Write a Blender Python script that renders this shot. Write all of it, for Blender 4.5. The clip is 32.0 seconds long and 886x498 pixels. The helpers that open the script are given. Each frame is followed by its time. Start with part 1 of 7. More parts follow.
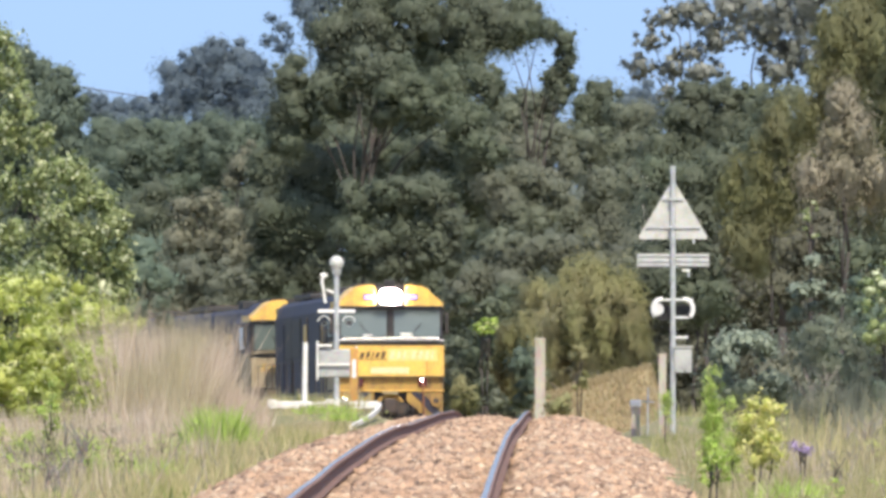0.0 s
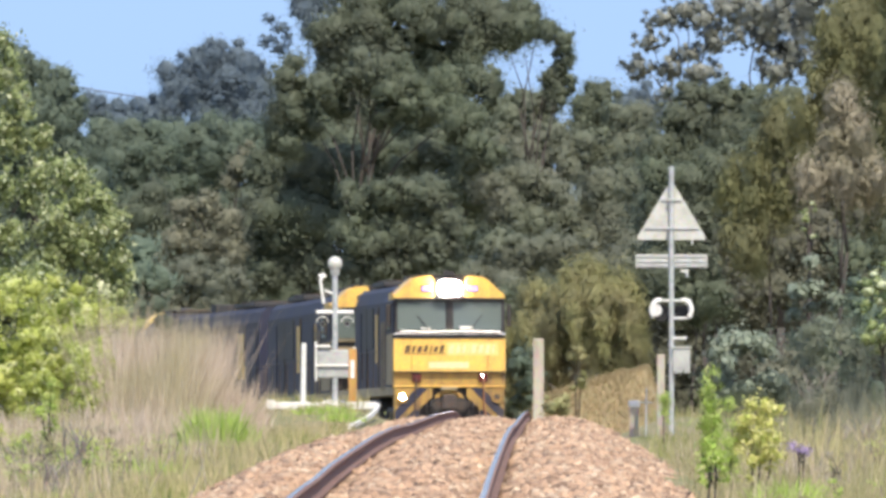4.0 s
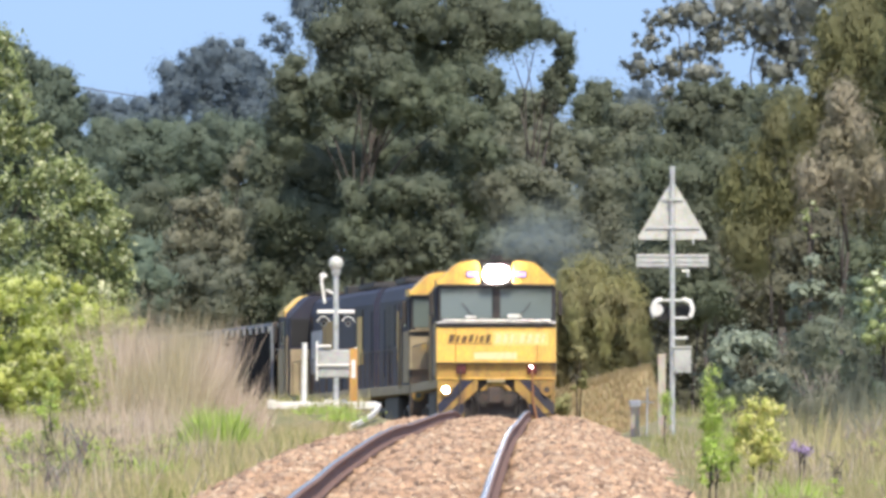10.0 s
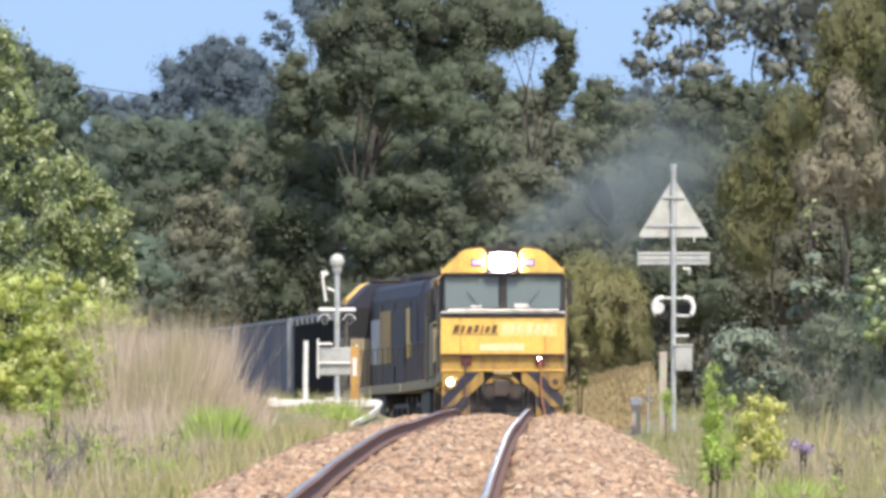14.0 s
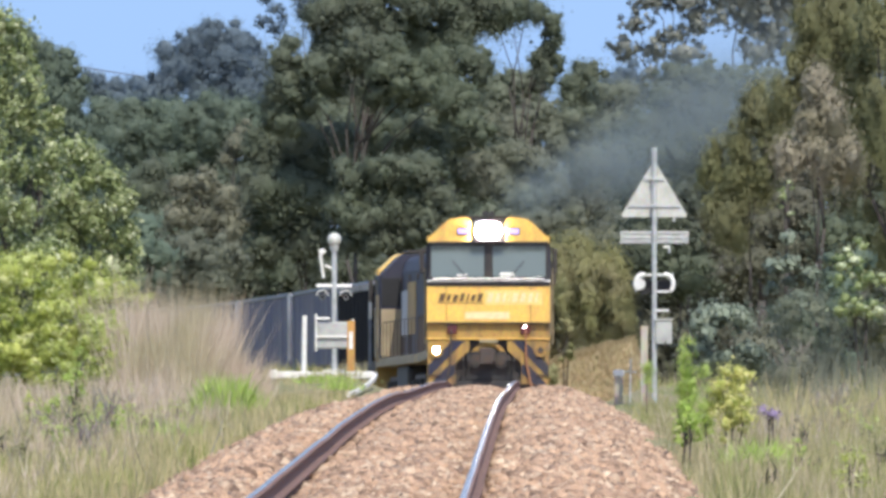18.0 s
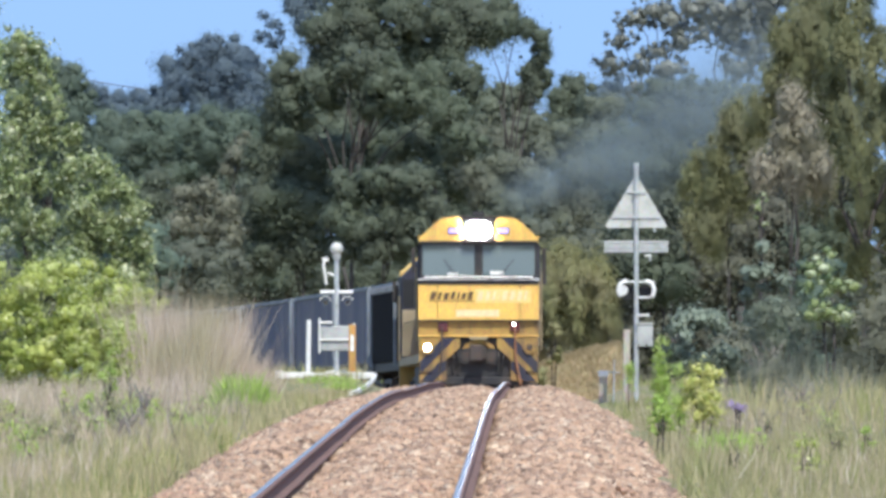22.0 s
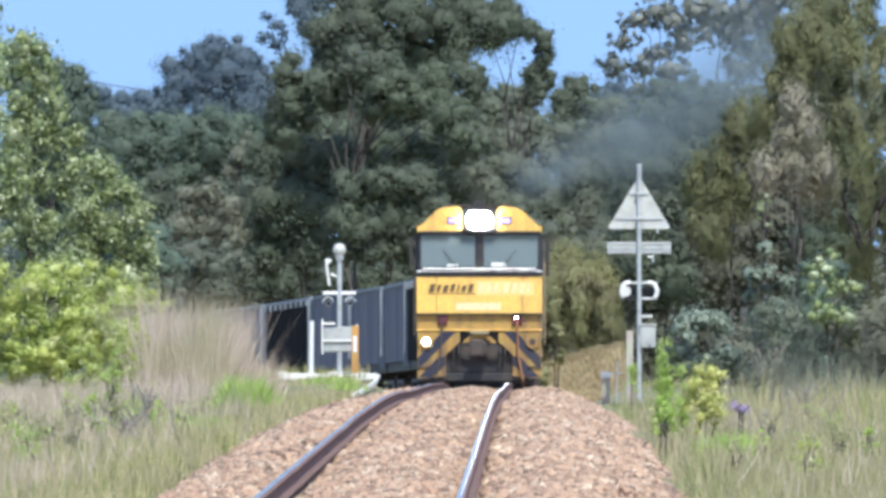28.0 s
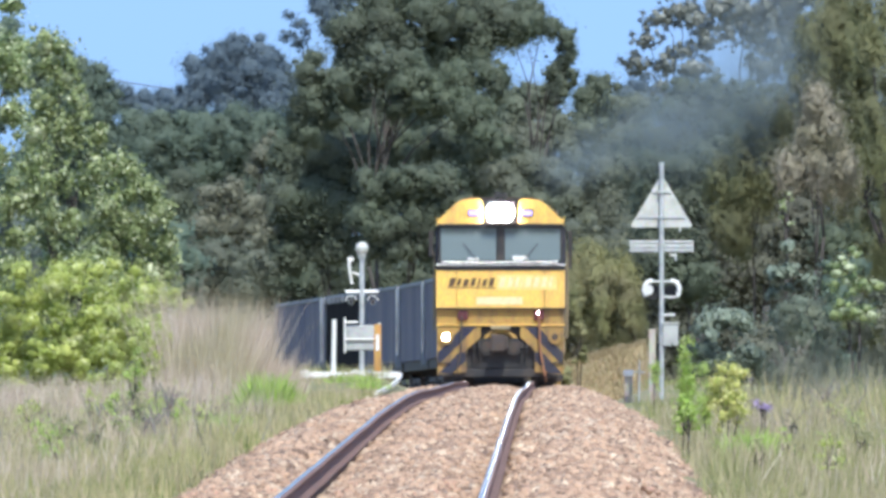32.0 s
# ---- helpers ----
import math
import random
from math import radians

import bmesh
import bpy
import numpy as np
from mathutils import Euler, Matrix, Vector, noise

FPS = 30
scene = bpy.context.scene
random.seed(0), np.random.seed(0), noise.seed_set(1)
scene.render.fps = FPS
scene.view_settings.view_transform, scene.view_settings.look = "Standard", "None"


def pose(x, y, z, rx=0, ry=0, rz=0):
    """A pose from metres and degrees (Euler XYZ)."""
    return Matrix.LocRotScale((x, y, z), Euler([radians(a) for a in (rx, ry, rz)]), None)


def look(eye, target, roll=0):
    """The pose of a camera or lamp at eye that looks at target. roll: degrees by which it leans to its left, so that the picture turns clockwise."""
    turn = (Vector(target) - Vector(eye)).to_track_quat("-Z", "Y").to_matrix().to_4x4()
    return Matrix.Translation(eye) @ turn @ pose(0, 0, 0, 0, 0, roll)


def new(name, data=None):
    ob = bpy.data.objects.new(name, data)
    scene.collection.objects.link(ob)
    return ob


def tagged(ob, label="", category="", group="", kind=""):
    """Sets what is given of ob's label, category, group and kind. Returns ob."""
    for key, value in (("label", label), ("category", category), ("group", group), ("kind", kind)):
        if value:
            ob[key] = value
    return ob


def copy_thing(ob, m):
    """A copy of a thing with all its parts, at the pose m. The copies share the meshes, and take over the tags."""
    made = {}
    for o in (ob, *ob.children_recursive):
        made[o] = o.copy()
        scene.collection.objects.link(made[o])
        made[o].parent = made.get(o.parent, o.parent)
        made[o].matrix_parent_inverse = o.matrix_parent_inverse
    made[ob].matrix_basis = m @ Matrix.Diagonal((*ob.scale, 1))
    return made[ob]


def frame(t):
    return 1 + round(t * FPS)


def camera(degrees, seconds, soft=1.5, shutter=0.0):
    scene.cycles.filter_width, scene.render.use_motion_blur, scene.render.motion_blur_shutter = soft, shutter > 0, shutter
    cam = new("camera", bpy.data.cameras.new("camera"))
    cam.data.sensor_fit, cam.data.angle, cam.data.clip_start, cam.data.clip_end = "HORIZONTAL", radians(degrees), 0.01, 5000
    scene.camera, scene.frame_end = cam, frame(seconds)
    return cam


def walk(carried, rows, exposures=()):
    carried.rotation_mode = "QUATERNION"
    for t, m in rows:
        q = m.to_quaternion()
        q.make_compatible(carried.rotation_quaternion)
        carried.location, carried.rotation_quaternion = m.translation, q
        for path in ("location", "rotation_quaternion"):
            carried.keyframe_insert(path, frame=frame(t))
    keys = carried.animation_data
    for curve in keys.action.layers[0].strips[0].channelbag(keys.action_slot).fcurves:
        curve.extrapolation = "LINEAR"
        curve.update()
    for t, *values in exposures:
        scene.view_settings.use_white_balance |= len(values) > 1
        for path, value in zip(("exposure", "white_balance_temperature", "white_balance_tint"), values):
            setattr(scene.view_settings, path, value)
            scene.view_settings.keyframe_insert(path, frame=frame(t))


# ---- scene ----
# A goods train climbs out of a curve towards a level crossing on the crest of a low rise, seen
# along the track through a long lens. x: across the track, y: along it, away from the camera,
# z: up, with 0 at the top of the near rails.
cam = camera(2.722, 32.0, soft=3.5)

# seconds, place along the track, tilt up, turn to the left
PATH = [
    (0.0, -0.00, 0.2040, 0.3480),
    (0.5, -0.00, 0.2039, 0.3464),
    (1.0, -0.00, 0.2042, 0.3473),
    (1.5, -0.00, 0.2048, 0.3477),
    (2.0, -0.00, 0.2039, 0.3479),
    (2.5, -0.00, 0.2032, 0.3452),
    (3.0, -0.00, 0.2042, 0.3436),
    (3.5, -0.00, 0.2051, 0.3436),
    (5.5, -0.00, 0.2077, 0.3414),
    (6.0, -0.00, 0.2063, 0.3452),
    (6.5, -0.00, 0.2050, 0.3462),
    (7.0, -0.00, 0.2045, 0.3484),
    (7.5, -0.00, 0.2066, 0.3482),
    (8.0, -0.00, 0.2056, 0.3464),
    (8.5, -0.00, 0.2072, 0.3471),
    (9.0, -0.00, 0.2077, 0.3480),
    (9.5, -0.00, 0.2065, 0.3465),
    (10.0, -0.00, 0.2051, 0.3462),
    (10.5, -0.00, 0.2066, 0.3471),
    (11.0, -0.00, 0.2066, 0.3478),
    (11.5, -0.00, 0.2063, 0.3489),
    (12.0, -0.00, 0.2088, 0.3490),
    (12.5, -0.00, 0.2075, 0.3496),
    (13.0, -0.00, 0.2069, 0.3483),
    (13.5, -0.00, 0.2069, 0.3482),
    (14.0, -0.00, 0.1984, 0.3498),
    (14.5, -0.00, 0.1765, 0.3525),
    (16.5, -0.00, 0.1330, 0.3554),
    (17.0, -0.00, 0.1297, 0.3668),
    (17.5, -2.96, 0.1239, 0.3610),
    (18.0, -16.68, 0.1249, 0.3085),
    (18.5, -32.46, 0.1300, 0.2699),
    (19.0, -40.00, 0.1415, 0.2758),
    (19.5, -40.00, 0.1430, 0.2789),
    (20.0, -40.00, 0.1420, 0.2792),
    (20.5, -40.00, 0.1409, 0.2807),
    (21.0, -40.00, 0.1410, 0.2787),
    (21.5, -40.00, 0.1414, 0.2771),
    (22.0, -40.00, 0.1431, 0.2752),
    (22.5, -40.00, 0.1410, 0.2748),
    (23.0, -40.00, 0.1420, 0.2762),
    (23.5, -40.00, 0.1421, 0.2748),
    (24.0, -40.00, 0.1413, 0.2762),
    (24.5, -40.00, 0.1429, 0.2760),
    (25.0, -40.00, 0.1441, 0.2762),
    (25.5, -40.00, 0.1425, 0.2766),
    (27.5, -40.00, 0.1478, 0.2808),
    (28.0, -40.00, 0.1465, 0.2841),
    (28.5, -40.00, 0.1470, 0.2916),
    (29.0, -40.00, 0.1466, 0.3001),
    (29.5, -40.00, 0.1483, 0.3096),
    (30.0, -40.00, 0.1477, 0.3220),
    (30.5, -40.00, 0.1456, 0.3338),
    (31.0, -40.00, 0.1438, 0.3509),
    (31.5, -40.00, 0.1451, 0.3642),
    (32.0, -40.00, 0.1418, 0.3531),
]

walk(cam, [(t, pose(0, y, 1.4, 90 + tilt, 0, turn)) for t, y, tilt, turn in PATH],
     exposures=[(0, 1.24, 7200, 9), (14, 1.2, 7200, 9), (19, 1.07, 6600, 8), (22, 1.07, 6300, 6), (25, 1.14, 6120, 5), (32, 1.2, 6120, 5)])

# ---- sky and sun ----
SUN_UP, SUN_ROUND = 57.0, 163.0   # degrees: height, and bearing clockwise from +y
world = bpy.data.worlds.new("sky")
scene.world = world
world.use_nodes = True
wn = world.node_tree.nodes
sky = wn.new("ShaderNodeTexSky")
sky.sky_type = "NISHITA"
sky.sun_disc = False
sky.sun_elevation = radians(SUN_UP)
sky.sun_rotation = radians(SUN_ROUND)
sky.air_density, sky.dust_density, sky.ozone_density = 1.0, 0.6, 0.5
wn["Background"].inputs["Strength"].default_value = 0.15
# the line of sight lies a few degrees over the horizon, where this sky is palest: lift what it shows
lift = wn.new("ShaderNodeVectorMath")
lift.operation = "ADD"
lift.inputs[1].default_value = (0, 0, 0.45)
way_up = wn.new("ShaderNodeTexCoord")
world.node_tree.links.new(way_up.outputs["Generated"], lift.inputs[0])
world.node_tree.links.new(lift.outputs["Vector"], sky.inputs["Vector"])
world.node_tree.links.new(sky.outputs["Color"], wn["Background"].inputs["Color"])

sun_data = bpy.data.lights.new("sun", "SUN")
sun_data.energy, sun_data.angle, sun_data.color = 2.5, radians(0.6), (1.0, 0.95, 0.87)
sun = new("sun", sun_data)
a, b = radians(SUN_ROUND), radians(SUN_UP)
toward = Vector((math.sin(a) * math.cos(b), math.cos(a) * math.cos(b), math.sin(b)))
sun.matrix_world = look(toward * 100, (0, 0, 0))


# ---- materials ----
def mat(name, colour, rough=0.6, metal=0.0, dirt=None, scale=3.0, amount=0.4, bump=0.0, fine=40.0, streak=1.0, spec=0.5, coat=0.0):
    """A painted or natural surface: colour, stains at two scales, fine relief."""
    m = bpy.data.materials.new(name)
    m.use_nodes = True
    nt = m.node_tree
    bs = nt.nodes["Principled BSDF"]
    bs.inputs["Roughness"].default_value = rough
    bs.inputs["Metallic"].default_value = metal
    bs.inputs["Specular IOR Level"].default_value = spec
    bs.inputs["Coat Weight"].default_value = coat
    co = nt.nodes.new("ShaderNodeTexCoord")
    mp = nt.nodes.new("ShaderNodeMapping")
    mp.inputs["Scale"].default_value = (1, 1, streak)
    nt.links.new(co.outputs["Object"], mp.inputs["Vector"])
    big = nt.nodes.new("ShaderNodeTexNoise")
    big.inputs["Scale"].default_value, big.inputs["Detail"].default_value = scale, 5
    small = nt.nodes.new("ShaderNodeTexNoise")
    small.inputs["Scale"].default_value, small.inputs["Detail"].default_value = fine, 3
    nt.links.new(mp.outputs["Vector"], big.inputs["Vector"])
    nt.links.new(mp.outputs["Vector"], small.inputs["Vector"])
    ramp = nt.nodes.new("ShaderNodeMapRange")
    ramp.inputs["From Min"].default_value, ramp.inputs["From Max"].default_value = 0.42, 0.72
    ramp.inputs["To Max"].default_value = amount
    nt.links.new(big.outputs["Fac"], ramp.inputs["Value"])
    mix = nt.nodes.new("ShaderNodeMix")
    mix.data_type = "RGBA"
    mix.inputs["A"].default_value = (*colour, 1)
    mix.inputs["B"].default_value = (*(dirt or [c * 0.45 for c in colour]), 1)
    nt.links.new(ramp.outputs["Result"], mix.inputs["Factor"])
    grain = nt.nodes.new("ShaderNodeMix")
    grain.data_type, grain.blend_type = "RGBA", "OVERLAY"
    grain.inputs["Factor"].default_value = min(0.6, amount)
    nt.links.new(mix.outputs["Result"], grain.inputs["A"])
    nt.links.new(small.outputs["Color"], grain.inputs["B"])
    hue = nt.nodes.new("ShaderNodeHueSaturation")
    hue.inputs["Saturation"].default_value = 1.0
    nt.links.new(grain.outputs["Result"], hue.inputs["Color"])
    nt.links.new(hue.outputs["Color"], bs.inputs["Base Color"])
    if bump:
        bm_ = nt.nodes.new("ShaderNodeBump")
        bm_.inputs["Strength"].default_value, bm_.inputs["Distance"].default_value = bump, 0.02
        nt.links.new(small.outputs["Fac"], bm_.inputs["Height"])
        nt.links.new(bm_.outputs["Normal"], bs.inputs["Normal"])
    return m


def pieces_mat(name, colours, rough=0.8, patch=0.0, patch_to=(0.3, 0.25, 0.2), patch_scale=0.3, glow_through=0.0, spec=0.3, drawn=1.0):
    """Loose pieces (stones, leaves, blades): each island takes its own shade out of a ramp; wider patches shift it."""
    m = bpy.data.materials.new(name)
    m.use_nodes = True
    nt = m.node_tree
    bs = nt.nodes["Principled BSDF"]
    bs.inputs["Roughness"].default_value = rough
    bs.inputs["Specular IOR Level"].default_value = spec
    geo = nt.nodes.new("ShaderNodeNewGeometry")
    ramp = nt.nodes.new("ShaderNodeValToRGB")
    el = ramp.color_ramp.elements
    while len(el) < len(colours):
        el.new(0.5)
    for i, c in enumerate(colours):
        el[i].position, el[i].color = i / (len(colours) - 1), (*c, 1)
    nt.links.new(geo.outputs["Random Per Island"], ramp.inputs["Fac"])
    out = ramp.outputs["Color"]
    co = nt.nodes.new("ShaderNodeTexCoord")
    if patch:
        no = nt.nodes.new("ShaderNodeTexNoise")
        no.inputs["Scale"].default_value, no.inputs["Detail"].default_value = patch_scale, 3
        mp = nt.nodes.new("ShaderNodeMapping")
        mp.inputs["Scale"].default_value = (1, drawn, 1)
        nt.links.new(co.outputs["Object"], mp.inputs["Vector"])
        nt.links.new(mp.outputs["Vector"], no.inputs["Vector"])
        mr = nt.nodes.new("ShaderNodeMapRange")
        mr.inputs["From Min"].default_value, mr.inputs["From Max"].default_value = 0.4, 0.65
        mr.inputs["To Max"].default_value = patch
        nt.links.new(no.outputs["Fac"], mr.inputs["Value"])
        mx = nt.nodes.new("ShaderNodeMix")
        mx.data_type = "RGBA"
        nt.links.new(mr.outputs["Result"], mx.inputs["Factor"])
        nt.links.new(out, mx.inputs["A"])
        mx.inputs["B"].default_value = (*patch_to, 1)
        out = mx.outputs["Result"]
    nt.links.new(out, bs.inputs["Base Color"])
    if glow_through:
        tr = nt.nodes.new("ShaderNodeBsdfTranslucent")
        ms = nt.nodes.new("ShaderNodeMixShader")
        ms.inputs["Fac"].default_value = glow_through
        nt.links.new(out, tr.inputs["Color"])
        nt.links.new(bs.outputs["BSDF"], ms.inputs[1])
        nt.links.new(tr.outputs["BSDF"], ms.inputs[2])
        nt.links.new(ms.outputs["Shader"], nt.nodes["Material Output"].inputs["Surface"])
    return m


def lamp_mat(name, colour, strength):
    m = bpy.data.materials.new(name)
    m.use_nodes = True
    bs = m.node_tree.nodes["Principled BSDF"]
    bs.inputs["Base Color"].default_value = (*colour, 1)
    bs.inputs["Emission Color"].default_value = (*colour, 1)
    bs.inputs["Emission Strength"].default_value = strength
    return m


YELLOW = mat("yellow_paint", (0.76, 0.475, 0.105), 0.45, dirt=(0.46, 0.27, 0.09), scale=3.2, amount=0.75, streak=0.25, coat=0.1)
# real grime for the pilot; on the step it also carries painted shade
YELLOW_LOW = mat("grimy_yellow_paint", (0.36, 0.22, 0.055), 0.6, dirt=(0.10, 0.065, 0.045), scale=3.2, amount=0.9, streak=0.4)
BLUE = mat("dark_blue_paint", (0.017, 0.019, 0.042), 0.6, dirt=(0.045, 0.038, 0.038), scale=1.2, amount=0.6, streak=0.3)
GREY_PANEL = mat("grey_paint", (0.42, 0.42, 0.44), 0.55, scale=2, amount=0.5)
DUSTY_YELLOW = mat("dusty_yellow_paint", (0.50, 0.32, 0.11), 0.7, dirt=(0.24, 0.16, 0.10), scale=1.3, amount=0.9, streak=0.3)
TAN = mat("dusty_frame_paint", (0.34, 0.27, 0.17), 0.7, scale=2, amount=0.5)
BLACK = mat("sooty_black", (0.02, 0.02, 0.022), 0.6, dirt=(0.06, 0.045, 0.035), scale=3, amount=0.7)
STEEL_DARK = mat("dirty_steel", (0.07, 0.06, 0.055), 0.6, 0.4, dirt=(0.12, 0.07, 0.04), scale=4, amount=0.7)
SILVER = mat("bare_alloy", (0.66, 0.66, 0.65), 0.4, 0.3, dirt=(0.2, 0.19, 0.18), scale=7, amount=0.7)
WHITE = mat("white_paint", (0.72, 0.71, 0.67), 0.5, dirt=(0.5, 0.46, 0.38), scale=6, amount=0.5)
GALV = mat("galvanised_steel", (0.52, 0.53, 0.52), 0.5, 0.5, scale=9, amount=0.5)
SIGN_BACK = mat("weathered_sign_back", (0.50, 0.50, 0.46), 0.55, 0.1, dirt=(0.30, 0.28, 0.24), scale=4, amount=0.6)
GREY_BOX = mat("grey_cabinet_paint", (0.42, 0.42, 0.40), 0.5, scale=5, amount=0.5)
TARGET_BLACK = mat("matt_black", (0.012, 0.012, 0.014), 0.7, scale=5, amount=0.3)
RED_LENS = mat("red_glass", (0.10, 0.022, 0.018), 0.15, scale=5, amount=0.2)
DARK_LENS = mat("dark_red_glass", (0.025, 0.012, 0.012), 0.15, scale=5, amount=0.2)
ORANGE_POST = mat("orange_stained_timber", (0.5, 0.27, 0.08), 0.8, scale=5, amount=0.6, streak=0.2, bump=0.4)
TIMBER = mat("grey_weathered_timber", (0.42, 0.38, 0.31), 0.85, dirt=(0.22, 0.18, 0.14), scale=5, amount=0.7, streak=0.15, bump=0.5)
CONCRETE = mat("pale_concrete", (0.70, 0.68, 0.64), 0.85, dirt=(0.42, 0.38, 0.32), scale=3, amount=0.6, bump=0.4)
RAIL_RUST = mat("rusty_rail_web", (0.20, 0.112, 0.088), 0.9, dirt=(0.10, 0.06, 0.05), scale=3, amount=0.6, bump=0.3)
RAIL_TOP = mat("polished_rail_head", (0.88, 0.75, 0.62), 0.27, 1.0, dirt=(0.20, 0.14, 0.12), scale=1.6, amount=0.6, streak=1)
# rust tone that imitates the mirage of the right-hand rail
MIRAGE_RUST = mat("rusty_pipe", (0.30, 0.14, 0.07), 0.8, dirt=(0.14, 0.07, 0.04), scale=5, amount=0.7)
TWIG = mat("grey_brown_twig", (0.25, 0.22, 0.19), 0.9, scale=6, amount=0.6)
BLIND = mat("dull_green_blind", (0.10, 0.125, 0.12), 0.8, scale=6, amount=0.3)
BARK = mat("grey_brown_bark", (0.055, 0.047, 0.042), 0.9, dirt=(0.04, 0.034, 0.03), scale=2, amount=0.7, bump=0.6, streak=0.3)
WAGON_BLUE = mat("blue_grey_wagon_paint", (0.120, 0.120, 0.160), 0.7, dirt=(0.21, 0.19, 0.20), scale=0.9, amount=0.8, streak=0.25, spec=0.25)
WAGON_RIM = mat("worn_wagon_rim", (0.22, 0.24, 0.27), 0.55, 0.2, scale=2, amount=0.6)
WAGON_BLACK = mat("black_wagon_paint", (0.008, 0.007, 0.009), 0.9, dirt=(0.018, 0.015, 0.015), scale=1.5, amount=0.7, spec=0.1)
COAL = mat("coal", (0.02, 0.02, 0.02), 0.7, scale=8, amount=0.6, bump=1.0, fine=9)
ROOF = mat("pale_roof_sheet", (0.6, 0.6, 0.58), 0.5, scale=2, amount=0.3)
HEAD_LAMP = lamp_mat("head_lamp_glow", (1.0, 0.97, 1.0), 1000)
DITCH_LAMP = lamp_mat("ditch_lamp_glow", (1.0, 0.97, 1.0), 25)
MARKER_DIM = lamp_mat("number_box_glow", (0.42, 0.33, 0.85), 0.6)
LOGO_DARK = mat("dark_lettering_paint", (0.12, 0.07, 0.03), 0.5, scale=14, amount=0.8)
LOGO_PATCH = mat("faded_yellow_paint", (0.78, 0.56, 0.20), 0.5, dirt=(0.60, 0.40, 0.12), scale=3, amount=0.7)
LOGO_PALE = mat("pale_lettering_paint", (0.8, 0.62, 0.35), 0.5, scale=9, amount=0.4)

SCREEN = bpy.data.materials.new("cab_glass")
SCREEN.use_nodes = True
_b = SCREEN.node_tree.nodes["Principled BSDF"]
_b.inputs["Base Color"].default_value = (0.125, 0.152, 0.140, 1)
_b.inputs["Roughness"].default_value = 0.08
_b.inputs["Specular IOR Level"].default_value = 0.9

SMOKE = bpy.data.materials.new("thin_exhaust_smoke")
SMOKE.use_nodes = True
_n, _l = SMOKE.node_tree.nodes, SMOKE.node_tree.links
_co = _n.new("ShaderNodeTexCoord")
_len = _n.new("ShaderNodeVectorMath")
_len.operation = "LENGTH"
_flat = _n.new("ShaderNodeVectorMath")
_flat.operation = "MULTIPLY"
_flat.inputs[1].default_value = (1, 0, 1)
_no = _n.new("ShaderNodeTexNoise")
_no.inputs["Scale"].default_value, _no.inputs["Detail"].default_value = 1.1, 3
_mr = _n.new("ShaderNodeMapRange")
_mr.interpolation_type = "SMOOTHSTEP"
_mr.inputs["From Min"].default_value, _mr.inputs["From Max"].default_value = 1.0, 0.05
_mr.inputs["To Min"].default_value, _mr.inputs["To Max"].default_value = 0.0, 0.5
_mu = _n.new("ShaderNodeMath")
_mu.operation = "MULTIPLY"
_tr = _n.new("ShaderNodeBsdfTransparent")
_di = _n.new("ShaderNodeBsdfDiffuse")
_di.inputs["Color"].default_value = (0.140, 0.178, 0.205, 1)
_mx = _n.new("ShaderNodeMixShader")
_l.new(_co.outputs["Object"], _flat.inputs[0])
_l.new(_flat.outputs["Vector"], _len.inputs[0])
_l.new(_co.outputs["Object"], _no.inputs["Vector"])
_l.new(_len.outputs["Value"], _mr.inputs["Value"])
_l.new(_mr.outputs["Result"], _mu.inputs[0])
_l.new(_no.outputs["Fac"], _mu.inputs[1])
_l.new(_mu.outputs["Value"], _mx.inputs["Fac"])
_l.new(_tr.outputs["BSDF"], _mx.inputs[1])
_l.new(_di.outputs["BSDF"], _mx.inputs[2])
_l.new(_mx.outputs["Shader"], _n["Material Output"].inputs["Surface"])

STONES = pieces_mat("ballast_stone", [(0.105, 0.068, 0.052), (0.365, 0.235, 0.160), (0.490, 0.330, 0.225), (0.215, 0.142, 0.100), (0.600, 0.462, 0.336)], 0.9,
                    patch=0.35, patch_to=(0.330, 0.218, 0.158), patch_scale=0.5)
STONE_ONE = mat("single_ballast_stone", (0.48, 0.30, 0.20), 0.9, dirt=(0.25, 0.16, 0.12), scale=1.2, amount=0.8, bump=0.5, fine=6)
DRY = pieces_mat("dry_grass", [(0.350, 0.265, 0.200), (0.565, 0.450, 0.350), (0.480, 0.360, 0.290), (0.720, 0.630, 0.515)], 0.9, patch=0.55, patch_to=(0.350, 0.333, 0.161),
                 patch_scale=0.8, glow_through=0.25, drawn=0.07)
GREEN = pieces_mat("green_grass", [(0.150, 0.190, 0.052), (0.262, 0.292, 0.095), (0.455, 0.380, 0.206), (0.330, 0.335, 0.129), (0.560, 0.450, 0.275)], 0.8,
                   patch=0.6, patch_to=(0.518, 0.406, 0.294), patch_scale=0.8, glow_through=0.25, drawn=0.06)
FRESH = pieces_mat("fresh_green_grass", [(0.153, 0.181, 0.060), (0.260, 0.284, 0.098), (0.437, 0.377, 0.209), (0.246, 0.270, 0.098), (0.521, 0.432, 0.279)], 0.8,
                   patch=0.7, patch_to=(0.398, 0.321, 0.216), patch_scale=0.8, glow_through=0.25, drawn=0.06)
LIME = pieces_mat("lime_leaf", [(0.215, 0.335, 0.060), (0.345, 0.475, 0.095), (0.460, 0.570, 0.170), (0.430, 0.445, 0.200)], 0.7, glow_through=0.3)
YELLOW_LEAF = pieces_mat("yellow_flowering_leaf", [(0.380, 0.460, 0.115), (0.644, 0.621, 0.207), (0.759, 0.713, 0.368)], 0.7, glow_through=0.3)
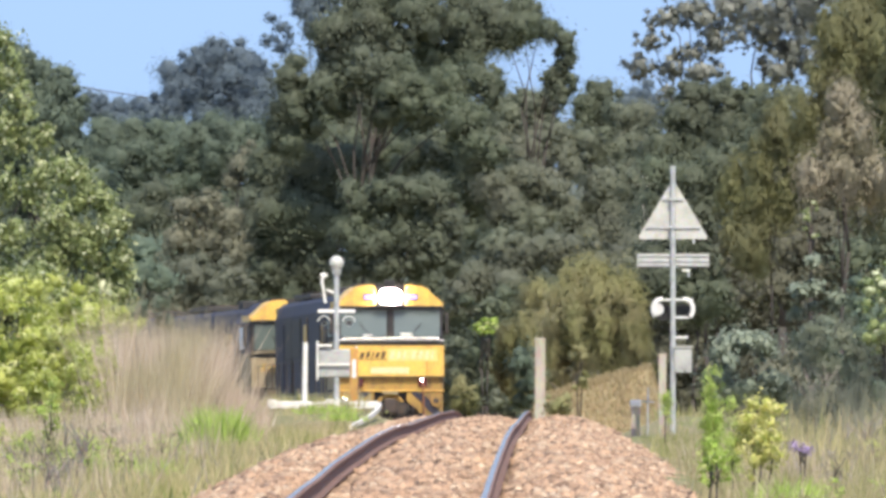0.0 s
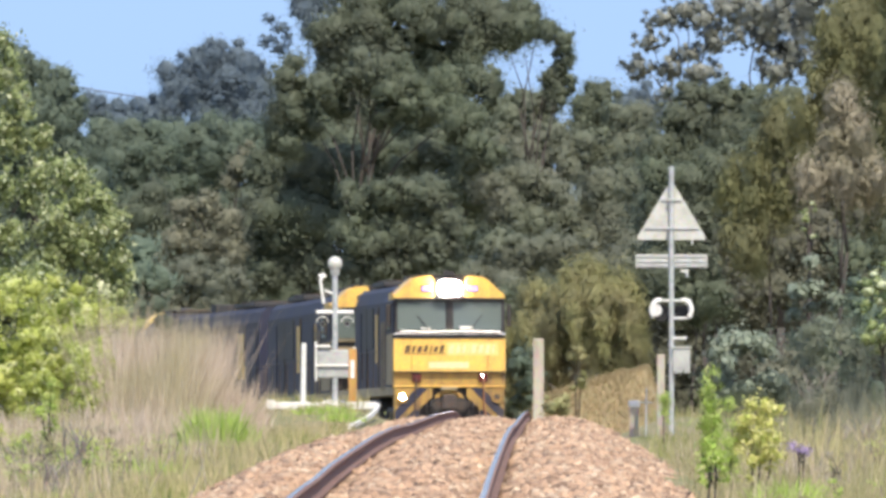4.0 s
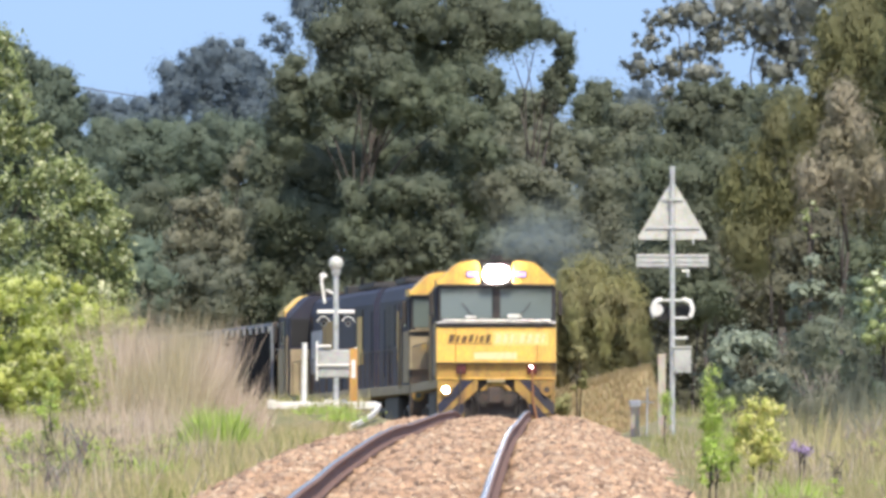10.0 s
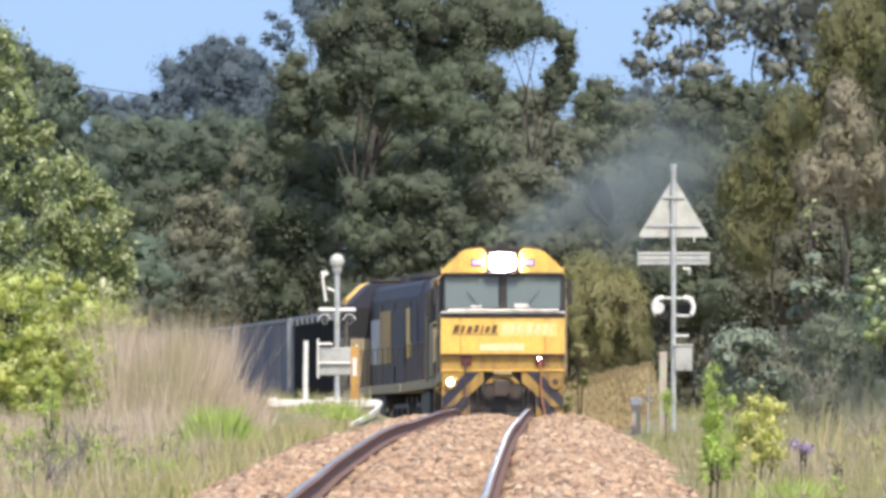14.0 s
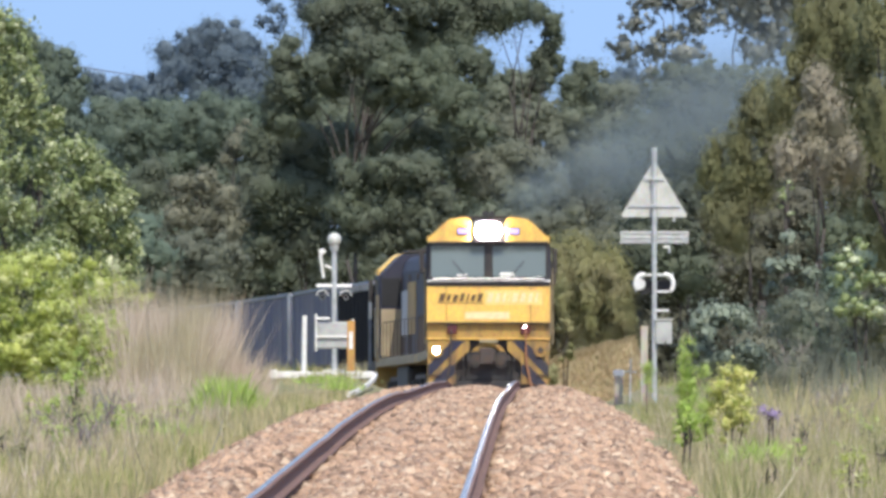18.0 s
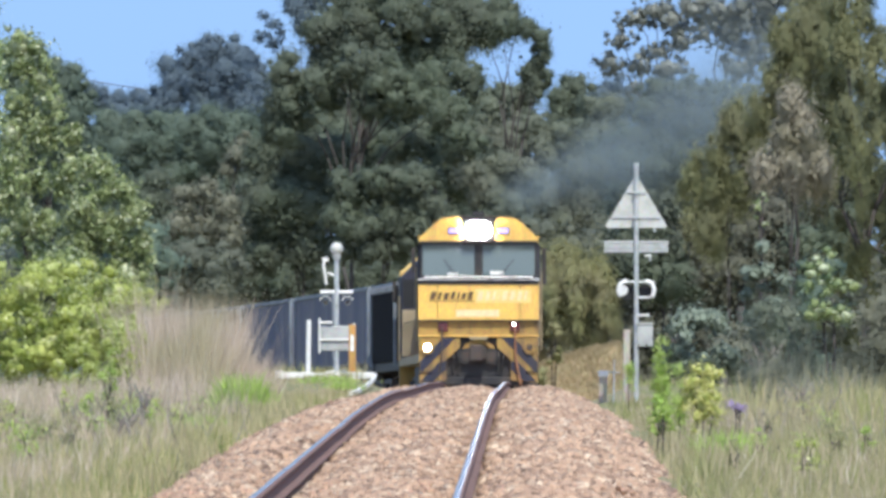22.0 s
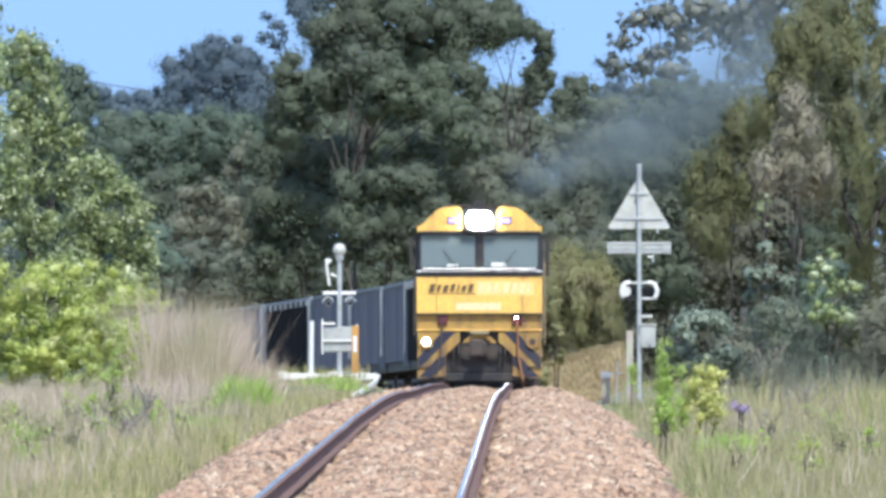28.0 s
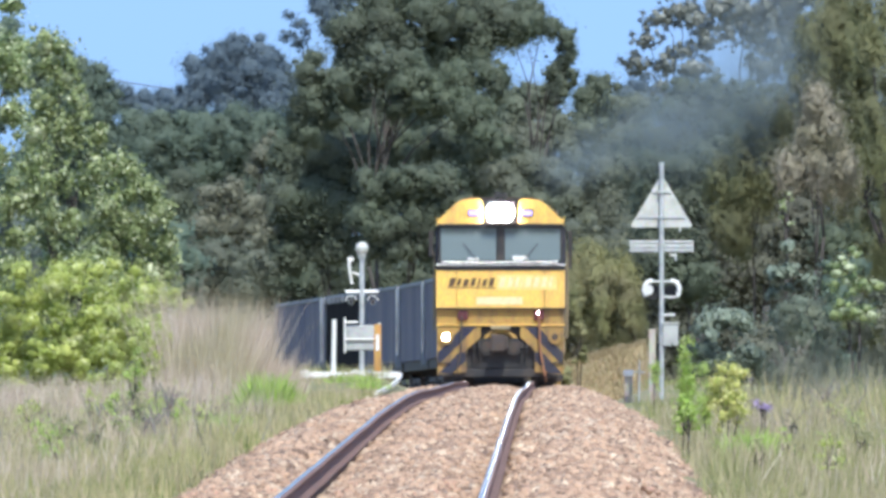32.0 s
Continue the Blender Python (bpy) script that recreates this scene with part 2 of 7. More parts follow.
BUSH_LEAF = pieces_mat("yellow_green_leaf", [(0.235, 0.300, 0.062), (0.390, 0.465, 0.105), (0.550, 0.590, 0.185), (0.420, 0.505, 0.130), (0.790, 0.775, 0.480)], 0.65,
                       patch=0.5, patch_to=(0.349, 0.364, 0.084), patch_scale=0.9, glow_through=0.3)
GUM_LEAF = pieces_mat("dark_gum_leaf", [(0.132, 0.164, 0.108), (0.161, 0.196, 0.130), (0.205, 0.238, 0.165), (0.143, 0.175, 0.116)], 0.6,
                      patch=0.6, patch_to=(0.156, 0.168, 0.132), patch_scale=0.35, glow_through=0.55)
DEEP_LEAF = pieces_mat("deep_green_leaf", [(0.155, 0.212, 0.161), (0.183, 0.242, 0.183), (0.217, 0.276, 0.207)], 0.65,
                       patch=0.5, patch_to=(0.165, 0.196, 0.158), patch_scale=0.3, glow_through=0.55)
MID_LEAF = pieces_mat("grey_green_leaf", [(0.185, 0.212, 0.152), (0.218, 0.249, 0.178), (0.268, 0.296, 0.221)], 0.65,
                      patch=0.5, patch_to=(0.235, 0.230, 0.196), patch_scale=0.35, glow_through=0.55)
OLIVE_LEAF = pieces_mat("olive_leaf", [(0.265, 0.285, 0.125), (0.350, 0.355, 0.165), (0.420, 0.405, 0.210), (0.310, 0.310, 0.150)], 0.7,
                        patch=0.6, patch_to=(0.303, 0.261, 0.174), patch_scale=0.8, glow_through=0.5)
OLIVE_DULL = pieces_mat("dull_olive_leaf", [(0.185, 0.192, 0.140), (0.245, 0.250, 0.185), (0.300, 0.298, 0.222)], 0.7, glow_through=0.5)
RUST_LEAF = pieces_mat("tawny_dry_blade", [(0.250, 0.195, 0.105), (0.340, 0.268, 0.150), (0.400, 0.325, 0.205)], 0.8, glow_through=0.3)
TAWNY = mat("tawny_earth", (0.34, 0.26, 0.14), 0.95, dirt=(0.22, 0.18, 0.10), scale=1.5, amount=0.8, bump=0.5, fine=12)
# the near-white end of the ramp paints sun glints onto single leaves
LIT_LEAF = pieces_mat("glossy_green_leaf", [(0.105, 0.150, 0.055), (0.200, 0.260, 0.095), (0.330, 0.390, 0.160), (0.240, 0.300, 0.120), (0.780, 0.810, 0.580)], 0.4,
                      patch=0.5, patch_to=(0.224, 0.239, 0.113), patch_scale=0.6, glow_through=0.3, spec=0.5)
SILVER_LEAF = pieces_mat("silver_gum_leaf", [(0.180, 0.195, 0.165), (0.265, 0.282, 0.245), (0.390, 0.405, 0.365)], 0.45, patch=0.5, patch_to=(0.225, 0.240, 0.205),
                         patch_scale=0.5, glow_through=0.3, spec=0.5)
GREY_LEAF = pieces_mat("grey_dry_foliage", [(0.270, 0.235, 0.180), (0.345, 0.305, 0.240), (0.420, 0.375, 0.305)], 0.8, patch=0.5, patch_to=(0.213, 0.220, 0.121),
                       patch_scale=0.6, glow_through=0.3)
NEEDLE = pieces_mat("olive_drooping_needles", [(0.184, 0.198, 0.098), (0.224, 0.236, 0.113), (0.270, 0.271, 0.136)], 0.7,
                    patch=0.7, patch_to=(0.227, 0.221, 0.133), patch_scale=0.5, glow_through=0.5)
BLUE_LEAF = pieces_mat("blue_green_leaf", [(0.180, 0.222, 0.165), (0.250, 0.295, 0.225), (0.320, 0.360, 0.285)], 0.6, glow_through=0.3)
# far foliage: distance haze is put into these pale bluish base colours
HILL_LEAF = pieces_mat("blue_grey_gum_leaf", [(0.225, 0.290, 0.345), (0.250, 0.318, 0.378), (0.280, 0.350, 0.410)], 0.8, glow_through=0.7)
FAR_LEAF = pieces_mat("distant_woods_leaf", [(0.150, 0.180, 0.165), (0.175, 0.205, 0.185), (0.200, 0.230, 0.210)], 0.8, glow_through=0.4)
# undergrowth leaf with the shade beneath the she-oaks put into its colour
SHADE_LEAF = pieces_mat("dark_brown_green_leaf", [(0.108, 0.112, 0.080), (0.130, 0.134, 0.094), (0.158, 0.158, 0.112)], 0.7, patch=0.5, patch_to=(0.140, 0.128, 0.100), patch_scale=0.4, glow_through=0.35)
PURPLE = pieces_mat("purple_flower", [(0.25, 0.18, 0.36), (0.42, 0.34, 0.50)], 0.8)


# ---- building helpers ----
def thing(name, label, category, m=None, group="", kind=""):
    ob = new(name)
    ob.empty_display_size = 0.2
    if m is not None:
        ob.matrix_world = m
    return tagged(ob, label, category, group, kind)


def part(name, bm, material, parent=None, label="", smooth=False):
    me = bpy.data.meshes.new(name)
    bmesh.ops.recalc_face_normals(bm, faces=bm.faces[:])
    bm.to_mesh(me)
    bm.free()
    me.materials.append(material)
    if smooth:
        me.shade_smooth()
    ob = new(name, me)
    ob.parent = parent
    return tagged(ob, label)


def raw(name, verts, faces, material, parent=None):
    """One mesh out of arrays: faces all triangles or all quads."""
    me = bpy.data.meshes.new(name)
    verts, faces = np.asarray(verts, np.float32), np.asarray(faces, np.int32)
    k = faces.shape[1]
    me.vertices.add(len(verts))
    me.vertices.foreach_set("co", verts.ravel())
    me.loops.add(faces.size)
    me.loops.foreach_set("vertex_index", faces.ravel())
    me.polygons.add(len(faces))
    me.polygons.foreach_set("loop_start", np.arange(0, faces.size, k, dtype=np.int32))
    me.update(calc_edges=True)
    me.validate()
    me.materials.append(material)
    ob = new(name, me)
    ob.parent = parent
    return ob


def box(bm, x0, x1, y0, y1, z0, z1, bevel=0.0):
    vs = [bm.verts.new((x, y, z)) for x in (x0, x1) for y in (y0, y1) for z in (z0, z1)]
    fs = [bm.faces.new([vs[i] for i in q]) for q in ((0, 1, 3, 2), (4, 6, 7, 5), (0, 4, 5, 1), (2, 3, 7, 6), (0, 2, 6, 4), (1, 5, 7, 3))]
    if bevel:
        es = list({e for f_ in fs for e in f_.edges})
        bmesh.ops.bevel(bm, geom=es, offset=bevel, segments=2, profile=0.6, affect="EDGES")
    return bm


def boxes(*rows, bevel=0.0):
    bm = bmesh.new()
    for r in rows:
        box(bm, *r, bevel=bevel)
    return bm


def tube(bm, p, q, r0, r1=None, n=10, caps=True):
    p, q = Vector(p), Vector(q)
    r1 = r0 if r1 is None else r1
    turn = (q - p).to_track_quat("Z", "Y")
    rings = []
    for c, r in ((p, r0), (q, r1)):
        rings.append([bm.verts.new(c + turn @ Vector((math.cos(2 * math.pi * i / n) * r, math.sin(2 * math.pi * i / n) * r, 0))) for i in range(n)])
    for i in range(n):
        bm.faces.new((rings[0][i], rings[0][(i + 1) % n], rings[1][(i + 1) % n], rings[1][i]))
    if caps:
        bm.faces.new(rings[0][::-1])
        bm.faces.new(rings[1])
    return bm


def tubes(*rows, n=10):
    bm = bmesh.new()
    for r in rows:
        tube(bm, *r, n=n)
    return bm


def prism(bm, outline, y0, y1):
    """An outline of (x, z), drawn out from y0 to y1."""
    a_ = [bm.verts.new((x, y0, z)) for x, z in outline]
    b_ = [bm.verts.new((x, y1, z)) for x, z in outline]
    k = len(outline)
    for i in range(k):
        bm.faces.new((a_[i], a_[(i + 1) % k], b_[(i + 1) % k], b_[i]))
    bm.faces.new(a_[::-1])
    bm.faces.new(b_)
    return bm


def ball(bm, c, r, squash=(1, 1, 1), seg=16):
    m = Matrix.Translation(c) @ Matrix.Diagonal((r * squash[0], r * squash[1], r * squash[2], 1))
    bmesh.ops.create_uvsphere(bm, u_segments=seg, v_segments=seg // 2, radius=1, matrix=m)
    return bm


# ---- the line of the track ----
TRACK_X = -1.31
BEND_FROM, BEND, SHARP = 438.0, 40.96, 2.2
RISE_Y = (-120, 120, 153, 183, 215, 239, 265, 331, 383, 407, 433, 459, 509, 530, 545, 602, 745, 3000)
RISE_Z = (-0.45, -0.05, 0.0, 0.04, 0.03, -0.02, -0.13, -0.33, -0.55, -0.80, -1.15, -1.45, -1.95, -2.33, -2.58, -3.25, -3.9, -4.0)


def track_x(y):
    return TRACK_X - (max(0.0, y - BEND_FROM) / BEND) ** SHARP


_ys = np.arange(-120, 1200, 1.0)
_zs = np.interp(_ys, RISE_Y, RISE_Z)
_k = np.hanning(31) / np.hanning(31).sum()
_zs = np.convolve(np.pad(_zs, 15, "edge"), _k, "valid")


def track_z(y):
    """Height of the rail tops."""
    return float(np.interp(y, _ys, _zs))


_arc = np.concatenate([[0], np.cumsum(np.hypot(np.hypot(np.diff([track_x(v) for v in _ys]), 1.0), np.diff(_zs)))])


def along(s):
    """The place of a point s metres along the track."""
    y = float(np.interp(s, _arc, _ys))
    return Vector((track_x(y), y, track_z(y)))


def arc_of(y):
    return float(np.interp(y, _ys, _arc))


def ground_z(x, y):
    """The natural ground: a little under the rails beside the line, uneven, level far off."""
    base = track_z(min(y, 745)) - 0.34
    off = abs(x - track_x(min(y, 745)))
    fall = 0.14 * min(1, max(0, off - 2.0) / 2.5)
    if x > track_x(min(y, 745)):
        fall += 0.20 * min(1, max(0, off - 1.8) / 1.4)             # the right-hand verge lies lower
    n = noise.noise((x * 0.25, y * 0.12, 0.0)) * 0.12 * min(1, off / 3)
    approach = 0.55 * math.exp(-((y - 332) / 17) ** 2) * min(1, max(0, off - 1.6) / 0.25 if x < TRACK_X else max(0, off - 2.3) / 0.8)   # the road comes up to the crossing
    return base - fall + approach + n - 0.002 * min(max(0, off - 30), 300)


# ---- ground, ballast, rails ----
def build_ground():
    xs = np.unique(np.concatenate([np.arange(-40, 24, 1.0), np.linspace(24, 120, 17), np.linspace(-160, -40, 21), [-3000, -1500, -700, -300, 300, 700, 1500, 3000]]))
    ys = np.unique(np.concatenate([np.arange(-80, 660, 5.0), np.linspace(660, 1000, 16), [-1500, -600, -250, -140, 1200, 1500, 2200, 3200]]))
    vs = [(x, y, ground_z(x, y)) for y in ys for x in xs]
    w = len(xs)
    fs = [(j * w + i, j * w + i + 1, (j + 1) * w + i + 1, (j + 1) * w + i) for j in range(len(ys) - 1) for i in range(w - 1)]
    soil = pieces_mat("soil", [(0.2, 0.17, 0.10), (0.2, 0.17, 0.10)], 0.95, patch=0.8, patch_to=(0.13, 0.15, 0.05), patch_scale=0.6)
    ob = raw("ground", vs, fs, soil)
    tagged(ob, "grassy soil beside the railway line", "ground", kind="structure")


def build_ballast():
    shape = ((-3.4, -0.85), (-2.3, -0.50), (-1.62, -0.22), (-1.2, -0.16), (-0.95, -0.22), (-0.56, -0.23), (-0.3, -0.17), (0, -0.15), (0.3, -0.17), (0.56, -0.23), (0.95, -0.22), (1.3, -0.15), (1.75, -0.18), (2.3, -0.38), (3.0, -0.68), (3.7, -1.0))
    ys = list(np.arange(-80, 720, 3.0))
    vs, fs = [], []
    for y in ys:
        for x, z in shape:
            vs.append((track_x(y) + x, y, track_z(y) + z + 0.03 * noise.noise((x * 2, y * 0.7, 3))))
    w = len(shape)
    for j in range(len(ys) - 1):
        for i in range(w - 1):
            fs.append((j * w + i, j * w + i + 1, (j + 1) * w + i + 1, (j + 1) * w + i))
    # darker than the stones: the shade in their gaps is put into the bed
    bed = mat("ballast_bed", (0.27, 0.17, 0.12), 0.95, dirt=(0.16, 0.10, 0.075), scale=6, amount=0.8, bump=1.0, fine=14)
    ob = raw("ballast_bed", vs, fs, bed)
    tagged(ob, "bed of pinkish brown crushed stone under the rails", "ballast", kind="structure")
    bed_ob = ob

    rng = np.random.default_rng(5)
    protos = []
    for _ in range(9):
        c = np.array([(x, y, z) for x in (-1, 1) for y in (-1, 1) for z in (-1, 1)], float)
        c = c * rng.uniform(0.45, 1.0, c.shape)
        protos.append(c)
    cube = np.array([(0, 1, 3, 2), (4, 6, 7, 5), (0, 4, 5, 1), (2, 3, 7, 6), (0, 2, 6, 4), (1, 5, 7, 3)])
    sx, sz = [p[0] for p in shape], [p[1] for p in shape]
    verts, faces, at_ = [], [], 0
    for y0, y1, per in ((85, 140, 84), (140, 200, 60), (200, 270, 34), (270, 360, 17)):
        n = int((y1 - y0) * 5.6 * per)
        x = rng.uniform(-2.9, 3.25, n)
        y = rng.uniform(y0, y1, n)
        keep = (abs(abs(x) - 0.7525) > 0.12)
        x, y = x[keep], y[keep]
        n = len(x)
        z = np.interp(y, _ys, _zs) + np.interp(x, sx, sz) + rng.uniform(-0.025, 0.02, n)
        size = rng.uniform(0.026, 0.058, n) * (1 + 0.35 * (y0 > 130))
        pick = rng.integers(0, len(protos), n)
        ang = rng.uniform(0, 6.28, (n, 3))
        v = np.array(protos)[pick] * size[:, None, None]
        for ax in range(3):
            i, j = (ax + 1) % 3, (ax + 2) % 3
            c_, s_ = np.cos(ang[:, ax])[:, None], np.sin(ang[:, ax])[:, None]
            vi, vj = v[:, :, i] * c_ - v[:, :, j] * s_, v[:, :, i] * s_ + v[:, :, j] * c_
            v[:, :, i], v[:, :, j] = vi, vj
        v += np.stack([x + TRACK_X, y, z], 1)[:, None, :]
        verts.append(v.reshape(-1, 3))
        faces.append((cube[None] + (np.arange(n) * 8)[:, None, None] + at_).reshape(-1, 4))
        at_ += n * 8
    ob = raw("ballast_stones", np.concatenate(verts), np.concatenate(faces), STONES)
    tagged(ob, "loose pinkish brown crushed stones between and beside the rails", "ballast", kind="stuff")
    return bed_ob


def build_near_stones(bed):
    """The stones that lie nearest to the camera's line, one by one."""
    rng = random.Random(12)
    kinds = []
    for i in range(8):
        bm = bmesh.new()
        bmesh.ops.create_icosphere(bm, subdivisions=1, radius=1.0)
        for v in bm.verts:
            v.co = Vector((v.co.x * rng.uniform(0.6, 1.1), v.co.y * rng.uniform(0.6, 1.1), v.co.z * rng.uniform(0.45, 0.9)))
        me = bpy.data.meshes.new("stone")
        bm.to_mesh(me)
        bm.free()
        me.materials.append(STONE_ONE)
        kinds.append(me)
    for i in range(300):
        x = rng.choice((rng.uniform(-0.5, 0.5), rng.uniform(1.0, 2.2), rng.uniform(-1.7, -1.0)))
        y = rng.uniform(88, 118)
        ob = new("stone", kinds[i % 8])
        r = rng.uniform(0.035, 0.06)
        ob.matrix_world = Matrix.LocRotScale((TRACK_X + x, y, track_z(y) - 0.145 - (0.02 if abs(x) > 1 else 0)), Euler((rng.uniform(0, 6), rng.uniform(0, 6), rng.uniform(0, 6))), (r, r, r))
        ob.parent = bed


def build_rails():
    foot = ((-0.07, -0.165), (0.07, -0.165), (0.07, -0.15), (0.012, -0.13), (0.012, -0.045), (0.036, -0.036), (0.036, -0.012), (0.025, -0.0040), (0.010, -0.0014),
            (-0.034, -0.014), (-0.034, -0.036), (-0.012, -0.045), (-0.012, -0.13), (-0.07, -0.15))
    # the polished running band: a worn crown of 0.3 m radius on the outer half of the head
    head = [(x, -x * x / 0.6) for x in np.linspace(0.017, -0.028, 10)]
    head = head + [(-0.0325, -0.0060), (-0.030, -0.0115), (0.012, -0.0012)]
    ys = list(np.arange(-80, 720, 4.0))
    for side in (-1, 1):
        rail = thing("rail", "rusty steel rail with a worn bright head, spiked along the ballast", "rail", group="rails of the track")
        for name, outline, m in (("web_and_foot", foot, RAIL_RUST), ("head_top", head, RAIL_TOP)):
            vs, fs = [], []
            w = len(outline)
            for y in ys:
                slope = -SHARP * max(0, y - BEND_FROM) ** (SHARP - 1) / BEND ** SHARP
                k = math.hypot(1, slope)
                wob = 0.006 * noise.noise((y * 0.11, side * 9.0, 0)) + 0.004 * noise.noise((y * 0.4, side * 5.0, 2))
                dz = 0.010 * noise.noise((y * 0.09, side * 3.0, 7)) + 0.004 * noise.noise((y * 0.31, side * 4.0, 5))
                for x, z in outline:
                    o = side * 0.7525 + x + wob
                    vs.append((track_x(y) + o / k, y - o * slope / k, track_z(y) + z + dz))
            for j in range(len(ys) - 1):
                for i in range(w):
                    fs.append((j * w + i, j * w + (i + 1) % w, (j + 1) * w + (i + 1) % w, (j + 1) * w + i))
            ob = raw(name, vs, fs, m, rail)
            if name == "head_top":
                ob.data.polygons.foreach_set("use_smooth", [True] * len(ob.data.polygons))


build_ground()
ballast_bed = build_ballast()
build_rails()


# ---- the level crossing ----
def hooded_lamp(parent, x, y, z, side):
    """A flashing lamp: round black target, red lens, white hood."""
    t = part("lamp_target", tubes(((x, y, z), (x, y + 0.03, z), 0.055), n=20), GREY_BOX, parent, "round grey lamp target")
    part("lamp_lens", tubes(((x, y - 0.02, z), (x, y, z), 0.03), n=16), DARK_LENS, t, "unlit dark red lens")
    bm = bmesh.new()
    n, r = 12, 0.11
    rows = []
    for k in range(n + 1):
        a_ = math.pi * (0.02 + 0.96 * k / n)
        rows.append([bm.verts.new((x + math.cos(a_) * rr, yy, z + 0.02 + math.sin(a_) * rr)) for rr, yy in ((r, y + 0.02), (r * 1.05, y - 0.26), (r * 0.92, y - 0.26), (r * 0.88, y + 0.02))])
    for k in range(n):
        for i in range(4):
            bm.faces.new((rows[k][i], rows[k][(i + 1) % 4], rows[k + 1][(i + 1) % 4], rows[k + 1][i]))
    bm.faces.new(rows[0])
    bm.faces.new(rows[-1][::-1])
    part("lamp_hood", bm, WHITE, t, "white painted hood")


def build_right_mast():
    x, y = 1.99, 318.0
    z = ground_z(x, y)
    m = thing("crossing_sign_mast", "weathered level crossing mast seen from behind, with triangular board and lamps", "railway sign", pose(x, y, z))
    up = -z
    part("pole", tubes(((0, 0, -0.3), (0, 0, up + 3.92), 0.045), ((0, 0, up + 3.9), (0, 0, up + 3.95), 0.052), n=14), GALV, m)
    bm = bmesh.new()
    z0 = up + 2.70
    prism(bm, ((-0.57, z0), (0.57, z0), (0.585, z0 + 0.05), (0.06, z0 + 0.93), (0, z0 + 0.97), (-0.06, z0 + 0.93), (-0.585, z0 + 0.05)), 0.055, 0.068)
    board = part("triangle_board", bm, SIGN_BACK, m, "pale unpainted back of a triangular warning board")
    for zz, w in ((z0 + 0.20, 0.47), (z0 + 0.68, 0.19)):
        part("stiffener", boxes((-w, w, 0.03, 0.052, zz - 0.018, zz + 0.018)), GALV, board)
    for zz in (z0 + 0.20, z0 + 0.68):
        part("clamp", boxes((-0.065, 0.065, -0.06, 0.05, zz - 0.022, zz + 0.022), bevel=0.008), GALV, board)
    part("flange", boxes((0.34, 0.37, 0.03, 0.052, z0 - 0.08, z0)), GALV, board)
    cross = part("number_board", boxes((-0.615, 0.615, 0.055, 0.07, up + 2.22, up + 2.45), bevel=0.005), SIGN_BACK, m, "pale back of a long horizontal board")
    for zz in (up + 2.255, up + 2.33, up + 2.42):
        part("rib", boxes((-0.60, 0.60, 0.035, 0.053, zz - 0.012, zz + 0.012)), GALV, cross)
    part("bracket", tubes(((0.26, 0.02, up + 2.2), (0.27, 0.02, up + 2.06), 0.022), ((0.16, 0.02, up + 2.17), (0.29, 0.02, up + 2.15), 0.02), n=8), GALV, m)
    for x0, x1, zz in ((-0.30, 0.34, 1.66), (0.03, 0.30, 1.36), (0.03, 0.26, 1.02)):
        part("arm", tubes(((x0, 0, up + zz), (x1, 0, up + zz), 0.027), n=10), GALV, m)
    for sx in (-1, 1):
        bm = bmesh.new()
        rings = []
        for k in range(11):
            a_ = math.radians(100 - 145 * k / 10)
            out = (sx * math.cos(a_), math.sin(a_))
            cx, cz = sx * 0.20 + out[0] * 0.14, up + 1.50 + out[1] * 0.17
            rings.append([bm.verts.new((cx + out[0] * 0.042 * math.cos(q * math.pi / 4), -0.02 + 0.042 * math.sin(q * math.pi / 4), cz + out[1] * 0.042 * math.cos(q * math.pi / 4))) for q in range(8)])
        for p_, q_ in zip(rings, rings[1:]):
            for q in range(8):
                bm.faces.new((p_[q], p_[(q + 1) % 8], q_[(q + 1) % 8], q_[q]))
        bm.faces.new(rings[0][::-1])
        bm.faces.new(rings[-1])
        bmesh.ops.recalc_face_normals(bm, faces=bm.faces[:])
        part("lamp_hood", bm, WHITE, m, "white painted lamp hood")
        part("lamp_target", tubes(((sx * 0.17, 0.10, up + 1.46), (sx * 0.17, 0.13, up + 1.46), 0.15), n=18), TARGET_BLACK, m)
    part("lamp_face", tubes(((-0.27, -0.10, up + 1.50), (-0.25, -0.05, up + 1.50), 0.105, 0.10), n=18), WHITE, m, "white round lamp back catching the sun")
    part("junction_box", boxes((0.02, 0.32, -0.10, 0.10, up + 0.42, up + 0.84), bevel=0.02), GREY_BOX, m, "grey relay box")
    part("box_lid", boxes((0.0, 0.34, -0.12, 0.12, up + 0.845, up + 0.88), bevel=0.01), GREY_BOX, m)
    p = thing("timber_post", "short split grey timber post beside the mast", "post", pose(1.80, 316.0, ground_z(1.8, 316.0)))
    bm = bmesh.new()
    box(bm, -0.065, 0.065, -0.06, 0.06, -0.2, 0.75 - ground_z(1.8, 316.0), 0.012)
    part("shaft", bm, TIMBER, p)
    gz = ground_z(1.36, 320)
    g = thing("capped_stub_post", "stubby timber post with a whitewashed cap", "post", pose(1.36, 320, gz))
    part("stub", boxes((-0.08, 0.08, -0.08, 0.08, -0.1, -0.17 - gz), bevel=0.02), TIMBER, g)
    part("cap", boxes((-0.10, 0.10, -0.1, 0.1, -0.169 - gz, -0.05 - gz), bevel=0.03), WHITE, g, "whitewashed cap")
    gz = ground_z(1.56, 319)
    k = thing("wire_stake", "thin pale stake with a short crossbar beside the stub post", "stake", pose(1.56, 319, gz))
    part("stake", tubes(((0, 0, -0.2), (0.01, 0, 0.16 - gz), 0.018, 0.014), n=8), GALV, k)
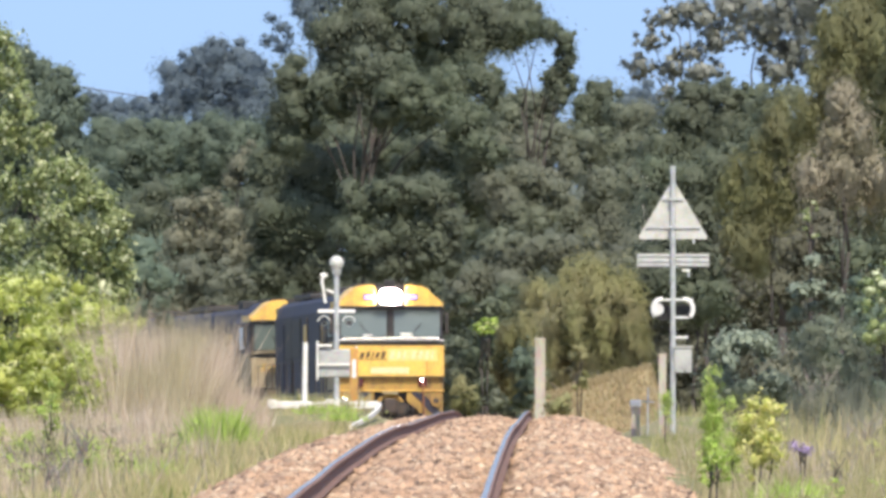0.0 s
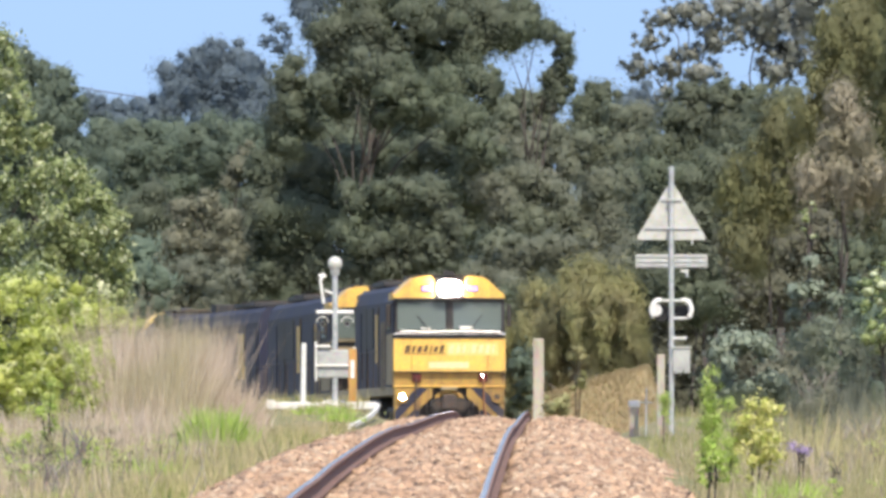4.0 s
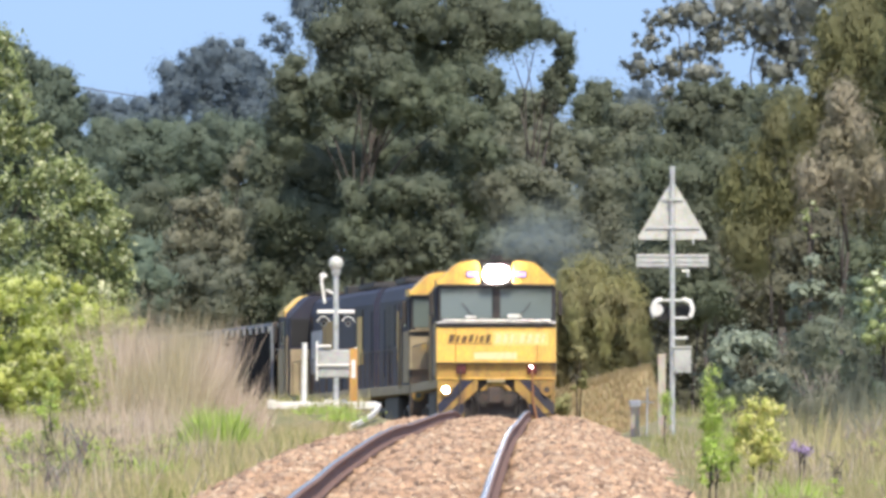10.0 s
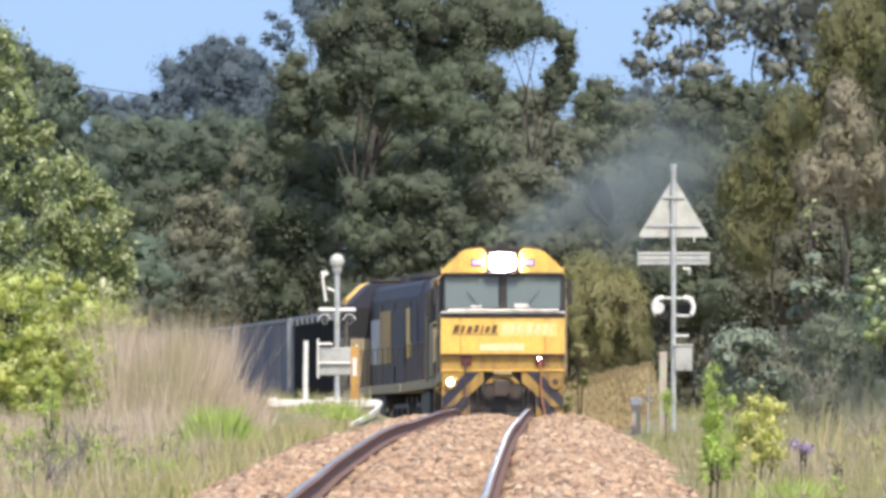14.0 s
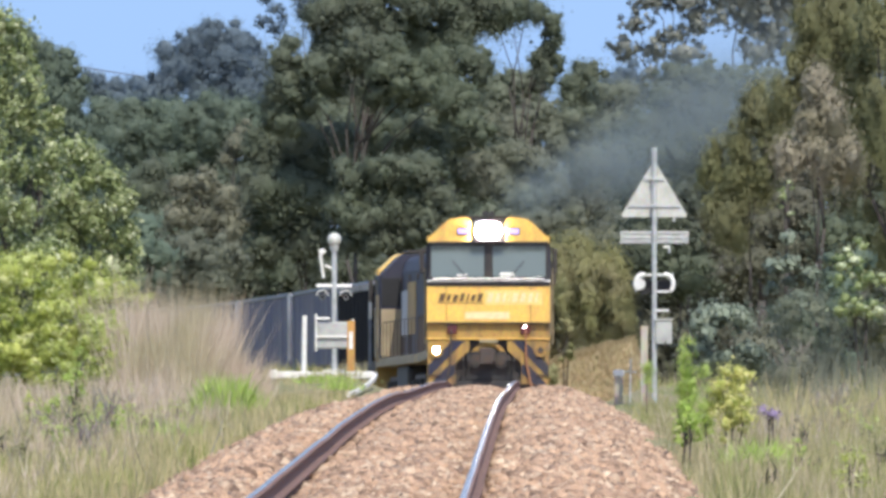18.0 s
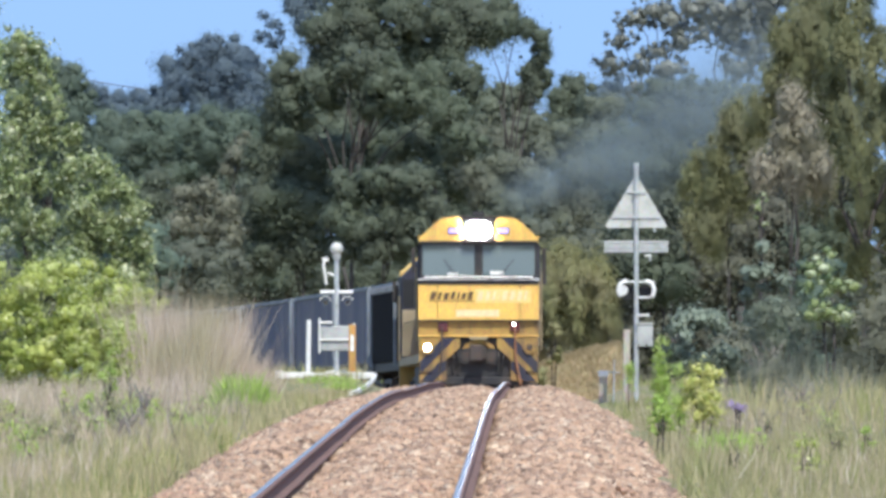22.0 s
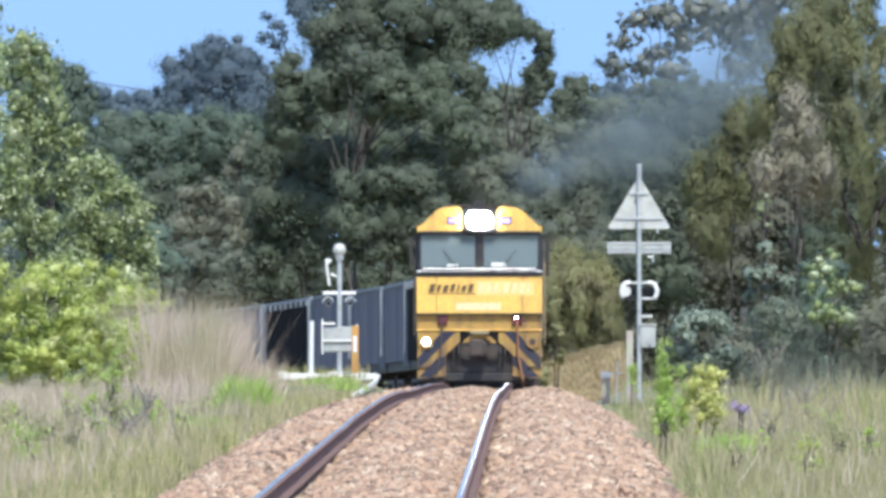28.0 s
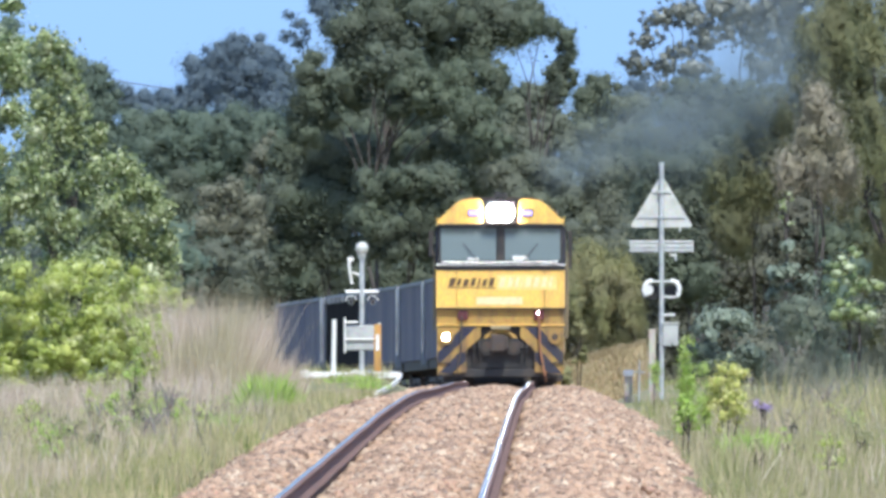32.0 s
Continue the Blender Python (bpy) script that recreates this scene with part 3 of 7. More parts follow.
    part("crossbar", tubes(((-0.10, -0.01, -0.075 - gz), (0.12, -0.02, -0.085 - gz), 0.013), n=8), GALV, k)


def build_left_mast():
    x, y = -3.9, 331.0
    z = ground_z(x, y)
    up = -z
    m = thing("crossing_light_mast", "crossing light mast with round bell, white lamp hoods, relay box", "crossing signal", pose(x, y, z))
    part("pole", tubes(((0, 0, -0.2), (0, 0, up + 2.25), 0.05), n=14), GALV, m)
    part("bell", ball(bmesh.new(), (0, 0, up + 2.33), 0.132, (1, 0.8, 1)), SIGN_BACK, m, "round pale bell housing", smooth=True)
    part("bell_collar", tubes(((0, 0, up + 2.12), (0, 0, up + 2.22), 0.075, 0.09), n=14), GALV, m)
    part("side_bracket", tubes(((-0.20, 0, up + 1.62), (-0.26, 0, up + 2.02), 0.028), ((-0.26, 0, up + 2.02), (-0.20, 0, up + 2.16), 0.035), ((-0.18, 0, up + 1.85), (0, 0, up + 1.78), 0.022),
                               ((-0.29, 0, up + 2.12), (-0.16, 0, up + 2.10), 0.03), n=8), WHITE, m, "bent white bracket")
    part("crossarm", tubes(((-0.33, 0, up + 1.47), (0.33, 0, up + 1.47), 0.035), n=10), WHITE, m)
    for sx in (-1, 1):
        hooded_lamp(m, sx * 0.22, -0.08, up + 1.26, sx)
    part("relay_box", boxes((-0.32, 0.33, -0.06, 0.30, up + 0.30, up + 0.80), bevel=0.03), GREY_BOX, m, "grey relay box behind the pole")
    part("box_frame", tubes(((-0.34, -0.09, up + 0.25), (-0.34, -0.09, up + 0.95), 0.022), ((0.35, -0.09, up + 0.25), (0.35, -0.09, up + 0.85), 0.022), ((-0.34, -0.09, up + 0.86), (-0.08, -0.09, up + 0.86), 0.025),
                            ((-0.34, -0.09, up + 0.52), (0.35, -0.09, up + 0.52), 0.02), n=8), WHITE, m)
    part("base_plate", boxes((-0.2, 0.2, -0.2, 0.2, 0.0, 0.08), bevel=0.01), CONCRETE, m)
    p = thing("white_guard_post", "thin leaning white painted guard post at the crossing", "post", pose(-4.46, 330, ground_z(-4.46, 330)))
    part("shaft", tubes(((0, 0, -0.2), (0.02, 0, 0.92 - ground_z(-4.46, 330)), 0.05, 0.045), n=12), WHITE, p)
    q = thing("orange_guard_post", "square orange-stained timber post at the crossing", "post", pose(-3.58, 330.2, ground_z(-3.58, 330.2)))
    part("shaft", boxes((-0.07, 0.07, -0.07, 0.07, -0.2, 0.82 - ground_z(-3.58, 330.2)), bevel=0.012), ORANGE_POST, q)
    part("reflector", boxes((-0.035, 0.035, -0.082, -0.074, 0.3 - ground_z(-3.58, 330.2), 0.62 - ground_z(-3.58, 330.2))), WHITE, q, "pale reflector strip")
    k = thing("concrete_kerb", "whitewashed concrete kerb along the edge of the crossing", "kerb", pose(0, 0, 0))
    top = -0.12
    gz = top - 0.13
    for i, (xa, xb) in enumerate(((-5.06, -4.32), (-4.31, -3.7), (-3.69, -3.14))):
        part("kerb_stone", boxes((xa, xb, 329.3, 329.6, gz, top - 0.012 * (i % 2)), bevel=0.02), CONCRETE, k)
    bm = bmesh.new()
    ends = []
    for k_ in range(7):
        u = k_ / 6
        x0, y, zt = -3.13 - 0.36 * u ** 2.2, 329.2 - 15.5 * u, top - 0.02 - 0.30 * u
        ends.append([bm.verts.new((x, y, z)) for x, z in ((x0, zt - 0.07), (x0 + 0.05, zt - 0.07), (x0 + 0.05, zt), (x0, zt))])
    for p, q in zip(ends, ends[1:]):
        for i in range(4):
            bm.faces.new((p[i], p[(i + 1) % 4], q[(i + 1) % 4], q[i]))
    bm.faces.new(ends[0])
    bm.faces.new(ends[-1][::-1])
    part("wing_kerb", bm, CONCRETE, k)
    part("end_block", boxes((-5.1, -4.94, 329.2, 329.7, gz, top + 0.03), bevel=0.02), CONCRETE, k)
    # grey marker post beyond the crossing
    yy, xx = 482.0, -0.42
    g = thing("marker_post", "broad weathered grey timber marker post beside the line", "post", pose(xx, yy, ground_z(xx, yy)))
    part("shaft", boxes((-0.14, 0.14, -0.08, 0.08, -0.2, 0.82 - ground_z(xx, yy)), bevel=0.03), TIMBER, g)


build_right_mast()
build_left_mast()


# ---- the train ----
def wheelset(parent, y, r=0.5, gauge=0.7525):
    w = part("wheelset", tubes(((-gauge - 0.1, y, r), (gauge + 0.1, y, r), 0.09), n=10), STEEL_DARK, parent)
    for s in (-1, 1):
        part("wheel", tubes(((s * (gauge - 0.06), y, r), (s * (gauge + 0.07), y, r), r), n=24), STEEL_DARK, w)


def bogie(parent, y, axles, half=0.9, r=0.5):
    f_ = part("bogie_frame", boxes(*[(s * 1.02 - 0.09, s * 1.02 + 0.09, y - axles * half, y + axles * half, 0.42, 0.78) for s in (-1, 1)],
                                   (-0.94, 0.94, y - 0.15, y + 0.15, 0.5, 0.74), bevel=0.04), STEEL_DARK, parent)
    for i in range(axles):
        yy = y + (i - (axles - 1) / 2) * half * 2
        wheelset(parent, yy, r)
        for s in (-1, 1):
            part("axle_box", boxes((s * 1.14 - 0.08, s * 1.14 + 0.08, yy - 0.16, yy + 0.16, 0.34, 0.66), bevel=0.03), BLACK, f_)


def build_loco(m):
    lo = thing("locomotive", "yellow and dark blue diesel locomotive with flat cab front", "locomotive", m, group="locomotives")
    W = 1.465
    # cab shell behind the front, and the front itself from the top down
    bm = bmesh.new()
    section = ((-W, 1.3), (W, 1.3), (W, 3.52), (1.38, 3.62), (0.96, 4.04), (0.85, 4.12), (-0.85, 4.12), (-0.96, 4.04), (-1.38, 3.62), (-W, 3.52))
    prism(bm, section, 0.32, 3.6)
    cab = part("cab", bm, BLUE, lo, "dark blue cab shell")
    # roof cap: sloped forward, with chamfered corners and a hollow for the head lamps
    for s in (1, -1):
        bm = bmesh.new()
        o = [(s * 0.40, 3.60), (s * 1.44, 3.56), (s * 1.47, 3.64), (s * 1.03, 4.06), (s * 0.88, 4.15), (s * 0.48, 4.19), (s * 0.40, 4.10)]
        prism(bm, o if s > 0 else o[::-1], 0.02, 1.9)
        bmesh.ops.bevel(bm, geom=bm.edges[:], offset=0.03, segments=2, affect="EDGES")
        cap = part("roof_cap", bm, YELLOW, lo, "yellow chamfered half of the cab roof cap")
    part("cap_lip", boxes((-1.42, 1.42, -0.02, 0.02, 3.545, 3.60), bevel=0.008), BLACK, cap)
    part("lamp_recess", boxes((-0.40, 0.40, 0.12, 1.9, 3.60, 4.14), bevel=0.02), BLACK, cap)
    l = part("head_lamp_rim", boxes((-0.36, 0.36, 0.02, 0.14, 3.60, 4.12), bevel=0.05), BLACK, cap)
    for sx in (-0.10, 0.10):
        part("head_lamp", tubes(((sx, -0.01 + 0.004 * (sx > 0), 3.855), (sx, 0.03, 3.855), 0.19), n=24), HEAD_LAMP, l, "lit white head lamp")
    # added plate, keeps the overstrong lamps from lighting the windscreens
    part("lamp_visor", boxes((-0.38, 0.38, -0.12, 0.11, 3.572, 3.598)), BLACK, l)
    for s in (-1, 1):
        nb = part("number_box", boxes((s * 0.60 - 0.15, s * 0.60 + 0.15, -0.01, 0.10, 3.76, 3.93), bevel=0.02), BLACK, cap)
        part("number_glass", boxes((s * 0.60 - 0.12, s * 0.60 + 0.12, -0.018, -0.011, 3.79, 3.90)), MARKER_DIM, nb, "violet-lit number glass")
    for xx, rr in ((-0.07, 0.09), (0.08, 0.08)):
        part("horn", tubes(((xx, 0.25, 4.245), (xx, 0.9, 4.245), rr, 0.04), n=12), BLACK, lo, "black air horn")
    part("roof_walkway", boxes((-0.75, 0.75, 1.0, 3.4, 4.165, 4.22), bevel=0.01), STEEL_DARK, lo)
    # windscreen
    part("screen_frame", boxes((-1.42, 1.42, 0.10, 0.34, 2.68, 3.56), bevel=0.02), BLACK, lo, "black windscreen surround")
    for s in (-1, 1):
        gl = part("windscreen", boxes((s * 0.73 - 0.63, s * 0.73 + 0.63, 0.075, 0.098, 2.76, 3.50), bevel=0.008), SCREEN, lo, "greenish windscreen pane")
        part("sun_blind", boxes((s * 0.73 - 0.60, s * 0.73 + 0.60, 0.068, 0.073, 3.36, 3.48)), BLIND, gl, "dull green lowered sun blind")
        part("wiper", tubes(((s * 0.50, 0.05, 2.72), (s * 0.85, 0.06, 3.15), 0.012), n=6), BLACK, gl)
    part("centre_pillar", boxes((-0.085, 0.085, 0.05, 0.12, 2.68, 3.56), bevel=0.015), BLACK, lo)
    for x0, x1, z1 in ((0.28, 0.62, 2.87), (-0.75, -0.5, 2.83)):
        part("dash_paper", boxes((x0, x1, 0.058, 0.066, 2.78, z1)), WHITE, lo, "white paper at the foot of the windscreen")
    for s in (-1, 1):
        mi = part("mirror_arm", tubes(((s * 1.45, 0.5, 3.45), (s * 1.60, 0.42, 3.42), 0.018), n=6), BLACK, lo)
        part("mirror", boxes((s * 1.585 - 0.055, s * 1.585 + 0.055, 0.38, 0.46, 2.85, 3.42), bevel=0.02), BLACK, mi, "black side mirror")
    # sill and handrail under the windows
    sill = part("window_sill", boxes((-1.47, 1.47, -0.05, 0.30, 2.64, 2.685), bevel=0.012), SILVER, lo, "bright worn alloy sill under the windscreen")
    # black strip added for the shade on the sill's underside
    part("sill_shadow_gap", boxes((-1.44, 1.44, -0.02, 0.3, 2.545, 2.628)), BLACK, sill)
    part("hand_rail", tubes(((-1.3, -0.10, 2.72), (1.3, -0.10, 2.72), 0.018), *[((xx, -0.10, 2.72), (xx, 0.0, 2.66), 0.014) for xx in (-1.3, -0.65, 0, 0.65, 1.3)], n=6), SILVER, sill)
    # nose panel in three plates
    for x0, x1 in ((-1.465, -1.005), (-0.995, 0.995), (1.005, 1.465)):
        part("nose_plate", boxes((x0, x1, 0.0, 0.32, 1.68, 2.543), bevel=0.012), YELLOW, lo, "bright yellow nose plate")
    logo = part("emblem_ground", boxes((-1.20, -0.10, -0.006, -0.002, 2.13, 2.15)), LOGO_DARK, lo, "dark underline of the lettering")
    # slanting bars in place of the lettering
    xx = -1.19
    for i, wd in enumerate((0.16, 0.11, 0.15, 0.13, 0.08, 0.13, 0.14)):
        bm = bmesh.new()
        prism(bm, ((xx, 2.17 + 0.01 * (i % 2)), (xx + wd - 0.03, 2.17 + 0.01 * (i % 2)), (xx + wd + 0.02, 2.37 - 0.015 * (i % 3)), (xx + 0.05, 2.37 - 0.015 * (i % 3))), -0.006, -0.002)
        part("letter_bar", bm, LOGO_DARK, logo, "dark slanting bar of lettering")
        xx += wd + 0.025
    xx = -0.04
    for i, wd in enumerate((0.17, 0.15, 0.12, 0.07, 0.17, 0.16, 0.15, 0.11)):
        bm = bmesh.new()
        prism(bm, ((xx, 2.16), (xx + wd - 0.04, 2.16), (xx + wd, 2.38), (xx + 0.05, 2.38)), -0.006, -0.002)
        part("pale_letter_bar", bm, LOGO_PALE, logo, "pale slanting bar of lettering")
        xx += wd + 0.02
    part("worn_patch", boxes((-0.55, 0.50, -0.006, -0.002, 1.76, 1.93)), LOGO_PALE, lo, "pale worn number patch")
    part("pale_ground", boxes((-0.08, 1.28, -0.0025, -0.0005, 2.10, 2.44)), LOGO_PATCH, lo, "faded pale patch behind the lettering")
    part("nose_seam", boxes((-1.46, 1.46, -0.012, 0.3, 1.652, 1.682), bevel=0.006), BLACK, lo, "grimy dark seam under the nose plates")
    # step under the nose, its shade put into the darker yellow
    bm = bmesh.new()
    box(bm, -1.46, 1.46, 0.10, 0.9, 1.30, 1.665, 0.02)
    step = part("nose_step", bm, YELLOW_LOW, lo, "grimy yellow step, the shade under the nose painted in")
    part("step_lip", boxes((-1.47, 1.47, 0.02, 0.12, 1.275, 1.315), bevel=0.01), YELLOW, step)
    part("marker_lamp", boxes((-0.98, -0.74, 0.03, 0.10, 1.40, 1.63), bevel=0.02), RED_LENS, step, "unlit red marker lamp")
    mk = part("marker_lamp", boxes((0.76, 1.0, 0.03, 0.10, 1.40, 1.63), bevel=0.02), RED_LENS, step, "red marker lamp")
    part("marker_lens", tubes(((0.86, 0.0, 1.58), (0.86, 0.03, 1.58), 0.022), n=12), DITCH_LAMP, mk, "lit white marker lens")
    part("lifting_lug", boxes((-0.22, 0.22, 0.02, 0.09, 1.20, 1.27), bevel=0.01), TAN, step)
    # pilot: striped outer panels, plough, coupler
    pilot = part("pilot", boxes((-0.80, 0.80, 0.22, 0.5, 0.30, 1.27), bevel=0.03), BLACK, lo, "black centre of the pilot")
    for s in (-1, 1):
        bm = bmesh.new()
        o = [(s * 0.78, 0.22), (s * 1.44, 0.16), (s * 1.44, 1.26), (s * 0.45, 1.26), (s * 0.45, 1.02), (s * 0.78, 0.72)]
        prism(bm, o if s > 0 else o[::-1], 0.05, 0.45)
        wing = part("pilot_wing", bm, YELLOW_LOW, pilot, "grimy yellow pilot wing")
        for dx, dz in ((0, 0), (0.0, -0.48)):
            bm = bmesh.new()
            o = [(s * 0.56, 1.25 + dz * 0.2), (s * 0.86, 1.25 + dz * 0.2), (s * 1.43, 0.66 + dz), (s * 1.43, 0.36 + dz if dz == 0 else 0.19)] if dz == 0 else \
                [(s * 0.79, 0.68), (s * 0.96, 0.66), (s * 1.40, 0.20), (s * 1.10, 0.19), (s * 0.79, 0.48)]
            prism(bm, o if s > 0 else o[::-1], 0.038, 0.047)
            part("stripe", bm, BLUE, wing, "dark blue diagonal stripe")
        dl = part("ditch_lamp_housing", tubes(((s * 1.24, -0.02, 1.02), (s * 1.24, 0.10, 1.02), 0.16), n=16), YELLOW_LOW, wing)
        part("ditch_lamp", tubes(((s * 1.24, -0.04, 1.02), (s * 1.24, -0.01, 1.02), 0.075), n=16), DITCH_LAMP if s < 0 else STEEL_DARK, dl, "lit white ditch lamp" if s < 0 else "unlit ditch lamp")
        # right-hand one thickened and rust-coloured to stand in for the rail's mirage
        part("grab_rail", tubes(((s * 1.02, -0.06, 0.12), (s * 0.90, -0.05, 0.75), 0.028 if s > 0 else 0.02), ((s * 0.90, -0.05, 0.75), (s * 0.88, -0.04, 1.52), 0.026 if s > 0 else 0.02), n=8), MIRAGE_RUST if s > 0 else STEEL_DARK, wing)
        for zz in (0.42, 0.14):
            part("step_tread", boxes((s * 1.28 - 0.15, s * 1.28 + 0.15, 0.0, 0.4, zz, zz + 0.03)), STEEL_DARK, wing)
    part("coupler", boxes((-0.17, 0.17, -0.42, 0.3, 0.72, 1.04), (-0.22, 0.10, -0.50, -0.30, 0.68, 1.08), bevel=0.04), STEEL_DARK, pilot, "rusty knuckle coupler")
    bm = bmesh.new()
    rings = []
    for k in range(13):
        u_, w_ = math.cos(math.pi * k / 12), math.sin(math.pi * k / 12)
        rings.append([bm.verts.new((u_ * (0.36 + 0.06 * math.cos(q * math.pi / 4)), 0.16 + 0.06 * math.sin(q * math.pi / 4), 0.86 + w_ * (0.30 + 0.06 * math.cos(q * math.pi / 4)))) for q in range(8)])
    for p_, q_ in zip(rings, rings[1:]):
        for q in range(8):
            bm.faces.new((p_[q], p_[(q + 1) % 8], q_[(q + 1) % 8], q_[q]))
    bm.faces.new(rings[0])
    bm.faces.new(rings[-1][::-1])
    bmesh.ops.recalc_face_normals(bm, faces=bm.faces[:])
    part("coupler_yoke", bm, YELLOW_LOW, pilot)
    for sx in (-0.62, -0.5, 0.5, 0.62):
        part("air_hose", tubes(((sx, 0.15, 1.0), (sx * 0.97, 0.02, 0.75), 0.028), ((sx * 0.97, 0.02, 0.75), (sx * 0.9, 0.08, 0.45), 0.028), n=8), BLACK, pilot)
    for s in (-1, 1):
        bf = part("buffer_beam_plate", tubes(((s * 0.30, 0.10, 0.80), (s * 0.30, 0.21, 0.80), 0.20), n=18), BLACK, pilot, "round sooty black draft gear cover")
        part("cover_rim", tubes(((s * 0.30, 0.085, 0.80), (s * 0.30, 0.10, 0.80), 0.13), n=16), STEEL_DARK, bf)
    part("plough", boxes((-1.3, 1.3, 0.12, 0.3, 0.10, 0.30), bevel=0.03), BLACK, pilot, "black plough blade")
    # sides: cab windows, doors, frame, hood, panels
    for s in (-1, 1):
        sw = part("cab_side_plate", boxes((s * 1.47 - 0.012, s * 1.47 + 0.012, 0.34, 2.4, 1.34, 2.66)), TAN, cab, "dusty yellow cab side")
        part("cab_side_upper", boxes((s * 1.44 - 0.012, s * 1.44 + 0.012, 0.5, 1.9, 3.56, 3.74)), YELLOW, cab)
        sg = part("side_window_frame", boxes((s * 1.475 - 0.015, s * 1.475 + 0.015, 1.0, 2.3, 2.72, 3.48), bevel=0.01), BLACK, cab)
        part("side_window", boxes((s * 1.492 - 0.006, s * 1.492 + 0.006, 1.08, 2.22, 2.79, 3.41)), SCREEN, sg, "teal side window")
        part("cab_door", boxes((s * 1.475 - 0.015, s * 1.475 + 0.015, 2.5, 3.3, 1.4, 3.5), bevel=0.01), BLUE, cab)
        for yy in (2.44, 3.36):
            part("door_rail", tubes(((s * 1.53, yy, 1.2), (s * 1.53, yy, 3.0), 0.02), n=6), TAN, cab)
    for s in (-1, 1):
        wall = part("cab_back_plate", boxes((s * 1.19 - 0.27, s * 1.19 + 0.27, 3.60, 3.625, 1.34, 2.62), bevel=0.006), TAN, cab, "dusty tan back of the cab")
        part("back_window", boxes((s * 1.19 - 0.25, s * 1.19 + 0.25, 3.60, 3.618, 2.70, 3.46), bevel=0.006), TARGET_BLACK, wall, "dark rear cab window")
    bm = bmesh.new()
    hood = ((-0.90, 1.3), (0.90, 1.3), (0.90, 3.60), (0.80, 3.90), (0.66, 4.02), (-0.66, 4.02), (-0.80, 3.90), (-0.90, 3.60))
    prism(bm, hood, 3.65, 21.2)
    body = part("body", bm, BLUE, lo, "dark blue engine body")
    for y0, y1, z0, z1, mm in ((4.6, 6.5, 1.9, 3.1, GREY_PANEL), (6.6, 9.0, 1.9, 3.3, DUSTY_YELLOW), (9.4, 12.2, 1.8, 3.3, BLUE), (12.7, 13.5, 2.0, 3.3, YELLOW), (14.4, 18.4, 2.4, 3.5, BLACK), (18.8, 20.8, 1.6, 3.4, BLUE)):
        for s in (-1, 1):
            part("body_panel", boxes((s * 0.91 - 0.02, s * 0.91 + 0.02, y0, y1, z0, z1), bevel=0.008), mm, body)
    for y0 in (4.2, 8.3, 12.6, 16.7):
        for s in (-1, 1):
            part("body_rib", boxes((s * 0.92 - 0.02, s * 0.92 + 0.02, y0 - 0.04, y0 + 0.04, 1.35, 3.5)), STEEL_DARK, body)
    for s in (-1, 1):
        part("walkway_rail", tubes(((s * 1.42, 3.8, 2.25), (s * 1.42, 21.0, 2.25), 0.014), n=6), STEEL_DARK, body)
        for k in range(10):
            part("rail_post", tubes(((s * 1.42, 3.9 + k * 1.9, 1.28), (s * 1.42, 3.9 + k * 1.9, 2.25), 0.013), n=6), STEEL_DARK, body)
    part("roof_grille", boxes((-0.64, 0.64, 14.5, 18.5, 4.06, 4.2), bevel=0.03), BLACK, body)
    for yy in (15.5, 17.4):
        part("roof_fan", tubes(((0, yy, 4.2), (0, yy, 4.26), 0.58), n=20), STEEL_DARK, body)
    part("exhaust_port", boxes((-0.45, 0.45, 8.6, 9.6, 4.05, 4.28), bevel=0.03), BLACK, body)
    part("under_frame", boxes((-1.46, 1.46, 0.5, 21.8, 1.06, 1.29), bevel=0.02), TAN, lo, "dusty tan under frame")
    part("fuel_tank", boxes((-1.25, 1.25, 8.0, 13.6, 0.30, 1.05), bevel=0.12), BLACK, lo, "dusty dark fuel tank")
    part("rear_coupler", boxes((-0.16, 0.16, 21.7, 22.3, 0.72, 1.04), bevel=0.04), STEEL_DARK, lo)
    bogie(lo, 4.2, 3)
    bogie(lo, 17.6, 3)
    return lo


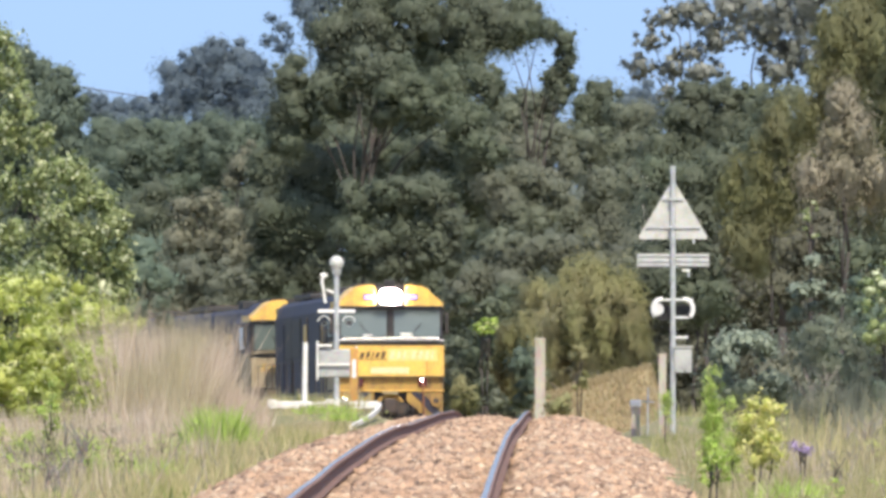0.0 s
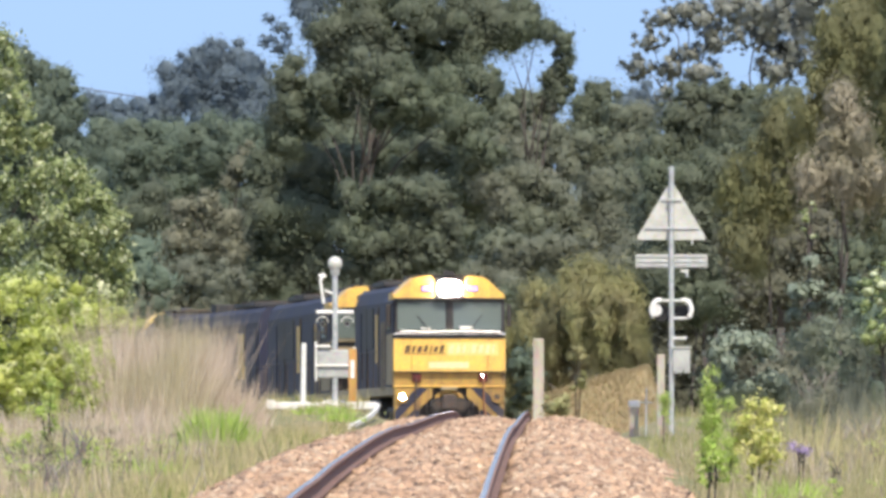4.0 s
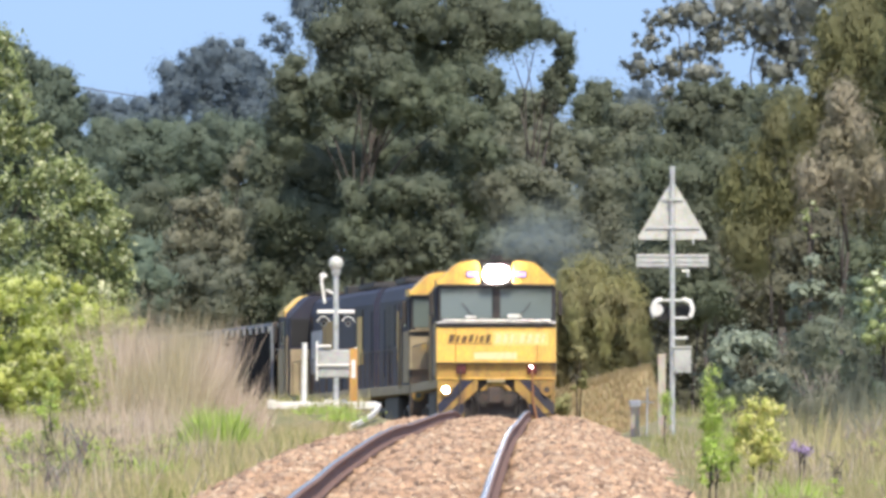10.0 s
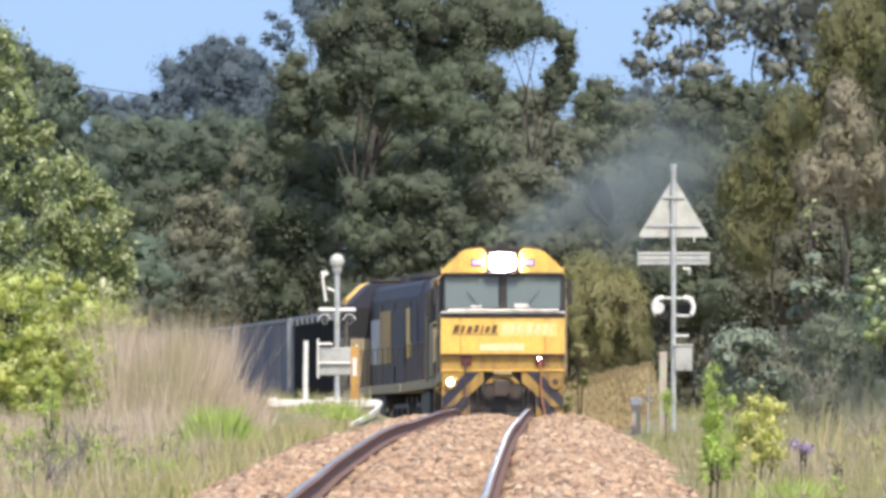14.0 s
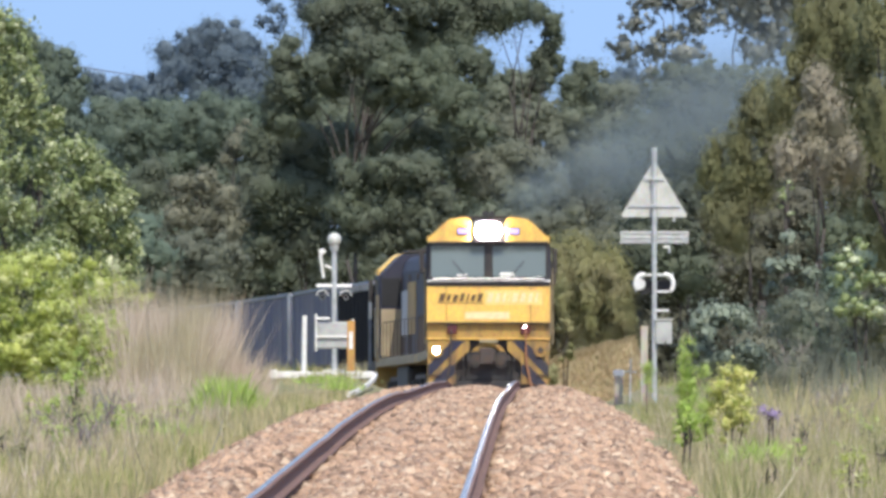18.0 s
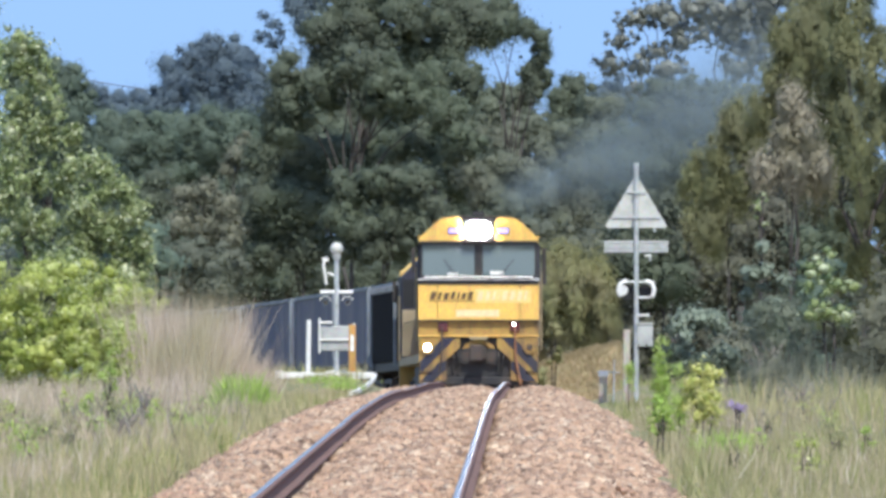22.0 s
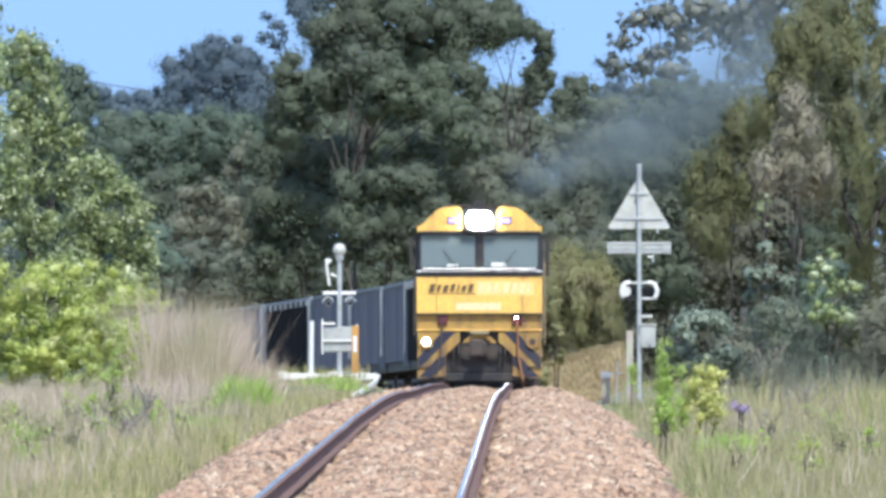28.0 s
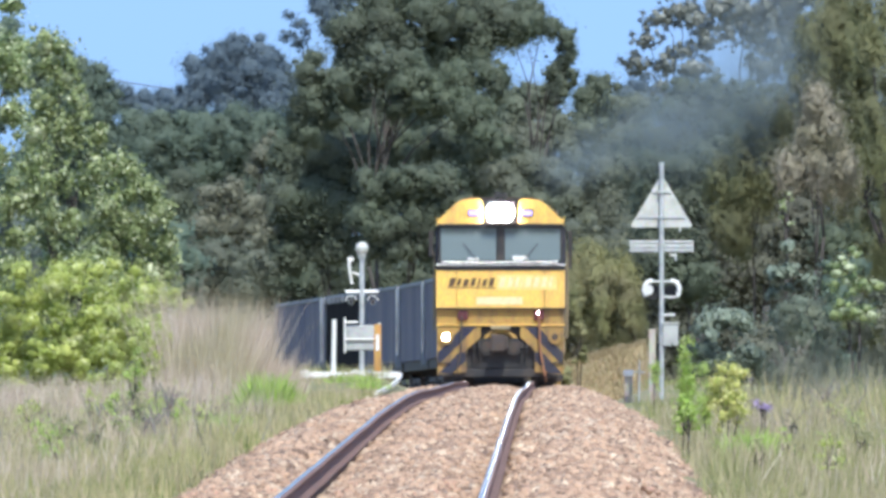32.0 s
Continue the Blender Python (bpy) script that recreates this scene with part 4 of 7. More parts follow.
def build_wagon(m, dark):
    w = thing("coal_wagon", "black open coal wagon with pale worn rim stakes" if dark else "blue-grey ribbed steel coal wagon with worn pale rim", "wagon", m, group="coal wagons")
    paint = WAGON_BLACK if dark else WAGON_BLUE
    L, W, T = 12.5, 1.45, 3.34
    bm = bmesh.new()
    prof = ((-W, 1.25), (-W, T), (-W + 0.10, T), (-W + 0.10, 1.35), (W - 0.10, 1.35), (W - 0.10, T), (W, T), (W, 1.25))
    prism(bm, prof, 0.4, L - 0.4)
    body = part("body", bm, paint, w)
    for y in (0.4, L - 0.55):
        part("end_wall", boxes((-W + 0.1, W - 0.1, y, y + 0.15, 1.3, T - 0.05)), paint, body)
        for xx in (-0.94, 0.94):
            part("end_post", boxes((xx - 0.06, xx + 0.06, y - 0.06 if y < 1 else y + 0.15, y if y < 1 else y + 0.21, 1.2, T - 0.2)), paint, body)
    for s in (-1, 1):
        part("rim", boxes((s * (W - 0.05) - 0.09, s * (W - 0.05) + 0.09, 0.35, L - 0.35, T, T + 0.10), bevel=0.015), WAGON_RIM, body, "pale worn top rim")
        for k in range(9):
            yy = 0.75 + k * 1.4
            part("rib", boxes((s * W - 0.009, s * W + 0.009, yy - 0.06, yy + 0.06, 1.22, T + (0.16 if dark else -0.02)), bevel=0.01),
                 paint, body)
            if dark:
                part("stake_top", boxes((s * (W + 0.05) - 0.06, s * (W + 0.05) + 0.06, yy - 0.05, yy + 0.05, T - 0.16, T + 0.02), bevel=0.01), WAGON_RIM, body, "pale stake top")
    for s in (-1, 1):
        for yy in (0.36, L - 0.36):
            part("corner_post", boxes((s * (W + 0.03) - 0.04, s * (W + 0.03) + 0.04, yy - 0.05, yy + 0.05, 1.1, T), bevel=0.01), WAGON_RIM, body, "pale worn corner post")
    bm = bmesh.new()
    n = 14
    grid = [[bm.verts.new((-W + 0.11 + (2 * W - 0.22) * i / 4, 0.56 + (L - 1.12) * j / n, T - 0.25 + 0.3 * math.sin(math.pi * i / 4) + 0.08 * noise.noise((i, j, 1)))) for i in range(5)] for j in range(n + 1)]
    for j in range(n):
        for i in range(4):
            bm.faces.new((grid[j][i], grid[j][i + 1], grid[j + 1][i + 1], grid[j + 1][i]))
    part("coal_load", bm, COAL, w, "heaped black coal")
    part("sill_beam", boxes((-W + 0.1, W - 0.1, 0.1, L - 0.1, 0.98, 1.24), bevel=0.02), BLACK, w)
    for y0, y1 in ((-0.45, 0.15), (L - 0.15, L + 0.15)):
        part("coupler", boxes((-0.14, 0.14, y0, y1, 0.75, 1.0)), STEEL_DARK, w)
    bogie(w, 2.2, 2, 0.88, 0.43)
    bogie(w, L - 2.2, 2, 0.88, 0.43)
    return w


# front of the leading locomotive along the track, second by second
FRONT = ((0, 508.0), (2, 497.4), (4, 487.0), (6, 477.0), (8, 467.0), (10, 457.2), (12, 448.2), (14, 440.4), (16, 433.0), (18, 426.0), (20, 419.2), (22, 412.4), (24, 406.0),
         (26, 400.2), (28, 395.0), (30, 390.0), (32, 385.0))
loco = build_loco(pose(0, 0, 0))
loco_second = copy_thing(loco, pose(0, 0, 0))
loco_third = copy_thing(loco, pose(0, 0, 0))
for other in (loco_second, loco_third):
    for o in other.children_recursive:
        if o.name.split(".")[0] in ("head_lamp", "ditch_lamp", "marker_lens", "number_glass"):
            o.material_slots[0].link = "OBJECT"
            o.material_slots[0].material = SCREEN
            o["label"] = "unlit lamp glass"
# tan nose paint: dust, and the shade behind the leading locomotive, in one colour
for o in loco_second.children_recursive:
    if o.name.split(".")[0] == "nose_plate":
        o.material_slots[0].link = "OBJECT"
        o.material_slots[0].material = TAN
        o["label"] = "dusty tan nose plate, shade of the leading locomotive painted in"
    if o.name.split(".")[0] in ("window_sill", "hand_rail", "pale_letter_bar", "letter_bar", "emblem_ground", "pale_ground", "worn_patch"):
        o.material_slots[0].link = "OBJECT"
        o.material_slots[0].material = TAN if o.name[:4] in ("wind", "hand") else DUSTY_YELLOW
        o["label"] = "dusty paint toned down for the shaded nose"
    if o.name.split(".")[0] in ("pilot_wing", "stripe", "nose_step", "step_lip"):
        o.material_slots[0].link = "OBJECT"
        o.material_slots[0].material = STEEL_DARK
        o["label"] = "grimy dark steelwork under the nose"
for o in loco_second.children_recursive + loco_third.children_recursive:
    if o.name.split(".")[0] == "roof_cap":
        o.scale.y = 0.6
for o in loco_third.children_recursive:
    kind = o.name.split(".")[0]
    if kind == "roof_cap":
        o.material_slots[0].link = "OBJECT"
        o.material_slots[0].material = LOGO_PATCH
        o["label"] = "faded pale yellow cab roof cap"
    if kind == "body_panel" and min(c[1] for c in o.bound_box) < 14:
        o.scale = (1.006, 1.59, 1.0)
        o.location.y += 4.2 - 1.59 * 4.6
loco_second["label"] = "dusty yellow and dark blue diesel locomotive coupled second"
loco_third["label"] = "dark blue and yellow diesel locomotive running cab last"
grey_wagon = build_wagon(pose(0, 0, 0), False)
black_wagon = build_wagon(pose(0, 0, 0), True)
VEHICLES = [(loco, 0.0, 22.0, False), (loco_second, 22.4, 22.0, False), (loco_third, 44.8, 22.0, True)]
_at = 67.4
for i in range(6):
    dark = i in (0, 4)
    src = black_wagon if dark else grey_wagon
    v = src if i < 2 else copy_thing(src, pose(0, 0, 0))
    VEHICLES.append((v, _at, 12.5, False))
    _at += 13.0


# ---- exhaust smoke ----
def build_smoke():
    made = []
    rng = random.Random(4)
    for i in range(13):
        u = i / 12
        bm = bmesh.new()
        bmesh.ops.create_icosphere(bm, subdivisions=3, radius=1.0)
        bmesh.ops.delete(bm, geom=[v for v in bm.verts if v.co.y > 0.1], context="VERTS")
        for v in bm.verts:
            k = 1 + 0.15 * noise.noise(v.co * 1.6 + Vector((i * 5, 0, 0)))
            v.co = Vector((v.co.x * k, v.co.y * k * 0.4, v.co.z * k))
        ob = part("smoke_puff", bm, SMOKE, None, smooth=True)
        ob.scale = [0.85 + 2.1 * u] * 3
        tagged(ob, "thin blue-grey puff of diesel exhaust over the train", "smoke", group="exhaust smoke")
        made.append((ob, u, rng.uniform(-0.5, 0.5), rng.uniform(-0.5, 0.5)))
    return made


SMOKE_PUFFS = build_smoke()


# ---- vegetation ----
def lump_mesh(steps):
    bm = bmesh.new()
    bmesh.ops.create_icosphere(bm, subdivisions=steps, radius=1.0)
    bm.verts.index_update()
    v = np.array([q.co[:] for q in bm.verts])
    f_ = np.array([[q.index for q in p.verts] for p in bm.faces], np.int32)
    bm.free()
    return v, f_


LUMP_V, LUMP_F = lump_mesh(2)


def leaf_cloud(rng, centres, radii, count, size, squash=0.8, droop=0.3, slim=0.5, fill=0.35, outward=None, soft=1.0):
    """Leaves scattered through clumps: most near the skin of each clump, the rest inside. Rhombic quads, with
    the normals of the leaf mass that they belong to, unless soft is None."""
    centres, radii = np.asarray(centres), np.asarray(radii)
    share = radii ** 2
    pick = rng.choice(len(radii), count, p=share / share.sum())
    d = rng.normal(size=(count, 3))
    if outward is not None:                                      # few leaves where a clump is buried in its bough
        d += np.asarray(outward)[pick] * 0.7
    d /= np.linalg.norm(d, axis=1)[:, None]
    inner = rng.random(count) < fill
    r = np.where(inner, rng.random(count) ** 0.5 * 0.8, rng.normal(0.88, 0.34, count))
    ph = rng.uniform(0, 6.28, (len(radii), 3))[pick]          # ragged, lobed clumps
    r = r * (1 + 0.26 * np.sin(d[:, 0] * 4.5 + ph[:, 0]) * np.sin(d[:, 1] * 4 + ph[:, 1]) + 0.2 * np.sin(d[:, 2] * 6 + d[:, 0] * 3 + ph[:, 2]))
    p = centres[pick] + d * (r * radii[pick])[:, None] * np.array([1, 1, squash])
    p[:, 2] -= droop * radii[pick] * rng.random(count) ** 2 * 0.9       # tips hang below the clump
    face = d + (0.24 if soft else 0.8) * rng.normal(size=(count, 3))
    face /= np.linalg.norm(face, axis=1)[:, None]
    long = rng.normal(size=(count, 3))
    long[:, 2] = long[:, 2] * (1 - droop) - 1.6 * droop
    long -= face * (long * face).sum(1)[:, None]
    long /= np.linalg.norm(long, axis=1)[:, None] + 1e-9
    wide = np.cross(face, long)
    s = size * rng.uniform(0.6, 1.4, count) * np.where(inner & (fill < 0.5), 1.9, 1.0)
    a_, b_ = long * s[:, None], wide * (s * slim)[:, None]
    bend = np.cross(long, wide) * (s * 0.07)[:, None]
    v = np.stack([p - a_ * 0.5, p + b_ * 0.5 + bend, p + a_ * 0.5, p - b_ * 0.5 + bend], 1).reshape(-1, 3)
    n = 0.22 * d + soft * np.asarray(outward)[pick] + 0.14 * rng.normal(size=(count, 3)) if outward is not None and soft else None
    if n is not None:
        turn = (np.cross(b_, a_) * n).sum(1) < 0                 # wind each leaf so that it faces out
        q = v.reshape(-1, 4, 3)
        q[turn] = q[turn][:, ::-1]
        v = q.reshape(-1, 3)
        n = np.repeat(n / np.linalg.norm(n, axis=1)[:, None], 4, axis=0)
    return v, np.arange(count * 4, dtype=np.int32).reshape(-1, 4), n


def inner_mass(rng, centres, radii, squash, scale=0.84):
    """The dense lumpy inside of each clump, under its leaves."""
    vs, fs = [], []
    for i, (c, r) in enumerate(zip(centres, radii)):
        ph = rng.uniform(0, 6.28, 3)
        k = 1 + 0.2 * np.sin(LUMP_V[:, 0] * 4.5 + ph[0]) * np.sin(LUMP_V[:, 1] * 4 + ph[1]) + 0.16 * np.sin(LUMP_V[:, 2] * 5 + LUMP_V[:, 0] * 3 + ph[2]) + 0.05 * rng.normal(size=len(LUMP_V))
        vs.append(np.asarray(c) + LUMP_V * (k * r * scale)[:, None] * np.array([1, 1, squash]))
        fs.append(LUMP_F + i * len(LUMP_V))
    return np.concatenate(vs), np.concatenate(fs)


def leafy(t, leaf, rng, cs, rs, outward, count, size, squash, droop, slim, fill, core, soft=1.0):
    """Crown of leaves, and its inner mass where the crown is dense, under the thing t."""
    v, f_, n = leaf_cloud(rng, cs, rs, count, size, squash, droop, slim, fill, outward, soft)
    crown = raw("crown", v, f_, leaf, t)
    if n is not None:
        crown.data.normals_split_custom_set_from_vertices(n.astype(np.float32))
    if core:
        v, f_ = inner_mass(rng, cs, rs, squash, core)
        ob = raw("inner_foliage", v, f_, leaf, t)
        ob.data.polygons.foreach_set("use_smooth", [True] * len(ob.data.polygons))


def grow(name, label, category, x, y, boughs, leaf, seed, group="", fork=None, slender=1.0, open_=1.0, lobe=1.0, bark=None, size=0.10, needles=False, loose=False):
    """A tree by its boughs (across, height, half width, half height, depth): each bough carries rounded leaf clumps
    round its skin, and a limb reaches it from the trunk."""
    rng = np.random.default_rng(seed)
    gz = ground_z(x, y)
    t = thing(name, label, category, pose(x, y, gz), group)
    cs, rs, outs = [], [], []
    for bx, bz, rx, rz, by in boughs:
        c0 = np.array([bx, by, bz - gz])
        ry = 0.5 * (rx + rz)
        small = min(rx, rz)
        n = int(min(26, max(7, 11 * (rx / small))) * (1 if open_ == 1.0 else 4))
        for i in range(n):
            u = (i + rng.random()) / n * 2 - 1
            a_ = i * 2.4 + rng.random() * 0.8
            d = np.array([math.cos(a_) * math.sqrt(1 - u * u), math.sin(a_) * math.sqrt(1 - u * u), u])
            r = lobe * small * rng.choice((0.22, 0.32, 0.48, 0.70)) * rng.uniform(0.85, 1.15) * (1 if open_ == 1.0 else 0.55)
            cs.append(c0 + d * np.array([rx, ry, rz]) * (rng.uniform(0.4, 0.95) if open_ == 1.0 else rng.uniform(0.1, 1.1)))
            rs.append(r)
            outs.append(d)
        if open_ == 1.0:
            cs.append(c0)
            rs.append(small * 0.90)
            outs.append(np.array([0.0, -0.3, 0.6]))
    area = 4 * math.pi * sum(r * r for r in rs)
    count = int(area * 150 * (0.1 / size) ** 2 * open_)
    leafy(t, leaf, rng, cs, rs, np.array(outs), count * 2 if needles else count, size * 1.8 if needles else size, 1.7 if needles else 0.85, 0.8 if needles else 0.45, 0.13 if needles else 0.5,
          0.1 if open_ == 1.0 else 0.85, (0.55 if needles or loose else 0.76) if open_ == 1.0 else 0, None if loose else 1.0)
    bark = bark or BARK
    top = max(b[1] for b in boughs) - gz
    low = min(b[1] - b[3] for b in boughs) - gz
    h = fork - gz if fork else max(0.5, low + 0.25 * (top - low))
    girth = 0.0065 * top * slender
    pts = [Vector((rng.normal() * 0.02 * h * (i > 0), 0, -0.3 + (h + 0.3) * i / 5)) for i in range(6)]
    bm = bmesh.new()
    for i in range(5):
        tube(bm, pts[i], pts[i + 1], girth * (1 - 0.11 * i), girth * (1 - 0.11 * (i + 1)), 8)
    part("trunk", bm, bark, t, smooth=True)
    for bx, bz, rx, rz, by in sorted(boughs, key=lambda b: -b[2] * b[3])[:7]:
        a_, b_ = pts[3].lerp(pts[5], rng.random() ** 0.6), Vector((bx, by, bz - gz))
        m1 = a_.lerp(b_, 0.4) + Vector((rng.normal() * 0.1, 0, 0.14 * (b_ - a_).length))
        m2 = a_.lerp(b_, 0.75) + Vector((rng.normal() * 0.1, 0, 0.10 * (b_ - a_).length))
        bm = bmesh.new()
        for p, q, r0, r1 in ((a_, m1, 0.5, 0.34), (m1, m2, 0.34, 0.22), (m2, b_, 0.22, 0.08)):
            tube(bm, p, q, girth * r0, girth * r1, 6)
        part("limb", bm, bark, t, smooth=True)
    return t


def plant(name, label, category, x, y, half, z0, top, leaf, size, count, seed, clumps=26, clump=0.26, bark=None, depth=None, droop=0.3, slim=0.5, squash=0.8,
          fill=0.35, lean=0.0, trunks=1, round_top=1.0, group="", foot=None, slender=1.0, core=0.0):
    """A tree or shrub: tapered trunk and limbs up to each larger clump, and a crown of many leaves between z0 and top."""
    rng = np.random.default_rng(seed)
    gz = ground_z(x, y) if foot is None else foot
    t = thing(name, label, category, pose(x, y, gz), group)
    depth = depth or half
    mid, tall = (z0 + top) / 2 - gz, (top - z0) / 2
    cs, rs = [], []
    k = 0
    while len(cs) < clumps and k < 4000:
        k += 1
        q = rng.uniform(-1, 1, 3)
        n = (np.abs(q) ** 2.8).sum() ** (1 / 2.8)
        if n > 1 or (n < 0.45 and rng.random() < 0.7):
            continue
        w = 1.0 if q[2] < 0.2 else round_top + (1 - round_top) * (1 - q[2])
        r = clump * min(half, tall * 1.3) * rng.uniform(0.65, 1.35)
        room = np.array([max(half - r * 0.75, half * 0.3), max(depth - r * 0.75, 0.1), max(tall - r * squash * 0.75, tall * 0.3)])
        c = q * room * np.array([w, w, 1]) + np.array([lean * (q[2] + 1) / 2, 0, mid])
        cs.append(c)
        rs.append(r)
    outs = np.array([(c - np.array([lean * 0.5, 0, mid])) / np.array([half, depth, tall]) for c in cs])
    outs = None if category in ("weed", "tussock", "sapling", "flowers") else outs / (np.linalg.norm(outs, axis=1)[:, None] + 0.1)
    leafy(t, leaf, rng, cs, rs, outs, count, size, squash, droop, slim, fill, core, None if name in ("flowering_bush", "sunlit_tree", "green_shrub") else 1.0)
    bark = bark or BARK
    bm = bmesh.new()
    h = max(0.3, z0 - gz + 0.35 * (top - z0))
    girth = max(0.02, 0.015 * (top - gz) * (0.75 if trunks > 1 else 1)) * slender
    order = np.argsort([-r for r in rs])[: min(len(rs), 8)]
    for j in range(trunks):
        ox = (j - (trunks - 1) / 2) * half * 0.35
        p = Vector((ox * 0.5, 0, -0.25))
        pts = [p]
        for i in range(1, 5):
            pts.append(Vector((ox * (0.5 + 0.5 * i / 4) + rng.normal() * 0.05 * half + lean * 0.3 * i / 4, rng.normal() * 0.04 * half, -0.25 + (h + 0.25) * i / 4)))
        for i in range(4):
            tube(bm, pts[i], pts[i + 1], girth * (1 - 0.16 * i), girth * (1 - 0.16 * (i + 1)), 8)
        part("trunk", bm, bark, t, smooth=True)
        for i in order[j::trunks]:
            a_ = pts[3].lerp(pts[4], rng.random())
            b_ = Vector(cs[i])
            mid_ = a_.lerp(b_, 0.5) + Vector((rng.normal() * 0.08 * half, 0, 0.10 * (b_ - a_).length))
            bm = bmesh.new()
            tube(bm, a_, mid_, girth * 0.42, girth * 0.27, 6)
            tube(bm, mid_, b_, girth * 0.27, girth * 0.08, 6)
            part("limb", bm, bark, t, smooth=True)
        bm = bmesh.new()
    bm.free()
    return t


GT = "trees behind the train"
GR = "trees beside the crossing"
GL = "trees beside the curve"


def build_trees():
    grow("gum_tree", "tall dark gum tree with a broad crown of stacked boughs", "tree", -5.98, 590, ((-1.04, 10.40, 0.89, 0.86, 0.0), (0.09, 10.76, 1.18, 0.86, -0.5), (1.52, 11.06, 1.29, 0.98, -0.3), (2.95, 10.67, 1.18, 0.98, 0.0), (4.20, 10.58, 0.98, 1.04, 0.3), (4.97, 11.03, 0.54, 0.64, 0.6), (0.72, 11.74, 1.61, 0.80, 0.6), (3.58, 11.56, 1.43, 0.80, 0.7), (-0.89, 9.42, 0.80, 0.72, 0.4), (1.97, 9.60, 0.75, 0.89, 0.2), (0.09, 10.13, 0.89, 0.63, -0.3), (3.22, 9.51, 0.80, 0.80, -0.2), (0.89, 10.04, 0.80, 0.57, -0.7)), GUM_LEAF, 401, group=GT, fork=7.54)
    grow("gum_tree", "dark gum tree with sunlit olive boughs hung below the taller crown", "tree", -5.85, 586, ((-2.54, 8.65, 0.60, 0.98, 0.0), (-1.54, 8.56, 0.80, 0.64, -0.5), (-0.27, 9.04, 0.98, 0.67, -0.3), (0.62, 9.22, 0.89, 0.60, -0.5), (1.07, 8.39, 1.03, 0.60, -0.8), (2.04, 7.94, 0.92, 0.53, -0.9), (3.02, 7.50, 0.89, 0.60, -1.0), (3.60, 6.61, 0.64, 0.71, -1.0), (-2.13, 7.68, 0.89, 0.67, 0.0), (-0.98, 8.03, 0.62, 0.46, 0.5), (0.62, 7.77, 0.71, 0.46, -0.4), (-2.66, 7.14, 0.75, 0.71, 0.2), (2.57, 8.65, 0.71, 0.64, 0.4), (3.64, 8.65, 0.67, 0.89, 0.3)), GUM_LEAF, 402, group=GT, fork=6.70)
    grow("gum_tree", "dark gum tree in the shade of the stand", "tree", -7.64, 594, ((-1.44, 6.05, 0.86, 1.08, 0.0), (-0.36, 6.23, 1.08, 1.08, 0.0), (0.72, 6.23, 0.99, 0.90, 0.4), (-1.62, 4.25, 0.99, 1.26, 0.0), (-0.27, 4.43, 1.17, 1.26, -0.2), (0.90, 5.15, 0.99, 0.90, 0.3), (5.04, 5.69, 0.99, 0.99, 0.5), (3.78, 6.59, 1.08, 0.72, 1.0), (2.52, 6.23, 0.90, 0.65, 1.2), (-1.44, 2.81, 1.08, 0.90, 0.0), (0.00, 2.99, 1.08, 0.90, 0.0)), GUM_LEAF, 403, group=GT)
    grow("gum_tree", "low domed gum tree with a lit rounded top before taller ones", "tree", -4.61, 565, ((-1.28, 4.88, 0.82, 0.55, 0.0), (-0.26, 5.06, 0.89, 0.55, -0.3), (0.80, 5.06, 0.82, 0.65, -0.2), (1.37, 4.20, 0.58, 0.72, 0.0), (-1.63, 3.91, 0.65, 0.58, -0.2), (-1.03, 3.51, 0.72, 0.55, -0.3), (0.17, 3.86, 1.03, 0.82, 0.2), (1.11, 3.26, 0.79, 0.62, 0.0), (-0.43, 2.92, 1.20, 0.62, 0.2)), GUM_LEAF, 404, group=GT)
    grow("gum_tree", "slender gum tree with a long bare trunk and ragged drooping crown", "tree", -0.72, 600, ((0.36, 10.61, 0.55, 0.47, 0.0), (1.00, 10.24, 0.44, 0.51, 0.0), (1.05, 9.55, 0.36, 0.62, 0.0), (0.60, 9.10, 0.47, 0.69, 0.2), (-0.24, 10.61, 0.40, 0.33, 0.0), (-0.67, 10.28, 0.36, 0.40, 0.3), (0.82, 8.55, 0.44, 0.51, 0.2), (1.15, 9.01, 0.29, 0.44, 0.0)), GUM_LEAF, 405, group=GT, fork=8.10, slender=0.7, lobe=0.9)
    grow("gum_tree", "small round-topped gum tree", "tree", 1.42, 622, ((0.08, 8.76, 0.72, 0.68, 0.0), (-0.38, 8.16, 0.68, 0.57, 0.0), (0.34, 7.97, 0.64, 0.68, 0.0), (-0.57, 7.69, 0.57, 0.45, 0.0)), GUM_LEAF, 406, group=GT)
    grow("gum_tree", "grey-green gum tree half hidden among others", "tree", -0.45, 606, ((-1.47, 6.97, 0.73, 0.73, 0.0), (-1.01, 7.98, 0.73, 0.66, 0.5), (-0.64, 6.70, 0.95, 0.73, 0.0), (0.46, 7.34, 0.84, 0.59, 0.0), (1.47, 7.06, 0.84, 0.66, -0.2), (2.57, 6.70, 0.92, 0.81, 0.0), (3.40, 6.97, 0.66, 0.73, 0.0), (0.92, 6.33, 1.03, 0.73, -0.3), (-0.18, 8.35, 0.73, 0.48, 0.8), (2.94, 7.80, 0.73, 0.62, 0.6)), MID_LEAF, 407, group=GT)
